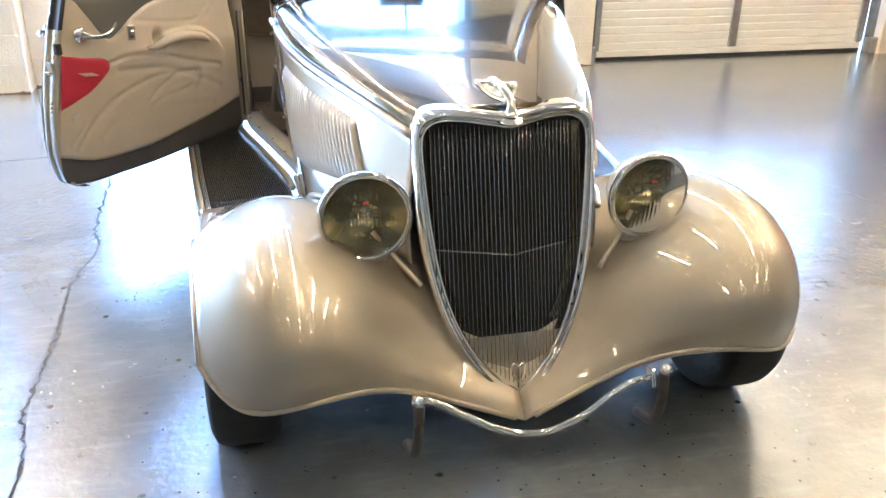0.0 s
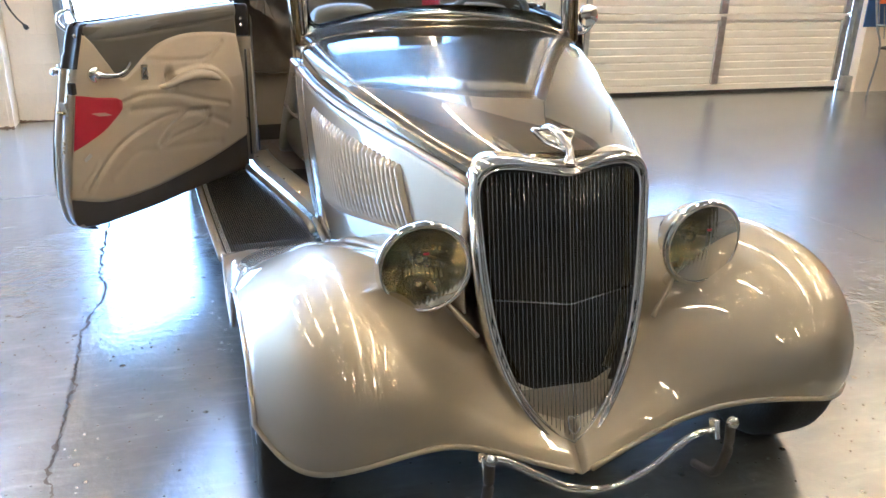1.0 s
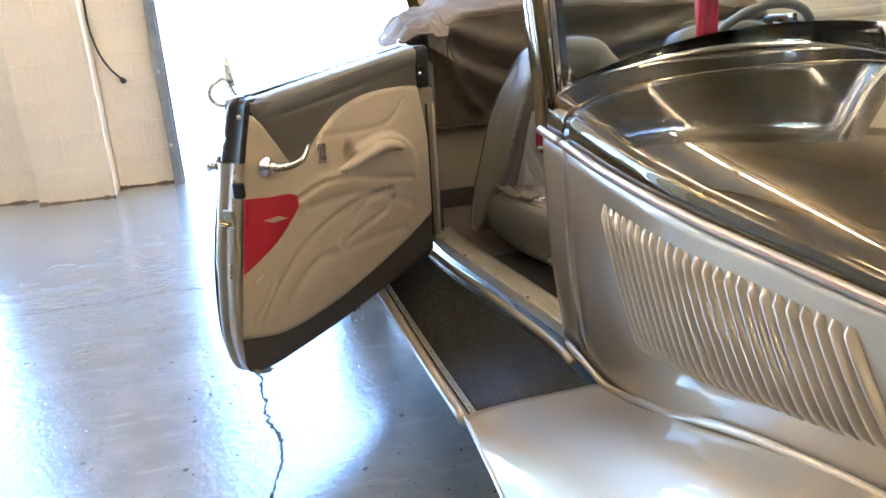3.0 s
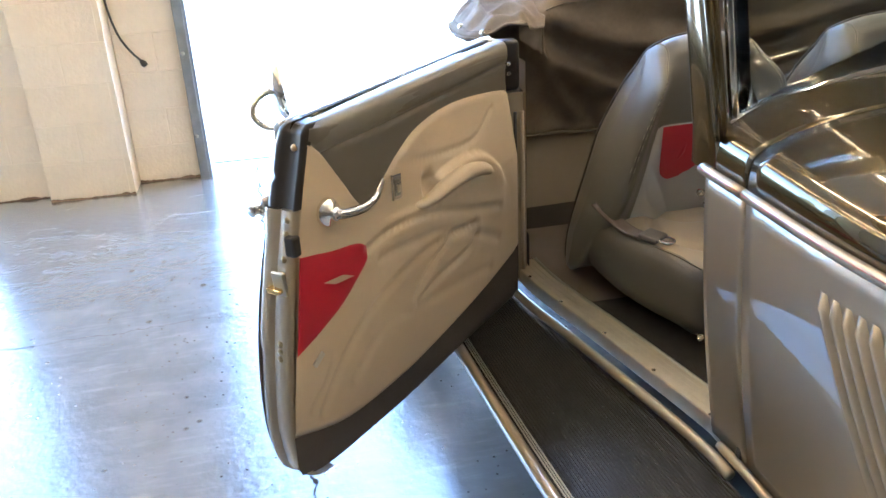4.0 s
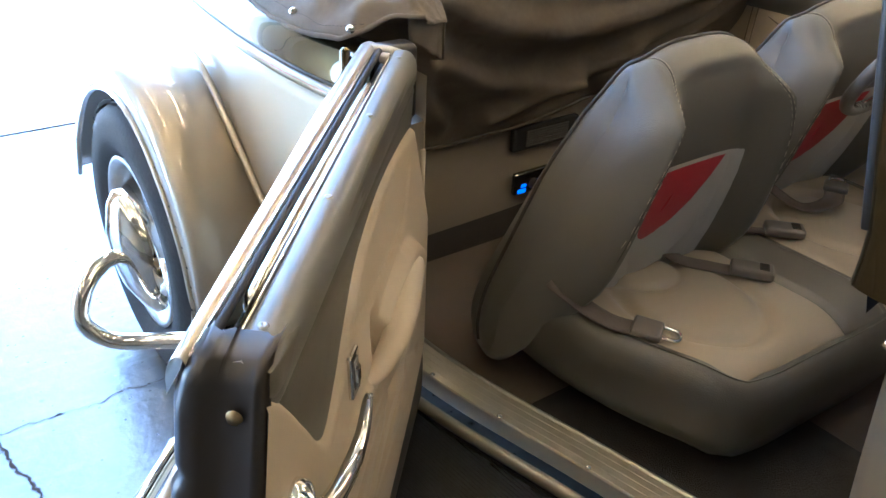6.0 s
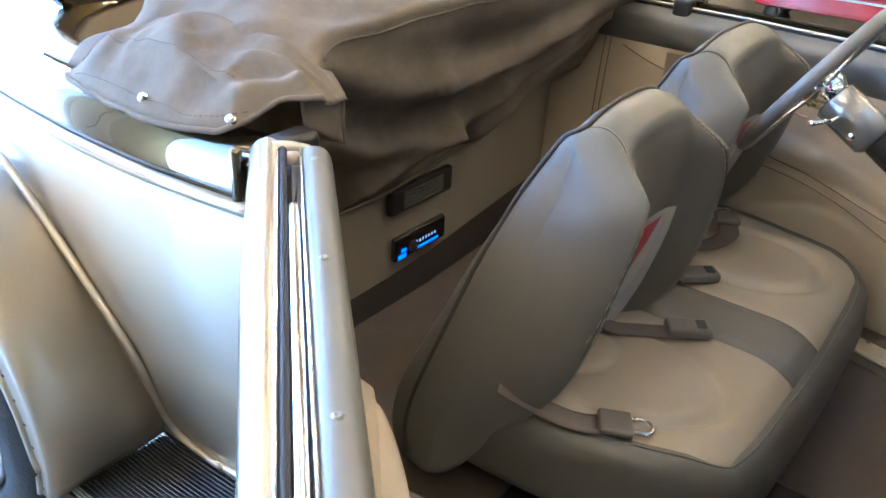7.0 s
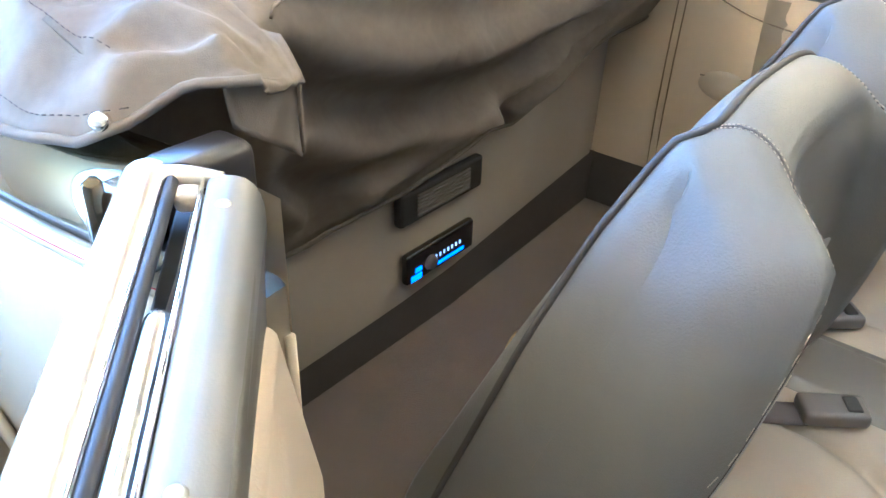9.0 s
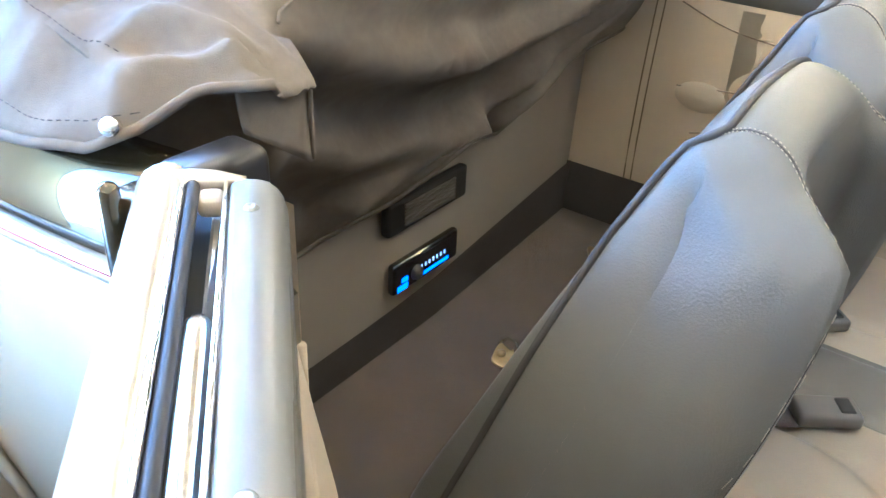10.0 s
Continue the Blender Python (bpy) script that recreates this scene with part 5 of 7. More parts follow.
part("windscreen_frame", tube("windscreen_frame", [ws(x, 0.016) for x in np.linspace(-0.47, 0.57, 24)], 0.011, 10), CHROME, car, "chrome lower windscreen frame")
TOPZ = 1.50
for s, x in ((-1, -0.486), (1, 0.588)):
    rows = []
    for z in np.linspace(0.925, TOPZ, 16):
        yf = 1.512 + (z - 0.985) * 0.27 + 0.02 * max(0, 0.99 - z)
        dep = float(np.interp(z, [0.925, 0.99, 1.28, TOPZ], [0.125, 0.105, 0.080, 0.070]))
        ring = []
        for a in np.linspace(0, 2 * math.pi, 18, endpoint=False):
            c, q = math.cos(a), math.sin(a)
            ring.append((x + s * 0.022 * (z - 0.98) * 2 + 0.021 * math.copysign(abs(c) ** 0.7, c), yf + dep / 2 + dep / 2 * math.copysign(abs(q) ** 0.8, q), z))
        rows.append(ring)
    post = part("windscreen_post", grid("windscreen_post", rows, cv=True, flip=False), BRONZE, car, "dark bronze windscreen post")
    part("post_trim", tube("post_trim", [(x - s * 0.030, 1.535 + (z - 0.99) * RAKE, z) for z in np.linspace(1.02, TOPZ, 8)], 0.010, 8), CHROME, post, "bright chrome inner edge")
    part("post_trim", tube("post_trim", [(x + s * (0.012 + 0.044 * (z - 0.98)), 1.512 + (z - 0.985) * 0.27, z) for z in np.linspace(0.99, TOPZ, 8)], 0.007, 8), BRONZE, post, "rounded painted outer edge")
    part("weather_strip", tube("weather_strip", [(x + s * 0.022 * (z - 0.98) * 2, 1.512 + (z - 0.985) * 0.27 + float(np.interp(z, [0.99, 1.28, TOPZ], [0.107, 0.082, 0.072])), z) for z in np.linspace(1.0, TOPZ, 8)], 0.009, 8), RUBBER, post, "black rubber weather strip")
part("windscreen_header", tube("windscreen_header", [(x, 1.55 + (TOPZ - 0.99) * RAKE, TOPZ + 0.02 * (1 - (x / 0.6) ** 2)) for x in np.linspace(-0.48, 0.58, 16)], 0.02, 10), BRONZE, car, "dark bronze windscreen header")
rows = [[(x, 1.535 + (z - 0.99) * RAKE, z) for z in np.linspace(1.0 + 0.085 * (1 - (abs(x - 0.05) / 0.54) ** 2) + 0.01, TOPZ - 0.005, 6)] for x in np.linspace(-0.455, 0.555, 20)]
wg = part("windscreen_glass", grid("windscreen_glass", rows), GLASS, car, "clear windscreen glass")
md = wg.modifiers.new("thickness", "SOLIDIFY")
md.thickness = 0.005
wg.visible_shadow = False
# cowl behind the screen base and dash
part("dash_top", grid("dash_top", [[(x, y, 0.985 + 0.085 * (1 - (abs(x - 0.05) / 0.56) ** 2) - (y - 1.56) * 0.25) for y in np.linspace(1.545, 1.64, 6)] for x in np.linspace(-0.44, 0.56, 20)]), DARK, car, "dark grey dash top")
part("dash_face", grid("dash_face", [[(x, 1.64 - 0.03 * v, 0.966 + 0.082 * (1 - (abs(x - 0.05) / 0.56) ** 2) - 0.12 * v) for v in np.linspace(0, 1, 5)] for x in np.linspace(-0.44, 0.56, 20)]), BRONZE, car, "dark bronze dash")
# inner mirror and the red tag that hangs from it
im = part("inner_mirror", block("inner_mirror", (0.20, 0.03, 0.055), Matrix.Translation((0.02, 1.72, 1.245)) @ pose(0, 0, 0, -12, 0, 0), 0.012, 3, True), DARK, car, "dark inner mirror")
part("mirror_stem", tube("mirror_stem", [(0.035, 1.71, 1.25), (0.035, 1.70, 1.34), (0.035, 1.745, TOPZ)], 0.006, 8, smooth_n=10), CHROME, im)
TAG = mat("red_tag_plastic", (0.45, 0.01, 0.035), rough=0.4, var=0.15, scale=20)
tg = part("hanging_tag", grid("hanging_tag", [[(0.055 + (w * (0.7 + 0.3 * v)) * u + 0.012 * v, 1.735 + 0.012 * math.sin(5 * u + 3 * v), 1.225 - 0.135 * v) for u in np.linspace(-1, 1, 8)] for v, w in ((v, 0.042) for v in np.linspace(0, 1, 9))]), TAG, car, "red tag hanging from the inner mirror")
solid(tg, 0.003)
# driver's side mirror outside
dm = part("side_mirror", tube("side_mirror", [(0.60, 1.545, 1.02), (0.64, 1.55, 1.015), (0.675, 1.555, 1.035), (0.68, 1.56, 1.06)], 0.007, 10, smooth_n=18), CHROME, car, "chrome swan-neck side mirror")
hm2 = Matrix.Translation((0.668, 1.56, 1.078)) @ pose(0, 0, 0, 90, 0, 10)
part("mirror_head", lathe("mirror_head", [(0, 0.018), (0.02, 0.016), (0.040, 0.008), (0.046, 0.0), (0.046, -0.006), (0.042, -0.008)], 32, hm2), CHROME, dm)

# ---- rear body ----
q_x = tri_smooth([(2.38, -0.672), (2.46, -0.700), (2.70, -0.722), (3.0, -0.715), (3.4, -0.665), (3.9, -0.52), (4.2, -0.36)])


def QX(x, y, s):
    return x if s < 0 else 2 * drift(y) - x


for nm, s in SIDES:
    ys = np.linspace(2.425, 4.2, 36)
    low = [[(QX(q_x(y) - 0.030 * math.sin(math.pi * v) + 0.045 * (1 - v) ** 2, y, s), y, 0.315 + (0.928 - 0.315) * v) for v in np.linspace(0, 1, 16)] for y in ys]
    ql = part("quarter_panel", grid("quarter_panel", low, flip=s > 0), SILVER, car, "champagne silver rear quarter panel")
    solid(ql, 0.006)
    upp = [[(QX(q_x(y) + 0.050 * v ** 1.6 + 0.03 * max(0, v - 0.7), y, s), y, 0.938 + 0.092 * math.sin(0.5 * math.pi * v)) for v in np.linspace(0, 1, 10)] for y in ys]
    qu = part("upper_quarter", grid("upper_quarter", upp, flip=s > 0), BRONZE, car, "dark bronze upper quarter panel")
    solid(qu, 0.006)
    md = seam_bar("belt_moulding", [(QX(q_x(y) - 0.004, y, s), y, 0.932) for y in ys], 0.012, SILVER, car, "pale raised belt moulding")
    part("pin_stripe", tube("pin_stripe", [(QX(q_x(y) - 0.0155, y, s), y, 0.936) for y in ys], 0.0006, 6), RED, md)
    # door pillar behind the opening, with hinge blocks
    pl = part("door_pillar", grid("door_pillar", [[(QX(x, 2.4, s), y, z) for x, y in ((-0.672, 2.430), (-0.668, 2.395), (-0.640, 2.385), (-0.604, 2.388), (-0.600, 2.400), (-0.598, 2.44))] for z in np.linspace(0.33, 0.905, 14)], flip=s > 0), SILVER, car, "silver door pillar")
    part("pillar_seal", tube("pillar_seal", [(QX(-0.607, 2.4, s), 2.386, z) for z in np.linspace(0.36, 0.85, 6)], 0.006, 8), TAN, pl, "beige draught seal")
    part("pillar_seal", tube("pillar_seal", [(QX(-0.628, 2.4, s), 2.384, z) for z in np.linspace(0.36, 0.85, 6)], 0.005, 8), RUBBER, pl, "black draught seal")
    part("pillar_post", block("pillar_post", (0.088, 0.050, 0.142), Matrix.Translation((QX(-0.650, 2.4, s), 2.428, 0.975)), 0.014, 4, True), EDGE_DARK, pl, "dark glossy head of the pillar")
    for z in (1.0,):
        part("hinge", block("hinge", (0.035, 0.055, 0.07), Matrix.Translation((QX(-0.715, 2.42, s), 2.428, z)), 0.010, 3, True), BRONZE, pl, "painted door hinge block")
    part("hinge_pin", lathe("hinge_pin", [(0, 0.048), (0.006, 0.046), (0.009, 0.042), (0.009, -0.030)], 16, Matrix.Translation((QX(-0.738, 2.42, s), 2.438, 1.0))), BRONZE, pl)
    for z in (0.955, 0.982, 0.53):
        part("screw", lathe("screw", [(0, 0.003), (0.006, 0.002), (0.007, 0)], 10, Matrix.Translation((QX(-0.640, 2.4, s), 2.402 if z > 0.9 else 2.384, z)) @ pose(0, 0, 0, 90, 0, 0)), CHROME, pl)
    # rear fender: rolled over the wheel, side opening
    sec = []
    for a in np.linspace(0, 1, 40):
        cy = spline([(2.80, 0.302), (2.778, 0.40), (2.792, 0.53), (2.868, 0.668), (3.00, 0.79), (3.17, 0.845), (3.36, 0.82), (3.54, 0.72), (3.68, 0.56), (3.78, 0.36)], 40)
        i = min(39, int(round(a * 39)))
        y, z = cy[i]
        t = cy[min(39, i + 1)] - cy[max(0, i - 1)]
        nrm = np.array((-t[1], t[0])) / np.linalg.norm(t)
        row = []
        fil = 0.12 + 0.88 * min(1.0, a / 0.25) ** 1.5
        arch = math.sin(math.pi * np.clip((a - 0.08) / 0.84, 0, 1)) ** 0.5
        for v in np.linspace(0, 1, 16):
            x = -0.668 - 0.264 * math.sin(0.5 * math.pi * min(1, v * 1.25))
            dep = -0.072 * fil * max(0.0, 1 - v / 0.5) ** 2 - 0.085 * max(0, (v - 0.45) / 0.55) ** 2.2 * (0.4 + 0.6 * arch)
            row.append((QX(x, y, s), y + nrm[0] * dep, max(0.30, z + nrm[1] * dep)))
        sec.append(row)
    rf = part("rear_fender", grid("rear_fender", sec, flip=s < 0), SILVER, car, "rounded champagne silver rear fender")
    solid(rf, 0.004, (s * 0.6, None, 0.2))
    part("fender_bead", tube("fender_bead", [r[-1] for r in sec], 0.008, 8), SILVER, rf)
    part("fender_welt", tube("fender_welt", [(QX(q_x(r[1][1]) - 0.034, r[1][1], s), r[1][1], r[1][2] + 0.004) for r in sec[9:30]], 0.0075, 8), SILVER, rf, "welt between fender and body")
    part("foot_moulding", tube("foot_moulding", [(QX(x, y, s), y, z) for x, y, z in ((-0.722, 3.30, 0.838), (-0.738, 3.16, 0.836), (-0.746, 3.06, 0.798), (-0.750, 2.985, 0.748), (-0.750, 2.862, 0.650), (-0.744, 2.775, 0.556), (-0.720, 2.767, 0.460), (-0.697, 2.768, 0.375), (-0.689, 2.745, 0.338), (-0.684, 2.70, 0.324), (-0.680, 2.62, 0.318))], 0.009, 8, smooth_n=44), SILVER, car, "moulding that sweeps from the fender to the body foot")

# deck and the raised deck lid
deck = [[(x, y, 1.022 - 0.30 * max(0, y - 3.3) ** 1.5 + 0.02 * math.cos(1.9 * (x - 0.06))) for x in np.linspace(-0.665 + 0.22 * max(0, y - 3.1), 0.74 - 0.22 * max(0, y - 3.1), 14)] for y in np.linspace(2.88, 4.2, 12)]
solid(part("rear_deck", grid("rear_deck", deck), BRONZE, car, "dark bronze rear deck"), 0.005)
lid = part("deck_lid", slab("deck_lid", [tuple(p) for p in spline([(-0.44, 0.0), (-0.45, 0.35), (-0.40, 0.62), (0.06, 0.68), (0.52, 0.62), (0.57, 0.35), (0.56, 0.0), (0.06, -0.012)], 50, True)], 0.03, Matrix.Translation((0, 3.36, 1.035)) @ pose(0, 0, 0, 78, 0, 0), 0.008), BRONZE, car, "raised deck lid trimmed in beige inside")
part("lid_trim", slab("lid_trim", [tuple(p) for p in spline([(-0.40, 0.03), (-0.41, 0.34), (-0.36, 0.58), (0.06, 0.64), (0.48, 0.58), (0.53, 0.34), (0.52, 0.03), (0.06, 0.02)], 50, True)], 0.012, Matrix.Translation((0, 3.345, 1.038)) @ pose(0, 0, 0, 78, 0, 0), 0.006), TAN, lid, "beige trim panel")

# ---- cabin ----
cab = part("cabin_floor", grid("cabin_floor", [[(x, y, 0.330) for x in np.linspace(float(rb_in(y)) + 0.11 if y < 2.4 else -0.60, 0.73, 10)] for y in np.linspace(1.30, 2.92, 24)], flip=True), CARPET, car, "brown carpeted cabin floor")
solid(cab, 0.01, (0, None, 0.0))
# near-black sheet laid over the carpet of the passenger footwell
FOOTDARK = mat("black_floor_mat", (0.034, 0.030, 0.028), rough=0.85, var=0.2, scale=30, bump=0.4, bump_scale=300)
foot_p = [[(x, y, 0.337) for x in np.linspace(max(float(rb_in(y)), -0.62) + 0.128, -0.03, 8)] for y in np.linspace(1.43, 2.16, 16)]
solid(part("floor_mat", grid("floor_mat", foot_p, flip=True), FOOTDARK, car, "near-black sheet over the carpet in the passenger footwell"), 0.004, (0, None, 0.0))
part("firewall", block("firewall", (0.98, 0.02, 0.60), Matrix.Translation((0.04, 1.42, 0.63)), 0.004), DARK, car, "dark trimmed firewall")


def bulk_y(x):
    return 2.757 + 0.06 * max(0, x - 0.1)


bh = part("bulkhead", grid("bulkhead", [[(x, bulk_y(x) - 0.03 * (z - 0.45), z) for z in np.linspace(0.33, 0.95, 10)] for x in np.linspace(-0.61, 0.735, 18)], flip=False), BULK, car, "greige trimmed rear bulkhead")
part("kick_band", grid("kick_band", [[(x, bulk_y(x) - 0.006 - (0.004 if z > 0.4 else 0), 0.331 + (float(np.interp(x, [-0.58, -0.07, 0.70], [0.41, 0.420, 0.468])) - 0.331) * (z - 0.33) / 0.11) for z in np.linspace(0.33, 0.44, 5)] for x in np.linspace(-0.58, 0.71, 18)]), DARK, bh, "dark lower band")
for ob_name, sx in (("quarter_trim", -1), ("quarter_trim", 1)):
    rows = []
    for y in np.linspace(2.40, 2.83, 14):
        rows.append([(-0.592 + 0.012 * (y - 2.4) if sx < 0 else 0.718, y, z) for z in np.linspace(0.33, 0.985, 12)])
    qt = part(ob_name, grid(ob_name, rows, flip=sx > 0), TANLIT, car, "beige leather side trim")
    xk = -0.586 if sx < 0 else 0.711
    part("trim_seam", tube("trim_seam", [(xk, 2.60 + 0.02 * math.sin(3 * z), z) for z in np.linspace(0.43, 0.97, 10)], 0.0016, 6), SEAM, qt, "tan piped seam")
    part("trim_seam", tube("trim_seam", [(xk, 2.618 + 0.02 * math.sin(3 * z), z) for z in np.linspace(0.43, 0.97, 10)], 0.0016, 6), SEAM, qt)
    part("kick_band", grid("kick_band", [[(xk + (0.002 if sx > 0 else -0.002) * -1, y, z) for z in np.linspace(0.33, 0.465, 4)] for y in np.linspace(2.40, 2.82, 8)], flip=sx > 0), DARK, qt)

# stereo and vent in the bulkhead
BLUEGLOW = glow("stereo_blue_display", (0.01, 0.12, 1.0), 0.10)
WHITEGLOW = glow("stereo_white_digits", (0.45, 0.62, 1.0), 0.03)
st = part("stereo", block("stereo", (0.202, 0.018, 0.066), Matrix.Translation((0.053, 2.742, 0.493)), 0.008, 3), mat("stereo_gloss_black", (0.01, 0.01, 0.012), rough=0.12, var=0.1, coat=0.5), car, "black car stereo with lit blue display")
for k, (x, z, w, h) in enumerate(((-0.022, 0.472, 0.030, 0.012), (-0.016, 0.487, 0.018, 0.010))):
    part("display", block("display", (w, 0.002, h), Matrix.Translation((x, 2.7325, z)), 0.001), BLUEGLOW, st, "blue display segment")
part("display", block("display", (0.10, 0.002, 0.007), Matrix.Translation((0.07, 2.7325, 0.474)), 0.001), BLUEGLOW, st, "blue display line")
for k in range(7):
    part("digit", block("digit", (0.004, 0.002, 0.008), Matrix.Translation((0.035 + 0.012 * k, 2.7325, 0.492)), 0.0005), WHITEGLOW, st, "small lit digit bar")
part("volume_knob", lathe("volume_knob", [(0, 0.010), (0.013, 0.009), (0.016, 0.0)], 20, Matrix.Translation((0.018, 2.733, 0.487)) @ pose(0, 0, 0, 90, 0, 0)), DARK, st)
vt = part("air_vent", block("air_vent", (0.235, 0.020, 0.066), Matrix.Translation((0.048, 2.738, 0.628)), 0.006), BLACK, car, "black slotted air vent")
for k in range(7):
    part("vent_slat", block("vent_slat", (0.15, 0.006, 0.0035), Matrix.Translation((0.048, 2.727, 0.608 + 0.0066 * k)), 0.001), PLASTIC, vt)

# ---- cloth cover over the folded top ----
hem_z = tri_smooth([(-0.60, 0.692), (-0.41, 0.680), (-0.28, 0.674), (-0.13, 0.673), (0.09, 0.690), (0.32, 0.735), (0.55, 0.795), (0.72, 0.82), (0.80, 0.86)])
crest_z = tri_smooth([(-0.70, 1.075), (-0.58, 1.105), (-0.40, 1.135), (-0.015, 1.150), (0.39, 1.120), (0.70, 1.085), (0.80, 1.05)])


# crests of the sagging folds on the front drape, in (x, z)
RIDGES = [(spline(p, 40), 1.45 * a, 0.85 * w) for p, a, w in (
    ([(-0.54, 1.06), (-0.44, 0.95), (-0.28, 0.86), (-0.10, 0.81), (0.05, 0.80)], 0.050, 0.046),
    ([(-0.52, 1.09), (-0.28, 0.99), (0.02, 0.955), (0.32, 0.99), (0.62, 1.07)], 0.048, 0.042),
    ([(-0.20, 0.73), (0.08, 0.79), (0.38, 0.91), (0.62, 1.03)], 0.046, 0.042),
    ([(0.22, 0.74), (0.45, 0.83), (0.66, 0.97)], 0.034, 0.040),
    ([(-0.50, 0.98), (-0.42, 0.84), (-0.33, 0.74)], 0.030, 0.030))]


def cover_point(u, v):
    """u across the car (0..1), v from the front hem over the crest to the rear edge."""
    x = -0.655 + 1.44 * u
    pts = np.array([(2.700, float(hem_z(x))), (2.655, 0.62 * float(hem_z(x)) + 0.38 * 1.0), (2.575, 0.30 * float(hem_z(x)) + 0.70 * 1.06), (2.520, float(crest_z(x)) - 0.030), (2.56, float(crest_z(x)) - 0.005), (2.68, float(crest_z(x)) + 0.010), (2.78, float(crest_z(x)) + 0.012), (2.92, float(crest_z(x)) - 0.005), (3.02, 1.075), (3.06, 1.035)])
    p = spline(pts, 61)[int(round(v * 60))]
    y, z = p
    # sagging folds sweep from the passenger-side corner down across the front drape
    fr = math.exp(-((v - 0.20) / 0.17) ** 2)
    fold = 0.0
    for line, amp, wid in RIDGES:
        r2 = ((line[:, 0] - x) ** 2 + (line[:, 1] - z) ** 2).min()
        fold -= amp * (math.exp(-r2 / wid ** 2) - 0.55 * math.exp(-r2 / (2.6 * wid) ** 2))
    fold += 0.008 * math.sin(26 * (z + 0.35 * x) + 3 * x) * fr
    top = math.exp(-((v - 0.62) / 0.22) ** 2)
    z += top * (0.012 * math.sin(8 * x + 6 * y) + 0.010 * abs(math.sin(9 * x - 13 * y)) + 0.006 * math.sin(23 * x - 17 * y))
    q = Vector((x, y, z))
    crease = 0.5 - abs(noise.noise(Vector((x * 5.5 + y * 2, y * 4.0, z * 5.5))))
    fine = 0.5 - abs(noise.noise(q * 13 + Vector((3, 1, 7))))
    z += 0.005 * noise.noise(q * 9) + (0.060 * crease + 0.020 * fine) * top
    y += fold + 0.006 * noise.noise(q * 7 + Vector((5, 0, 0))) - (0.020 * crease + 0.006 * fine) * fr
    # the passenger-side corner turns down to the body and ends short of the deck lid
    if u < 0.14 and v > 0.5:
        k = (1 - u / 0.14) ** 1.5 * min(1.0, (v - 0.5) / 0.2)
        z = z * (1 - k) + 1.030 * k
        y -= 0.085 * k * max(0.0, (v - 0.7) / 0.3)
    return (x, y, z)


CU, CV = 90, 61
P = [[cover_point(i / (CU - 1), j / (CV - 1)) for j in range(CV)] for i in range(CU)]
cover = part("top_cover", grid("top_cover", P, flip=True), CLOTH, car, "brown-grey canvas boot cover over the folded top")
solid(cover, 0.004, (0.05, None, 0.8))
# side flap with its press studs; its front rises over the pillar to a folded point
flap = []
for i in range(64):
    a = i / 63
    y = 2.432 + a * 0.515
    low = float(np.interp(y, [2.432, 2.47, 2.495, 2.53, 2.60, 2.70, 2.82, 2.93, 2.99, 3.032], [1.082, 1.078, 1.052, 1.036, 1.028, 1.024, 1.022, 1.022, 1.030, 1.045]))
    x0 = float(np.interp(y, [2.432, 2.475, 2.51, 2.57, 2.67, 2.84, 2.93, 3.032], [-0.575, -0.630, -0.688, -0.714, -0.724, -0.708, -0.690, -0.640]))
    xe = float(np.interp(y, [2.432, 2.48, 2.6, 2.75, 2.86, 2.91, 2.947], [-0.527, -0.510, -0.520, -0.530, -0.55, -0.59, -0.672]))
    hi = float(np.interp(y, [2.432, 2.48, 2.56, 2.75, 2.86, 2.947], [1.070, 1.092, 1.122, 1.142, 1.115, 1.028]))
    row = []
    for j in range(26):
        v = j / 25
        x = x0 + (xe - x0) * v
        z = low + (hi - low) * math.sin(0.5 * math.pi * v) ** 0.85
        k = math.sin(math.pi * v) * min(1.0, (1.0 - a) * 9)
        z += 0.009 * k * (abs(math.sin(16 * y + 9 * x + 1.0)) - 0.4) + 0.006 * k * math.sin(31 * y - 20 * x)
        x -= 0.012 * k * (0.5 + 0.5 * math.sin(13 * y))
        z += k * (0.040 * (0.4 - abs(noise.noise(Vector((y * 7 + 2, x * 9, 1.5))))) + 0.014 * (0.4 - abs(noise.noise(Vector((y * 17, x * 17, 4.5))))))
        # pleats that fan out from the folded point
        d_ = math.hypot(x + 0.527, y - 2.438)
        z += 0.0075 * math.sin(13 * math.atan2(y - 2.438, -0.527 - x) + 0.6) * math.exp(-((d_ - 0.12) / 0.09) ** 2) * min(1.0, 6 * v)
        row.append((x + 0.004 * noise.noise(Vector((y * 14, v * 4, 2.0))), y, z + 0.004 * noise.noise(Vector((y * 20, v * 5, 7.0)))))
    flap.append(row)
fl = part("side_flap", grid("side_flap", flap, flip=False), CLOTH, cover, "stitched canvas side flap")
solid(fl, 0.004, (-0.4, None, 1.05))
THREAD = mat("dark_thread", (0.045, 0.038, 0.032), rough=0.9, var=0.2)
for jj, r0, r1 in ((2, 8, 58), (10, 14, 60)):
    for i in range(r0, r1):
        p, q = Vector(flap[i][jj]), Vector(flap[i + 1][jj])
        up_ = Vector((-0.0025, 0, 0.0035))
        part("stitch", tube("stitch", [p.lerp(q, 0.1) + up_, p.lerp(q, 0.62) + up_], 0.0006, 4), THREAD, fl)
part("hem", tube("hem", [r[0] for r in flap], 0.005, 6), CLOTH, cover, "stitched hem")
part("hem", tube("hem", [p[0] for p in P], 0.005, 6), CLOTH, cover)
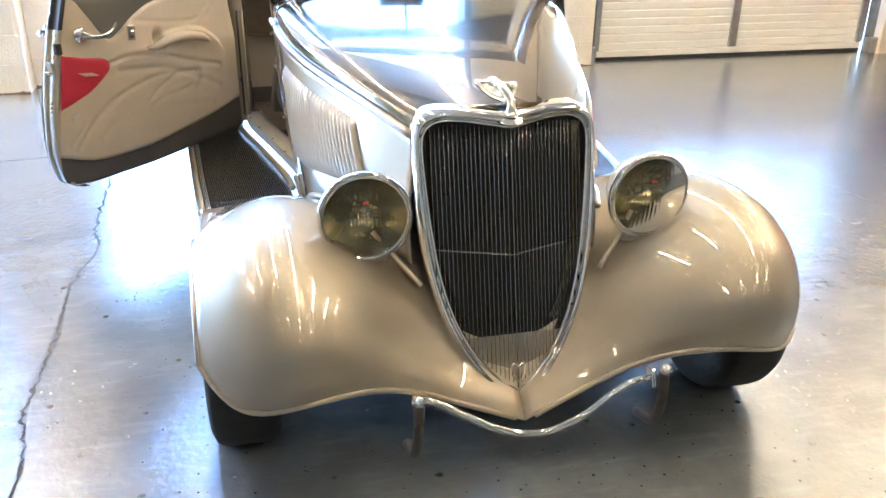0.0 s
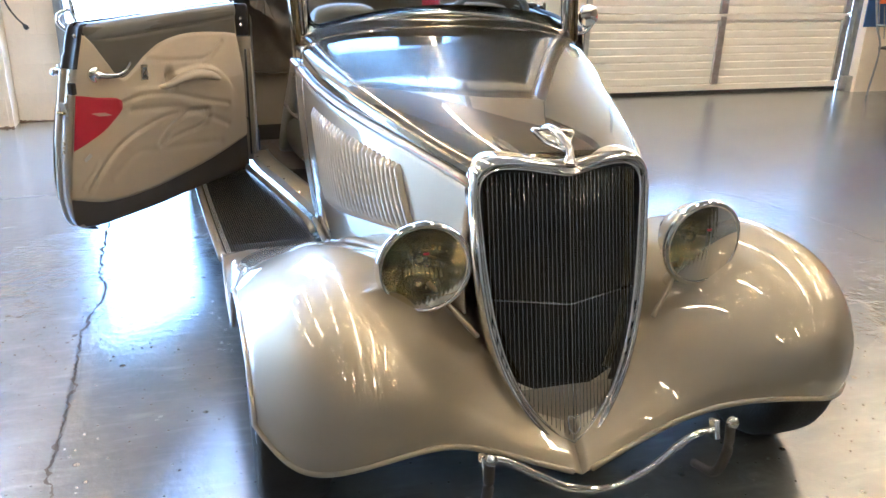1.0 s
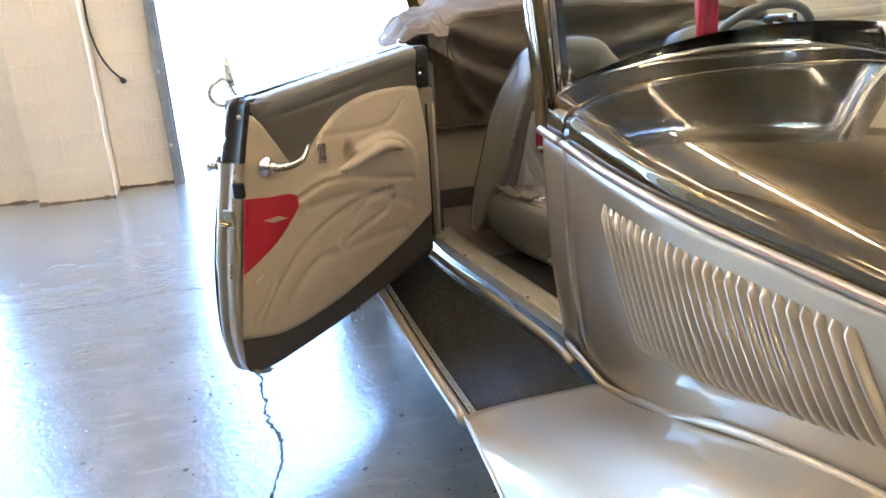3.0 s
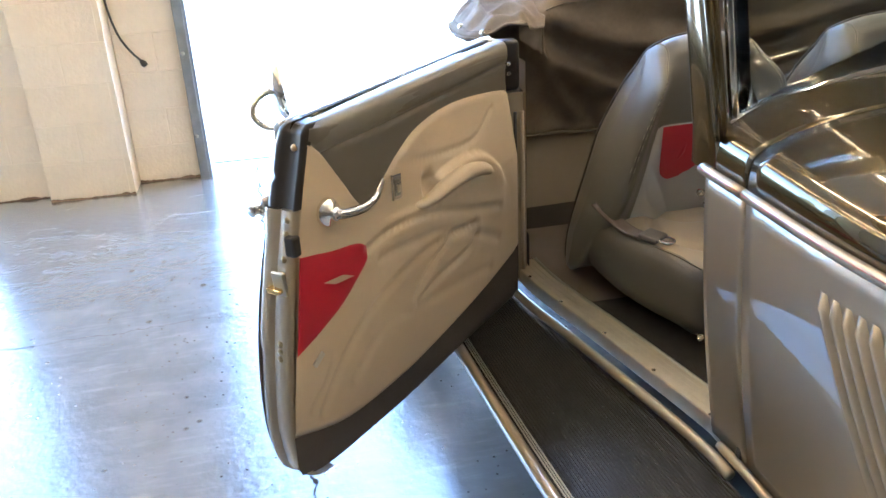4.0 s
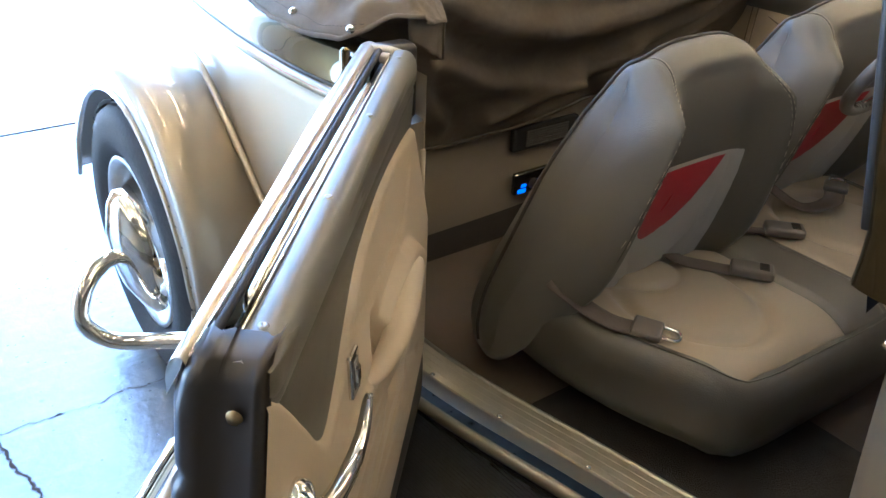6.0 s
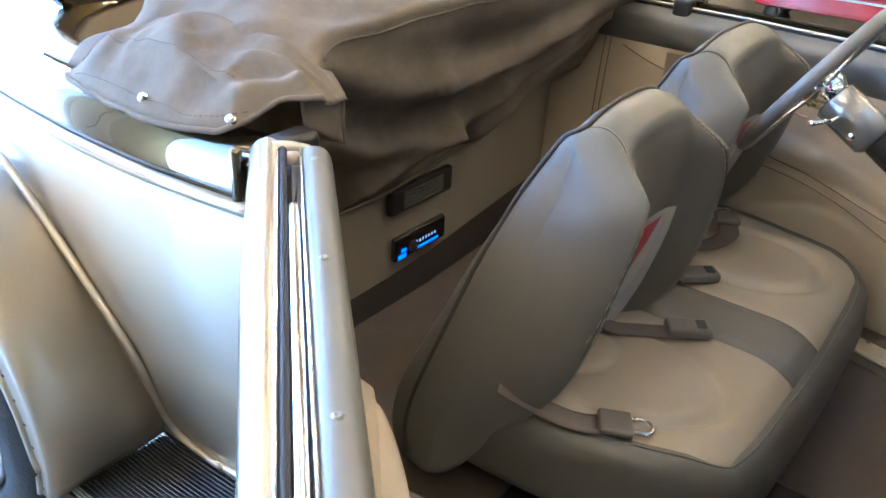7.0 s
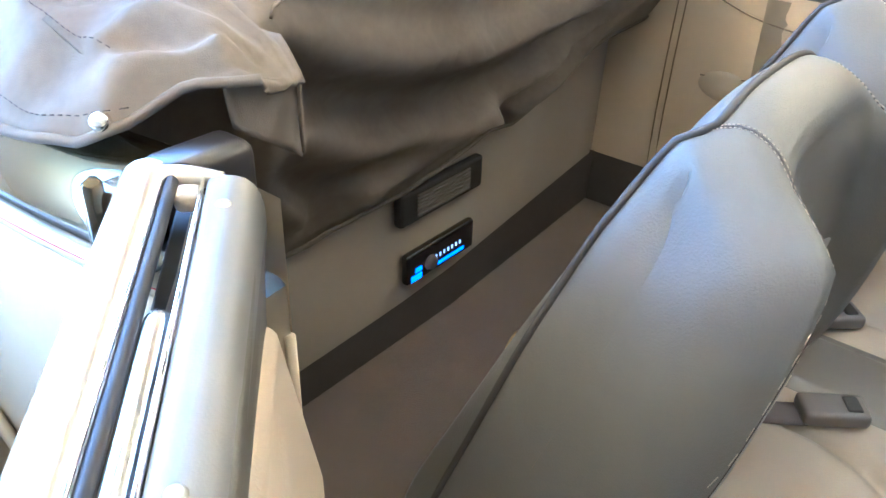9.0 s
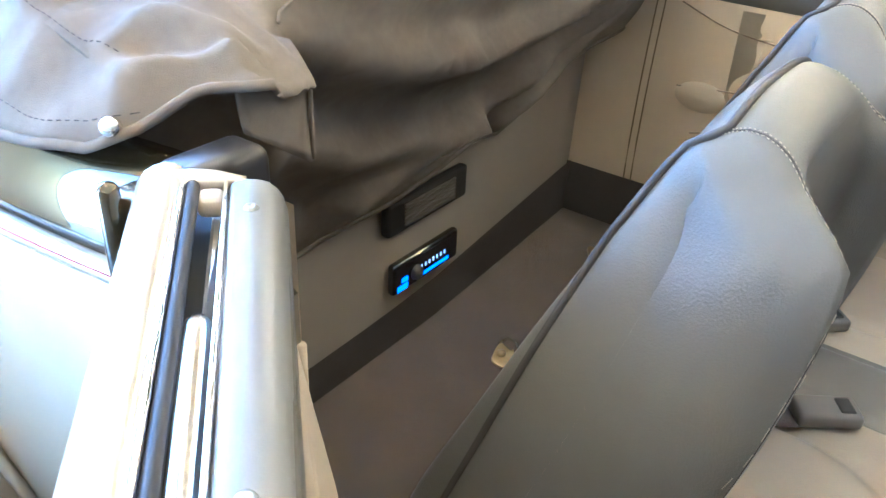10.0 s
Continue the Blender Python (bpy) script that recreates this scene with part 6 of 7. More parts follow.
for pt, way in (((-0.684, 2.510, 1.054), (-0.62, -0.62, 0.48)), ((-0.708, 2.686, 1.050), (-0.80, 0.05, 0.60))):
    part("press_stud", lathe("press_stud", [(0, 0.007), (0.005, 0.0065), (0.0085, 0.0035), (0.0095, -0.003)], 18, Matrix.Translation(pt) @ Vector(way).to_track_quat("Z", "Y").to_matrix().to_4x4()), CHROME, cover, "chrome press stud")
# hanging corner by the pillar, folded sharply at its tip
cr = []
for u in np.linspace(0, 1, 10):
    a, b = Vector((-0.590, 2.462, 1.078)), Vector((-0.527, 2.438, 1.070))
    t_ = a.lerp(b, u)
    dn = 0.045 + 0.030 * u
    cr.append([(t_.x - 0.008 * v * u, t_.y - 0.008 * v + 0.006 * math.sin(7 * u + 2 * v), t_.z - dn * v) for v in np.linspace(0, 1, 8)])
solid(part("corner_flap", grid("corner_flap", cr), CLOTH, cover), 0.004)
# the return of the fold, back to the drape
cr = [[(-0.529 + 0.05 * v * u, 2.438 + 0.11 * u, 1.070 + 0.012 * u - (0.075 + 0.05 * u) * v) for v in np.linspace(0, 1, 8)] for u in np.linspace(0, 1, 8)]
solid(part("corner_flap", grid("corner_flap", cr, flip=True), CLOTH, cover), 0.003)
# stitched seam along the crest
part("seam", tube("seam", [Vector(P[i][20]) + Vector((0, -0.002, 0.003)) for i in range(10, CU - 6)], 0.0022, 5), CLOTH, cover, "raised seam along the crest")

# ---- seats ----
def seat_back(x0, x1, t0, t1, label, lean=0.0, tip=0.0):
    """A forward-leaning bucket back: side profile lofted across its width."""
    prof = spline([(2.185, 0.470), (2.118, 0.570), (2.048, 0.730), (2.008, 0.880), (1.998, 0.985), (2.022, 1.045), (2.070, 1.075), (2.110, 1.058), (2.146, 0.985), (2.215, 0.850), (2.300, 0.680), (2.372, 0.530), (2.385, 0.440), (2.340, 0.385), (2.262, 0.400)], 60, True)
    c = prof.mean(0)
    n = 30

    def set_back(z):
        return lean + tip * float(np.clip((z - 0.45) / 0.55, 0, 1))

    def mid_y(z):
        return 0.5 * (float(np.interp(z, prof[0:23, 1], prof[0:23, 0])) + float(np.interp(-z, -prof[24:49, 1], prof[24:49, 0])))

    def dish(e, z):
        m_ = max(0.0, math.sin(math.pi * np.clip((z - 0.46) / 0.60, 0, 1))) ** 0.5
        bolster = np.clip((z - 0.50) / 0.16, 0, 1) * (1 - np.clip((z - 0.99) / 0.055, 0, 1))
        return 0.032 * m_ * (1 - e * e) - 0.052 * bolster * math.exp(-(((abs(e) - 0.90) / 0.24) ** 2))

    cols = [(-1.0, r, b_) for r, b_ in ((0.0, 0.0112), (0.35, 0.0108), (0.62, 0.0098), (0.84, 0.0062))]
    cols += [(2 * q / (n - 1) - 1, 1.0, 0.0) for q in range(n)]
    cols += [(1.0, r, b_) for r, b_ in ((0.84, 0.0062), (0.62, 0.0098), (0.35, 0.0108), (0.0, 0.0112))]
    rows = []
    for e, r, out in cols:
        shrink = 0.74 + 0.26 * max(0.0, 1 - abs(e) ** 10) ** 0.45
        row = []
        for jn, (y, z) in enumerate(prof):
            # side bolsters stand proud of the front face
            if jn < 20:
                y = y + dish(e, z)
            f = (z - 0.40) / 0.66
            xa, xb = x0 + (t0 - x0) * f, x1 + (t1 - x1) * f
            # the shoulders draw in towards the head, the rear edge more than the front
            rear = float(np.clip((jn - 10) / 20, 0, 1)) * r + 0.5 * (1 - r)
            draw = 1 - (0.15 + 0.17 * rear) * float(np.clip((z - 0.82) / 0.26, 0, 1)) ** 1.2
            dome = -0.026 * e * e * np.clip((z - 0.95) / 0.1, 0, 1)
            row.append(((xa + xb) / 2 + (xb - xa) / 2 * draw * math.copysign(abs(e) ** 0.7, e) + out * e, (c[0] + (y - c[0]) * shrink) * r + (1 - r) * (c[0] + (mid_y(z) - c[0]) * shrink) + set_back(z), c[1] + (z - c[1]) * (0.90 + 0.10 * shrink) * (0.86 + 0.14 * r) + dome))
        rows.append(row)
    k = len(prof)
    sb = part("seat_back", grid("seat_back", rows, cv=True), SEATGREY, car, label)
    R = np.array(rows)

    def surf(a, j, off):
        """A point off the seat's skin, at a fractional column and row."""
        def at(p, q):
            i, f = int(p), p - int(p)
            q0, g = int(q) % k, q - int(q)
            col = lambda m_: R[m_, q0] * (1 - g) + R[m_, (q0 + 1) % k] * g
            return col(i) * (1 - f) + col(i + 1) * f
        o, tj = at(a, j), at(a, j + 0.5) - at(a, j - 0.5)
        nv = np.cross(at(a + 0.4, j) - at(a - 0.4, j), tj)
        nv /= np.linalg.norm(nv) + 1e-9
        if nv[1] * -tj[2] + nv[2] * tj[1] < 0:
            nv = -nv
        return o + nv * off

    # piping up one side of the back, over the head and down the other
    run = [(3.7, j) for j in np.linspace(50, 28.2, 30)] + [(4.2, 27.0), (4.9, 26.0)] + [(a, 25.6) for a in np.linspace(6, 31, 26)] + [(32.1, 26.0), (32.8, 27.0)] + [(33.3, j) for j in np.linspace(28.2, 50, 30)]
    part("piping", tube("piping", [surf(a, j, 0.0014) for a, j in run], 0.0042, 8), PIPE, sb, "dark piping")
    # stitched seam between the side panel and the head
    for mirror in (False, True):
        path = spline([(4.9, 26.0), (6.2, 24.6), (7.6, 22.4), (8.0, 20.0), (7.2, 17.0), (5.9, 13.0), (5.0, 8.0)], 80)
        if mirror:
            path[:, 0] = 37 - path[:, 0]
        part("seam", tube("seam", [surf(a, j, 0.0000) for a, j in path], 0.0010, 6), PIPE, sb, "dark seam")
        for da in (-0.28, 0.28):
            for i in range(0, 78, 2):
                part("stitch", tube("stitch", [surf(path[i][0] + da, path[i][1], 0.0006), surf(path[i + 1][0] + da, path[i + 1][1], 0.0006)], 0.0006, 4), STITCH, sb)
    # pale pleated centre with red upper insert, seen from the front
    fz, fy = prof[1:19, 1], prof[1:19, 0]

    def face(u, z, off):
        f = (z - 0.40) / 0.66
        xa, xb = x0 + (t0 - x0) * f, x1 + (t1 - x1) * f
        sh = 0.74 + 0.26 * max(0.0, 1 - abs(2 * u - 1) ** 14.3) ** 0.45
        return (xa + (xb - xa) * u, c[0] + (float(np.interp(z, fz, fy)) + dish(abs(2 * u - 1) ** 1.43, z) - c[0]) * sh + set_back(z) - off, z)

    rows_p = []
    for a in np.linspace(0, 1, 90):
        row = []
        for v in np.linspace(0, 1, 60):
            z = 0.545 + 0.318 * v
            ul = 0.172
            u = ul + (1 - 2 * ul) * a
            edge = min(1.0, 14 * a, 14 * (1 - a), 14 * (1 - v))
            fan = math.atan2(a - 0.42, v + 0.10)
            pleat = abs(math.sin(3.4 * fan + 2.2 * v + 0.5 * math.sin(4 * a))) ** 0.4 * abs(math.sin(math.pi * (1.9 * math.hypot(a - 0.45, 0.7 * (v - 0.75)) + 0.15))) ** 0.25
            row.append(face(u, z, 0.0005 + edge * 0.0105 * pleat))
        rows_p.append(row)
    part("pleated_centre", grid("pleated_centre", rows_p), PALE, sb, "pale pleated leather centre")
    rows_r = []
    for v in np.linspace(0, 1, 26):
        z = 0.708 + 0.154 * v
        ul, ur = 0.270 - 0.060 * v + 0.055 * math.exp(-v * 14), float(np.interp(v, [0, 0.04, 0.1, 0.2, 0.4, 0.7, 1.0], [0.345, 0.40, 0.44, 0.49, 0.56, 0.63, 0.68]))
        rows_r.append([face(ul + (ur - ul) * a, z, 0.0108 + 0.002 * math.sin(math.pi * a) * math.sin(math.pi * v)) for a in np.linspace(0, 1, 14)])
    red = part("red_insert", grid("red_insert", rows_r, flip=True), RED, sb, "red leather insert")
    part("woven_mark", tube("woven_mark", [face(0.36, 0.765, 0.0125), face(0.38, 0.785, 0.0130), face(0.395, 0.808, 0.0125)], [0.001, 0.006, 0.001], 8, flat=0.3, smooth_n=10, up=(0, 1, 0)), RED, red, "small woven mark")
    return sb


seat_back(-0.495, 0.030, -0.402, -0.032, "grey leather passenger seat back tilted forwards", tip=0.034)
seat_back(0.105, 0.640, 0.125, 0.620, "grey leather driver seat back", lean=0.085)


def cushion_z(x, y):
    z = 0.585
    z -= 0.045 * max(0, (1.90 - y) / 0.115) ** 2.6
    for c, wd in ((-0.225, 0.2), (0.34, 0.2)):
        z += 0.012 * math.exp(-(((x - c) / wd) ** 4))
        r = math.hypot((x - c) / 0.13, (y - 2.02) / 0.16)
        z -= 0.016 * math.exp(-(((r - 1.0) / 0.09) ** 2))
        r2 = math.hypot((x - c) / 0.075, (y - 2.13) / 0.07)
        z -= 0.010 * math.exp(-(((r2 - 1.0) / 0.16) ** 2))
    z -= 0.010 * math.exp(-(((abs(x - 0.06) - 0.072) / 0.010) ** 2))
    z -= 0.03 * max(0, (abs(x - 0.06) - 0.50) / 0.09) ** 2
    return z


# plan outline of the cushion, passenger half: side, rounded front corner, front
EDGE = spline([(-0.44, 2.27), (-0.448, 2.20), (-0.440, 2.08), (-0.415, 1.96), (-0.385, 1.87), (-0.345, 1.813), (-0.28, 1.790), (-0.17, 1.782), (0.06, 1.778)], 70)
EDGE = np.vstack([EDGE, [(0.12 - x, y) for x, y in EDGE[-2::-1]]])


def left_edge(y):
    h = EDGE[:70]
    return float(np.interp(-y, -h[:, 1], h[:, 0]))


def cushion(name, f0, f1, mt, label, parent, up=0.0, n=56):
    rows = []
    for k in range(n):
        row = []
        for y in np.linspace(1.783, 2.30, 60):
            x = f0(y) + (f1(y) - f0(y)) * k / (n - 1)
            row.append((x, y, cushion_z(x, y) + up))
        rows.append(row)
    return part(name, grid(name, rows, flip=True), mt, parent, label)


def right_edge(y):
    return 0.12 - left_edge(y)


bench = part("seat_cushion", block("seat_cushion", (0.82, 0.44, 0.15), Matrix.Translation((0.06, 2.05, 0.47)), 0.03, 3, True), GREY, car, "bench cushion with beige centres and dark borders")
cushion("seat_panel", left_edge, lambda y: -0.012, TANSHADE, "stitched beige leather seat panel", bench)
cushion("seat_panel", lambda y: 0.135, right_edge, TANSHADE, "stitched beige leather seat panel", bench)
cushion("centre_strip", lambda y: -0.014, lambda y: 0.137, GREY, "dark taupe centre strip", bench, 0.002, 20)
rows = []
for i, (x, y) in enumerate(EDGE):
    t_ = EDGE[min(i + 1, len(EDGE) - 1)] - EDGE[max(i - 1, 0)]
    nx, ny = t_[1] / np.hypot(*t_), -t_[0] / np.hypot(*t_)
    if nx * (x - 0.06) + ny * (y - 2.1) < 0:
        nx, ny = -nx, -ny
    z0 = cushion_z(min(max(x, -0.42), 0.54), max(y, 1.80))
    rows.append([(x + nx * d, y + ny * d, max(0.392, z0 + dz)) for d, dz in ((-0.012, 0.002), (0.0, 0.003), (0.014, -0.004), (0.026, -0.020), (0.032, -0.048), (0.033, -0.085), (0.026, -0.125), (0.010, -0.160), (-0.012, -0.185), (-0.05, -0.20))])
part("seat_border", grid("seat_border", rows, flip=True), SEATSHADE, bench, "dark taupe seat border, toned darker for its shade")
part("piping", tube("piping", [(x, y, cushion_z(min(max(x, -0.42), 0.54), max(y, 1.80)) + 0.004) for x, y in EDGE], 0.0016, 6), SEATGREY, bench)
lever = part("seat_lever", block("seat_lever", (0.13, 0.022, 0.010), Matrix.Translation((-0.205, 1.850, 0.386)) @ pose(0, 0, 0, 0, 0, -3), 0.003), CHROME, car, "bright seat slide lever under the cushion")
part("lever_end", tube("lever_end", [(-0.315, 1.905, 0.392), (-0.285, 1.880, 0.390), (-0.270, 1.856, 0.380), (-0.272, 1.848, 0.345)], 0.008, 8, smooth_n=14), CHROME, lever)
part("bolt", lathe("bolt", [(0, 0.008), (0.008, 0.006), (0.009, -0.02)], 10, Matrix.Translation((-0.24, 1.845, 0.366))), DARK, lever)
part("seat_rail", block("seat_rail", (0.03, 0.40, 0.05), Matrix.Translation((-0.27, 2.08, 0.358)), 0.006), DARK, car, "dark seat rail")
# belt anchors on the carpet behind the backs: brass plates, one with a dark sleeve
BRASSPLATE = mat("brass_plate", (0.50, 0.38, 0.20), rough=0.28, metal=1.0, var=0.15, scale=40)
for x, y, turn, sleeve in ((0.075, 2.560, 12, True), (0.530, 2.601, 40, False), (0.645, 2.606, 70, False)):
    an = part("belt_anchor", slab("belt_anchor", [tuple(p) for p in spline([(-0.026, -0.012), (-0.026, 0.012), (-0.008, 0.018), (0.022, 0.014), (0.022, -0.014), (-0.008, -0.018)], 24, True)], 0.005, Matrix.Translation((x, y, 0.343)) @ pose(0, 0, 0, 0, 0, turn) @ pose(0, 0, 0, 18, -14, 0), 0.001), BRASSPLATE, car, "brass belt anchor plate on the carpet")
    part("bolt", lathe("bolt", [(0, 0.009), (0.007, 0.008), (0.009, 0.004), (0.009, 0.0)], 8, Matrix.Translation((x - 0.008, y, 0.348))), BRASSPLATE, an)
    if sleeve:
        part("sleeve", tube("sleeve", [(x + 0.016, y + 0.002, 0.350), (x + 0.045, y - 0.004, 0.358), (x + 0.075, y - 0.022, 0.362), (x + 0.095, y - 0.05, 0.360)], [0.012, 0.016, 0.018, 0.015], 10, smooth_n=16, flat=0.45), CARPET, an, "brown webbing sleeve of the anchor")
        part("loop", tube("loop", [(x + 0.018, y - 0.022, 0.348), (x + 0.026, y - 0.010, 0.360), (x + 0.026, y + 0.012, 0.360), (x + 0.018, y + 0.024, 0.348)], 0.003, 8, smooth_n=14), CHROME, an, "bright wire loop")


# ---- seat belts lying on the cushion ----
def belt_strap(pts, w, tip, label):
    p = spline(pts, 24)
    t = np.gradient(p, axis=0)
    rows = []
    for q, d in zip(p, t):
        side = np.array((-d[1], d[0], 0.0))
        side /= np.linalg.norm(side)
        rows.append([q + side * w * (u - 0.5) + np.array((0, 0, 0.003 * math.sin(math.pi * u))) for u in np.linspace(0, 1, 6)])
    b = part("seat_belt", grid("seat_belt", rows, flip=False), WEB, car, label)
    md_ = b.modifiers.new("thickness", "SOLIDIFY")
    md_.thickness, md_.offset = 0.002, 0
    d = p[-1] - p[-3]
    ang = math.degrees(math.atan2(d[1], d[0]))
    at = Matrix.Translation(p[-1]) @ pose(0, 0, 0, 0, 0, ang)
    if tip == "tongue":
        part("tongue_body", block("tongue_body", (0.055, 0.056, 0.014), at @ Matrix.Translation((0.010, 0, 0.006)) @ pose(0, 0, 0, 0, 4, 0), 0.005, 3, True), PLASTIC, b, "grey plastic buckle tongue body")
        part("tongue", tube("tongue", [at @ Vector(v) for v in ((0.035, -0.016, 0.005), (0.062, -0.016, 0.003), (0.070, 0.0, 0.002), (0.062, 0.016, 0.003), (0.035, 0.016, 0.005))], 0.004, 8, smooth_n=20), CHROME, b, "steel tongue")
    else:
        part("buckle", block("buckle", (0.085, 0.048, 0.022), at @ Matrix.Translation((0.035, 0, 0.010)), 0.007, 3, True), PLASTIC, b, "grey plastic buckle")
        part("release_button", block("release_button", (0.020, 0.030, 0.006), at @ Matrix.Translation((0.058, 0, 0.020)), 0.003), BLACK, b, "dark release button")
    return b


belt_strap([(-0.47, 2.150, 0.640), (-0.448, 2.095, 0.615), (-0.425, 2.035, 0.599), (-0.395, 1.985, 0.597)], 0.046, "tongue", "grey seat belt with steel tongue lying on the cushion")
belt_strap([(-0.165, 2.20, 0.650), (-0.145, 2.125, 0.604), (-0.10, 2.06, 0.597), (-0.075, 2.025, 0.597)], 0.042, "buckle", "grey seat belt buckle lying on the cushion")
belt_strap([(0.03, 2.235, 0.63), (0.08, 2.15, 0.599), (0.135, 2.09, 0.597)], 0.030, "buckle", "grey seat belt buckle lying beside the centre strip")
belt_strap([(0.26, 2.22, 0.65), (0.30, 2.12, 0.604), (0.36, 2.08, 0.615), (0.41, 2.10, 0.625)], 0.046, "tongue", "grey seat belt bunched on the driver seat")

# ---- steering wheel ----
C = Vector((0.385, 1.985, 1.0))
TILTW = pose(0, 0, 0, -57, 0, 0)
swm = Matrix.Translation(C) @ TILTW
ring = part("steering_wheel", tube("steering_wheel", [swm @ Vector((0.185 * math.cos(a), 0.185 * math.sin(a), 0)) for a in np.linspace(0, 2 * math.pi, 64, endpoint=False)], 0.0145, 12, closed=True), mat("stitched_grey_rim", (0.15, 0.145, 0.135), rough=0.4, var=0.08, bump=0.15, bump_scale=300), car, "grey leather steering wheel with laced rim")
for a in (math.radians(200), math.radians(340), math.radians(90)):
    for o in (-0.10, 0.0, 0.10):
        part("spoke", tube("spoke", [swm @ Vector((0.03 * math.cos(a), 0.03 * math.sin(a), -0.02)), swm @ Vector((0.18 * math.cos(a + o), 0.18 * math.sin(a + o), 0))], 0.004, 8), CHROME, ring, "chrome spoke")
for k in range(70):
    a = 2 * math.pi * k / 70
    part("lacing", tube("lacing", [swm @ Vector(((0.185 - 0.0150 * math.cos(g)) * math.cos(a + 0.02 * g), (0.185 - 0.0150 * math.cos(g)) * math.sin(a + 0.02 * g), 0.0150 * math.sin(g))) for g in np.linspace(-0.6, 0.6, 4)], 0.0012, 4), DARK, ring)
col_m = Matrix.Translation(C) @ TILTW
part("hub", lathe("hub", [(0, 0.012), (0.03, 0.010), (0.042, 0.0), (0.045, -0.03), (0.036, -0.05)], 30, col_m), CHROME, ring, "chrome hub")
colm = part("steering_column", lathe("steering_column", [(0.036, -0.05), (0.044, -0.055), (0.044, -0.16), (0.034, -0.17), (0.030, -0.17), (0.030, -0.42)], 30, col_m), mat("column_silver_grey", (0.33, 0.32, 0.29), rough=0.25, metal=0.7, var=0.05), car, "silver-grey tilt steering column")
part("turn_lever", tube("turn_lever", [col_m @ Vector(v) for v in ((-0.04, 0, -0.09), (-0.10, 0.0, -0.08), (-0.155, 0.01, -0.06))], [0.005, 0.004, 0.006], 8), CHROME, colm, "chrome turn lever")
part("tilt_knob", lathe("tilt_knob", [(0, 0.014), (0.007, 0.012), (0.008, 0.0)], 12, col_m @ Matrix.Translation((-0.042, 0.012, -0.13)) @ pose(0, 0, 0, 0, -90, 0)), CHROME, colm)

# ---- far door, closed ----
def taper(y):
    """How far the body draws in from the rear of the driver door to the cowl."""
    return float(np.interp(y, [1.55, 2.0, 2.30], [0.115, 0.032, 0.0]))


fd = part("driver_door", grid("driver_door", [[(0.775 - taper(y) + 0.02 * math.sin(math.pi * np.clip((z - 0.3) / 0.75, 0, 1)), y, z) for z in np.linspace(0.33, 0.885, 10)] for y in np.linspace(1.555, 2.42, 16)], flip=True), SILVER, car, "closed driver door, silver outside and beige inside")
part("upper_skin", grid("upper_skin", [[(0.775 - taper(y) - 0.02 * v, y, 0.893 + 0.145 * v) for v in np.linspace(0, 1, 6)] for y in np.linspace(1.555, 2.42, 16)], flip=True), BRONZE, fd)
DP = ((((2.40, 0.74), (2.2, 0.79), (2.0, 0.77), (1.75, 0.70)), 0.006, 0.012), (((2.42, 0.60), (2.2, 0.68), (1.95, 0.69), (1.65, 0.60)), 0.006, 0.012), (((2.30, 0.45), (2.1, 0.58), (1.9, 0.62), (1.65, 0.52)), 0.006, 0.014), (((2.55, 0.88), (2.35, 0.855), (2.1, 0.83)), 0.004, 0.009))
DPL = [(spline(p, 40), d, w) for p, d, w in DP]


def far_relief(y, z):
    h = 0.0
    for p, d, w in DPL:
        r2 = ((p[:, 0] - y) ** 2 + (p[:, 1] - z) ** 2).min()
        h += d * math.exp(-r2 / (w * w)) - 0.7 * d * math.exp(-r2 / (9 * w * w))
    h -= 0.022 * math.exp(-(((y - 2.16) / 0.22) ** 4 + ((z - 0.735) / 0.035) ** 2))
    return h


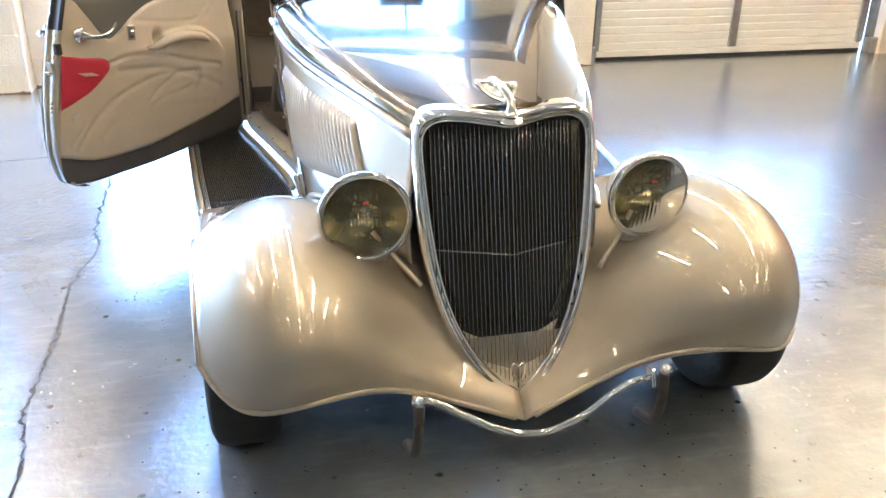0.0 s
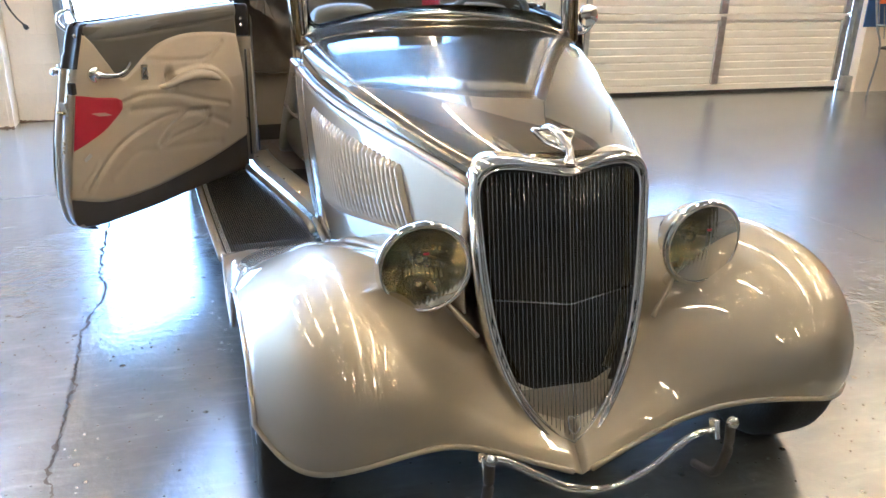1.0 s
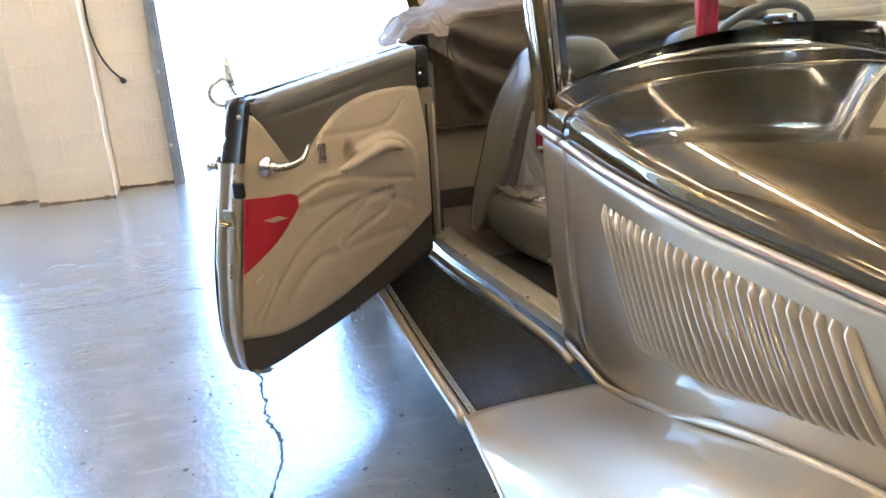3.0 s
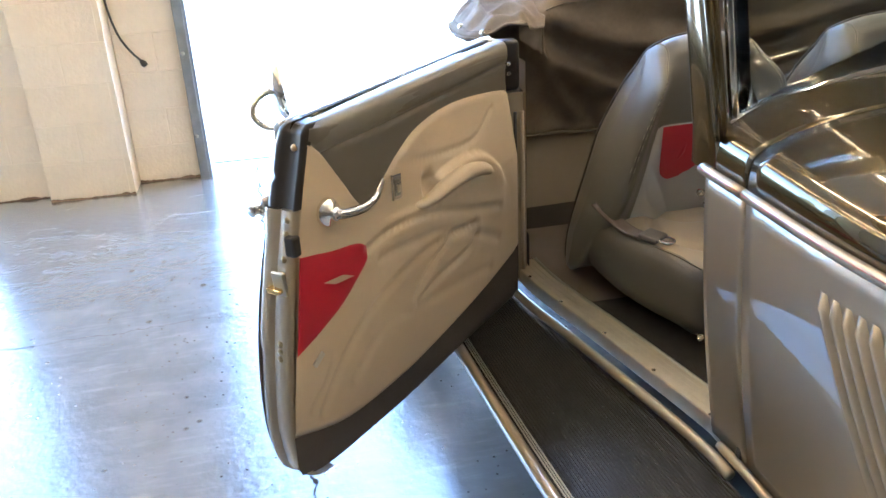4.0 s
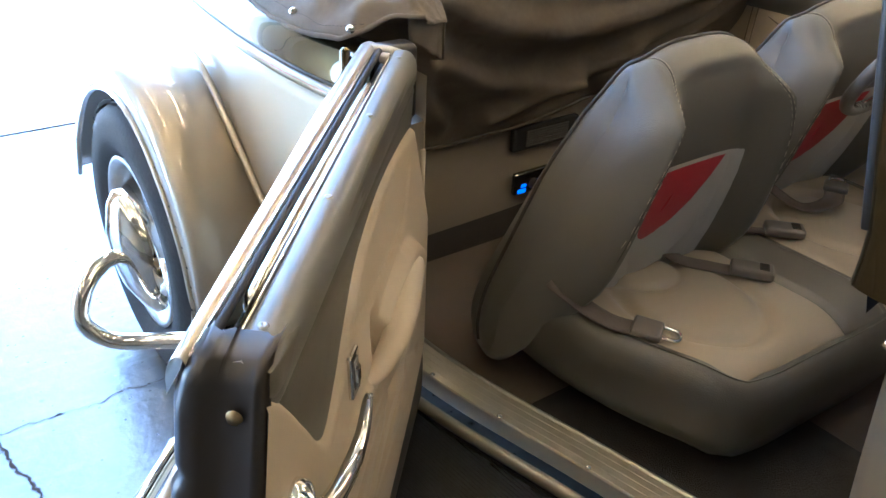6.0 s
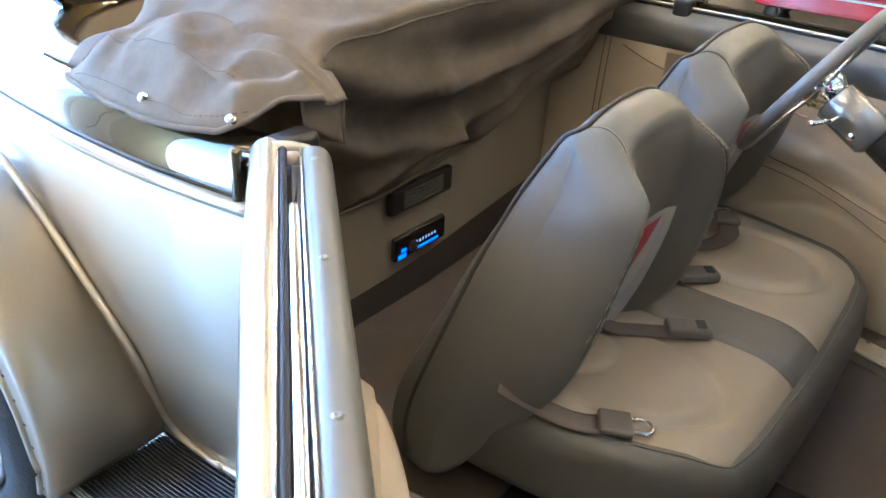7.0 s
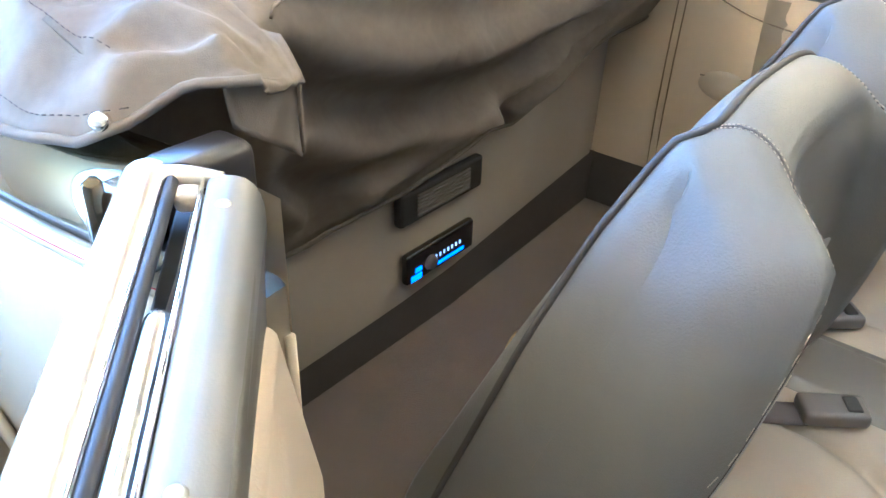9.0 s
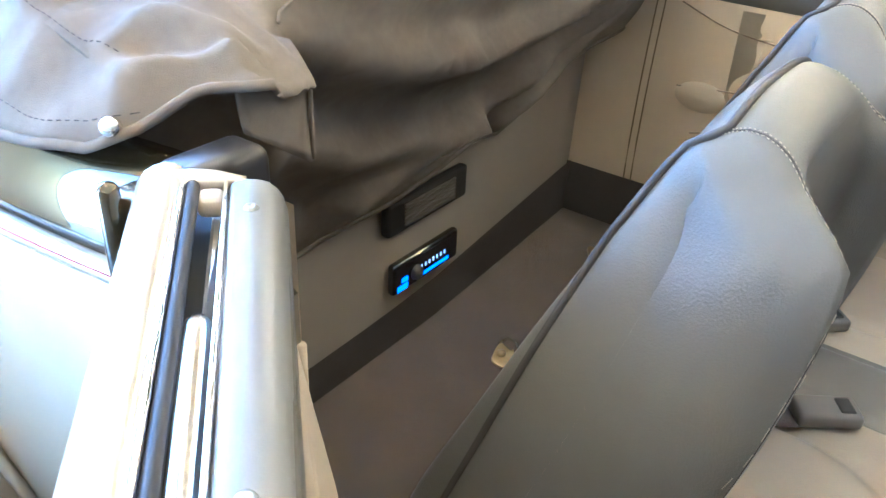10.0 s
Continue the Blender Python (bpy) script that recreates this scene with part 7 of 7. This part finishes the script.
part("trim_panel", grid("trim_panel", [[(0.712 - taper(y) + far_relief(y, z), y, z) for z in np.linspace(0.36, 0.918, 60)] for y in np.linspace(1.57, 2.575, 100)], flip=True), TANLIT, fd, "sculpted beige leather panel")
part("upper_pad", grid("upper_pad", [[(0.712 - taper(y) - 0.018 * math.sin(math.pi * v) ** 0.7 + 0.030 * max(0, v - 0.75) * 4, y, 0.915 + 0.10 * v) for v in np.linspace(0, 1, 14)] for y in np.linspace(1.57, 2.80, 40)], flip=True), SEATGREY, fd, "padded taupe upper trim")
part("door_top", tube("door_top", [(0.750 - taper(y), y, 1.014) for y in np.linspace(1.57, 2.77, 20)], 0.016, 8, flat=0.5), BLACK, fd, "dark door top with bright edge")
part("window_seal", tube("window_seal", [(0.736 - taper(y), y, 1.022) for y in np.linspace(1.57, 2.77, 20)], 0.004, 6), STEEL, fd)
part("inner_handle", tube("inner_handle", [(0.71, 1.98, 0.83), (0.675, 1.97, 0.83), (0.668, 1.92, 0.835), (0.672, 1.86, 0.845)], 0.009, 10, smooth_n=16), CHROME, fd, "chrome handle")
# seams and the padded pull on the far trim
for pts in (((2.57, 0.90), (2.45, 0.86), (2.25, 0.84), (2.05, 0.83)), ((2.55, 0.72), (2.3, 0.74), (2.05, 0.70), (1.8, 0.64)), ((2.5, 0.62), (2.25, 0.68), (1.98, 0.66), (1.75, 0.58))):
    part("trim_seam", tube("trim_seam", [(0.7105 - taper(y) + far_relief(y, z), y, z) for y, z in spline(pts, 24)], 0.0016, 6), SEAM, fd)
part("arm_pull", lathe("arm_pull", [(0, 0.011), (0.5, 0.010), (0.85, 0.006), (1.0, 0.0)], 28, Matrix.Translation((0.712, 2.49, 0.705)) @ pose(0, 0, 0, 0, -90, 0) @ Matrix.Diagonal((0.034, 0.062, 1, 1))), TAN, fd, "small oval padded pull")
# passenger side foot trim below the dash
part("cowl_trim", grid("cowl_trim", [[(-0.474 + 0.05 * (0.9 - z), y, z) for z in np.linspace(0.34, 0.90, 8)] for y in np.linspace(1.40, 1.535, 5)]), GREY, car, "taupe cowl side trim")
for z in (0.56, 0.88):
    part("hinge_stud", lathe("hinge_stud", [(0, 0.010), (0.006, 0.008), (0.008, 0.0)], 14, Matrix.Translation((-0.510 + 0.08 * (0.9 - z), 1.545, z)) @ pose(0, 0, 0, -90, 0, 0)), CHROME, car, "chrome striker stud")
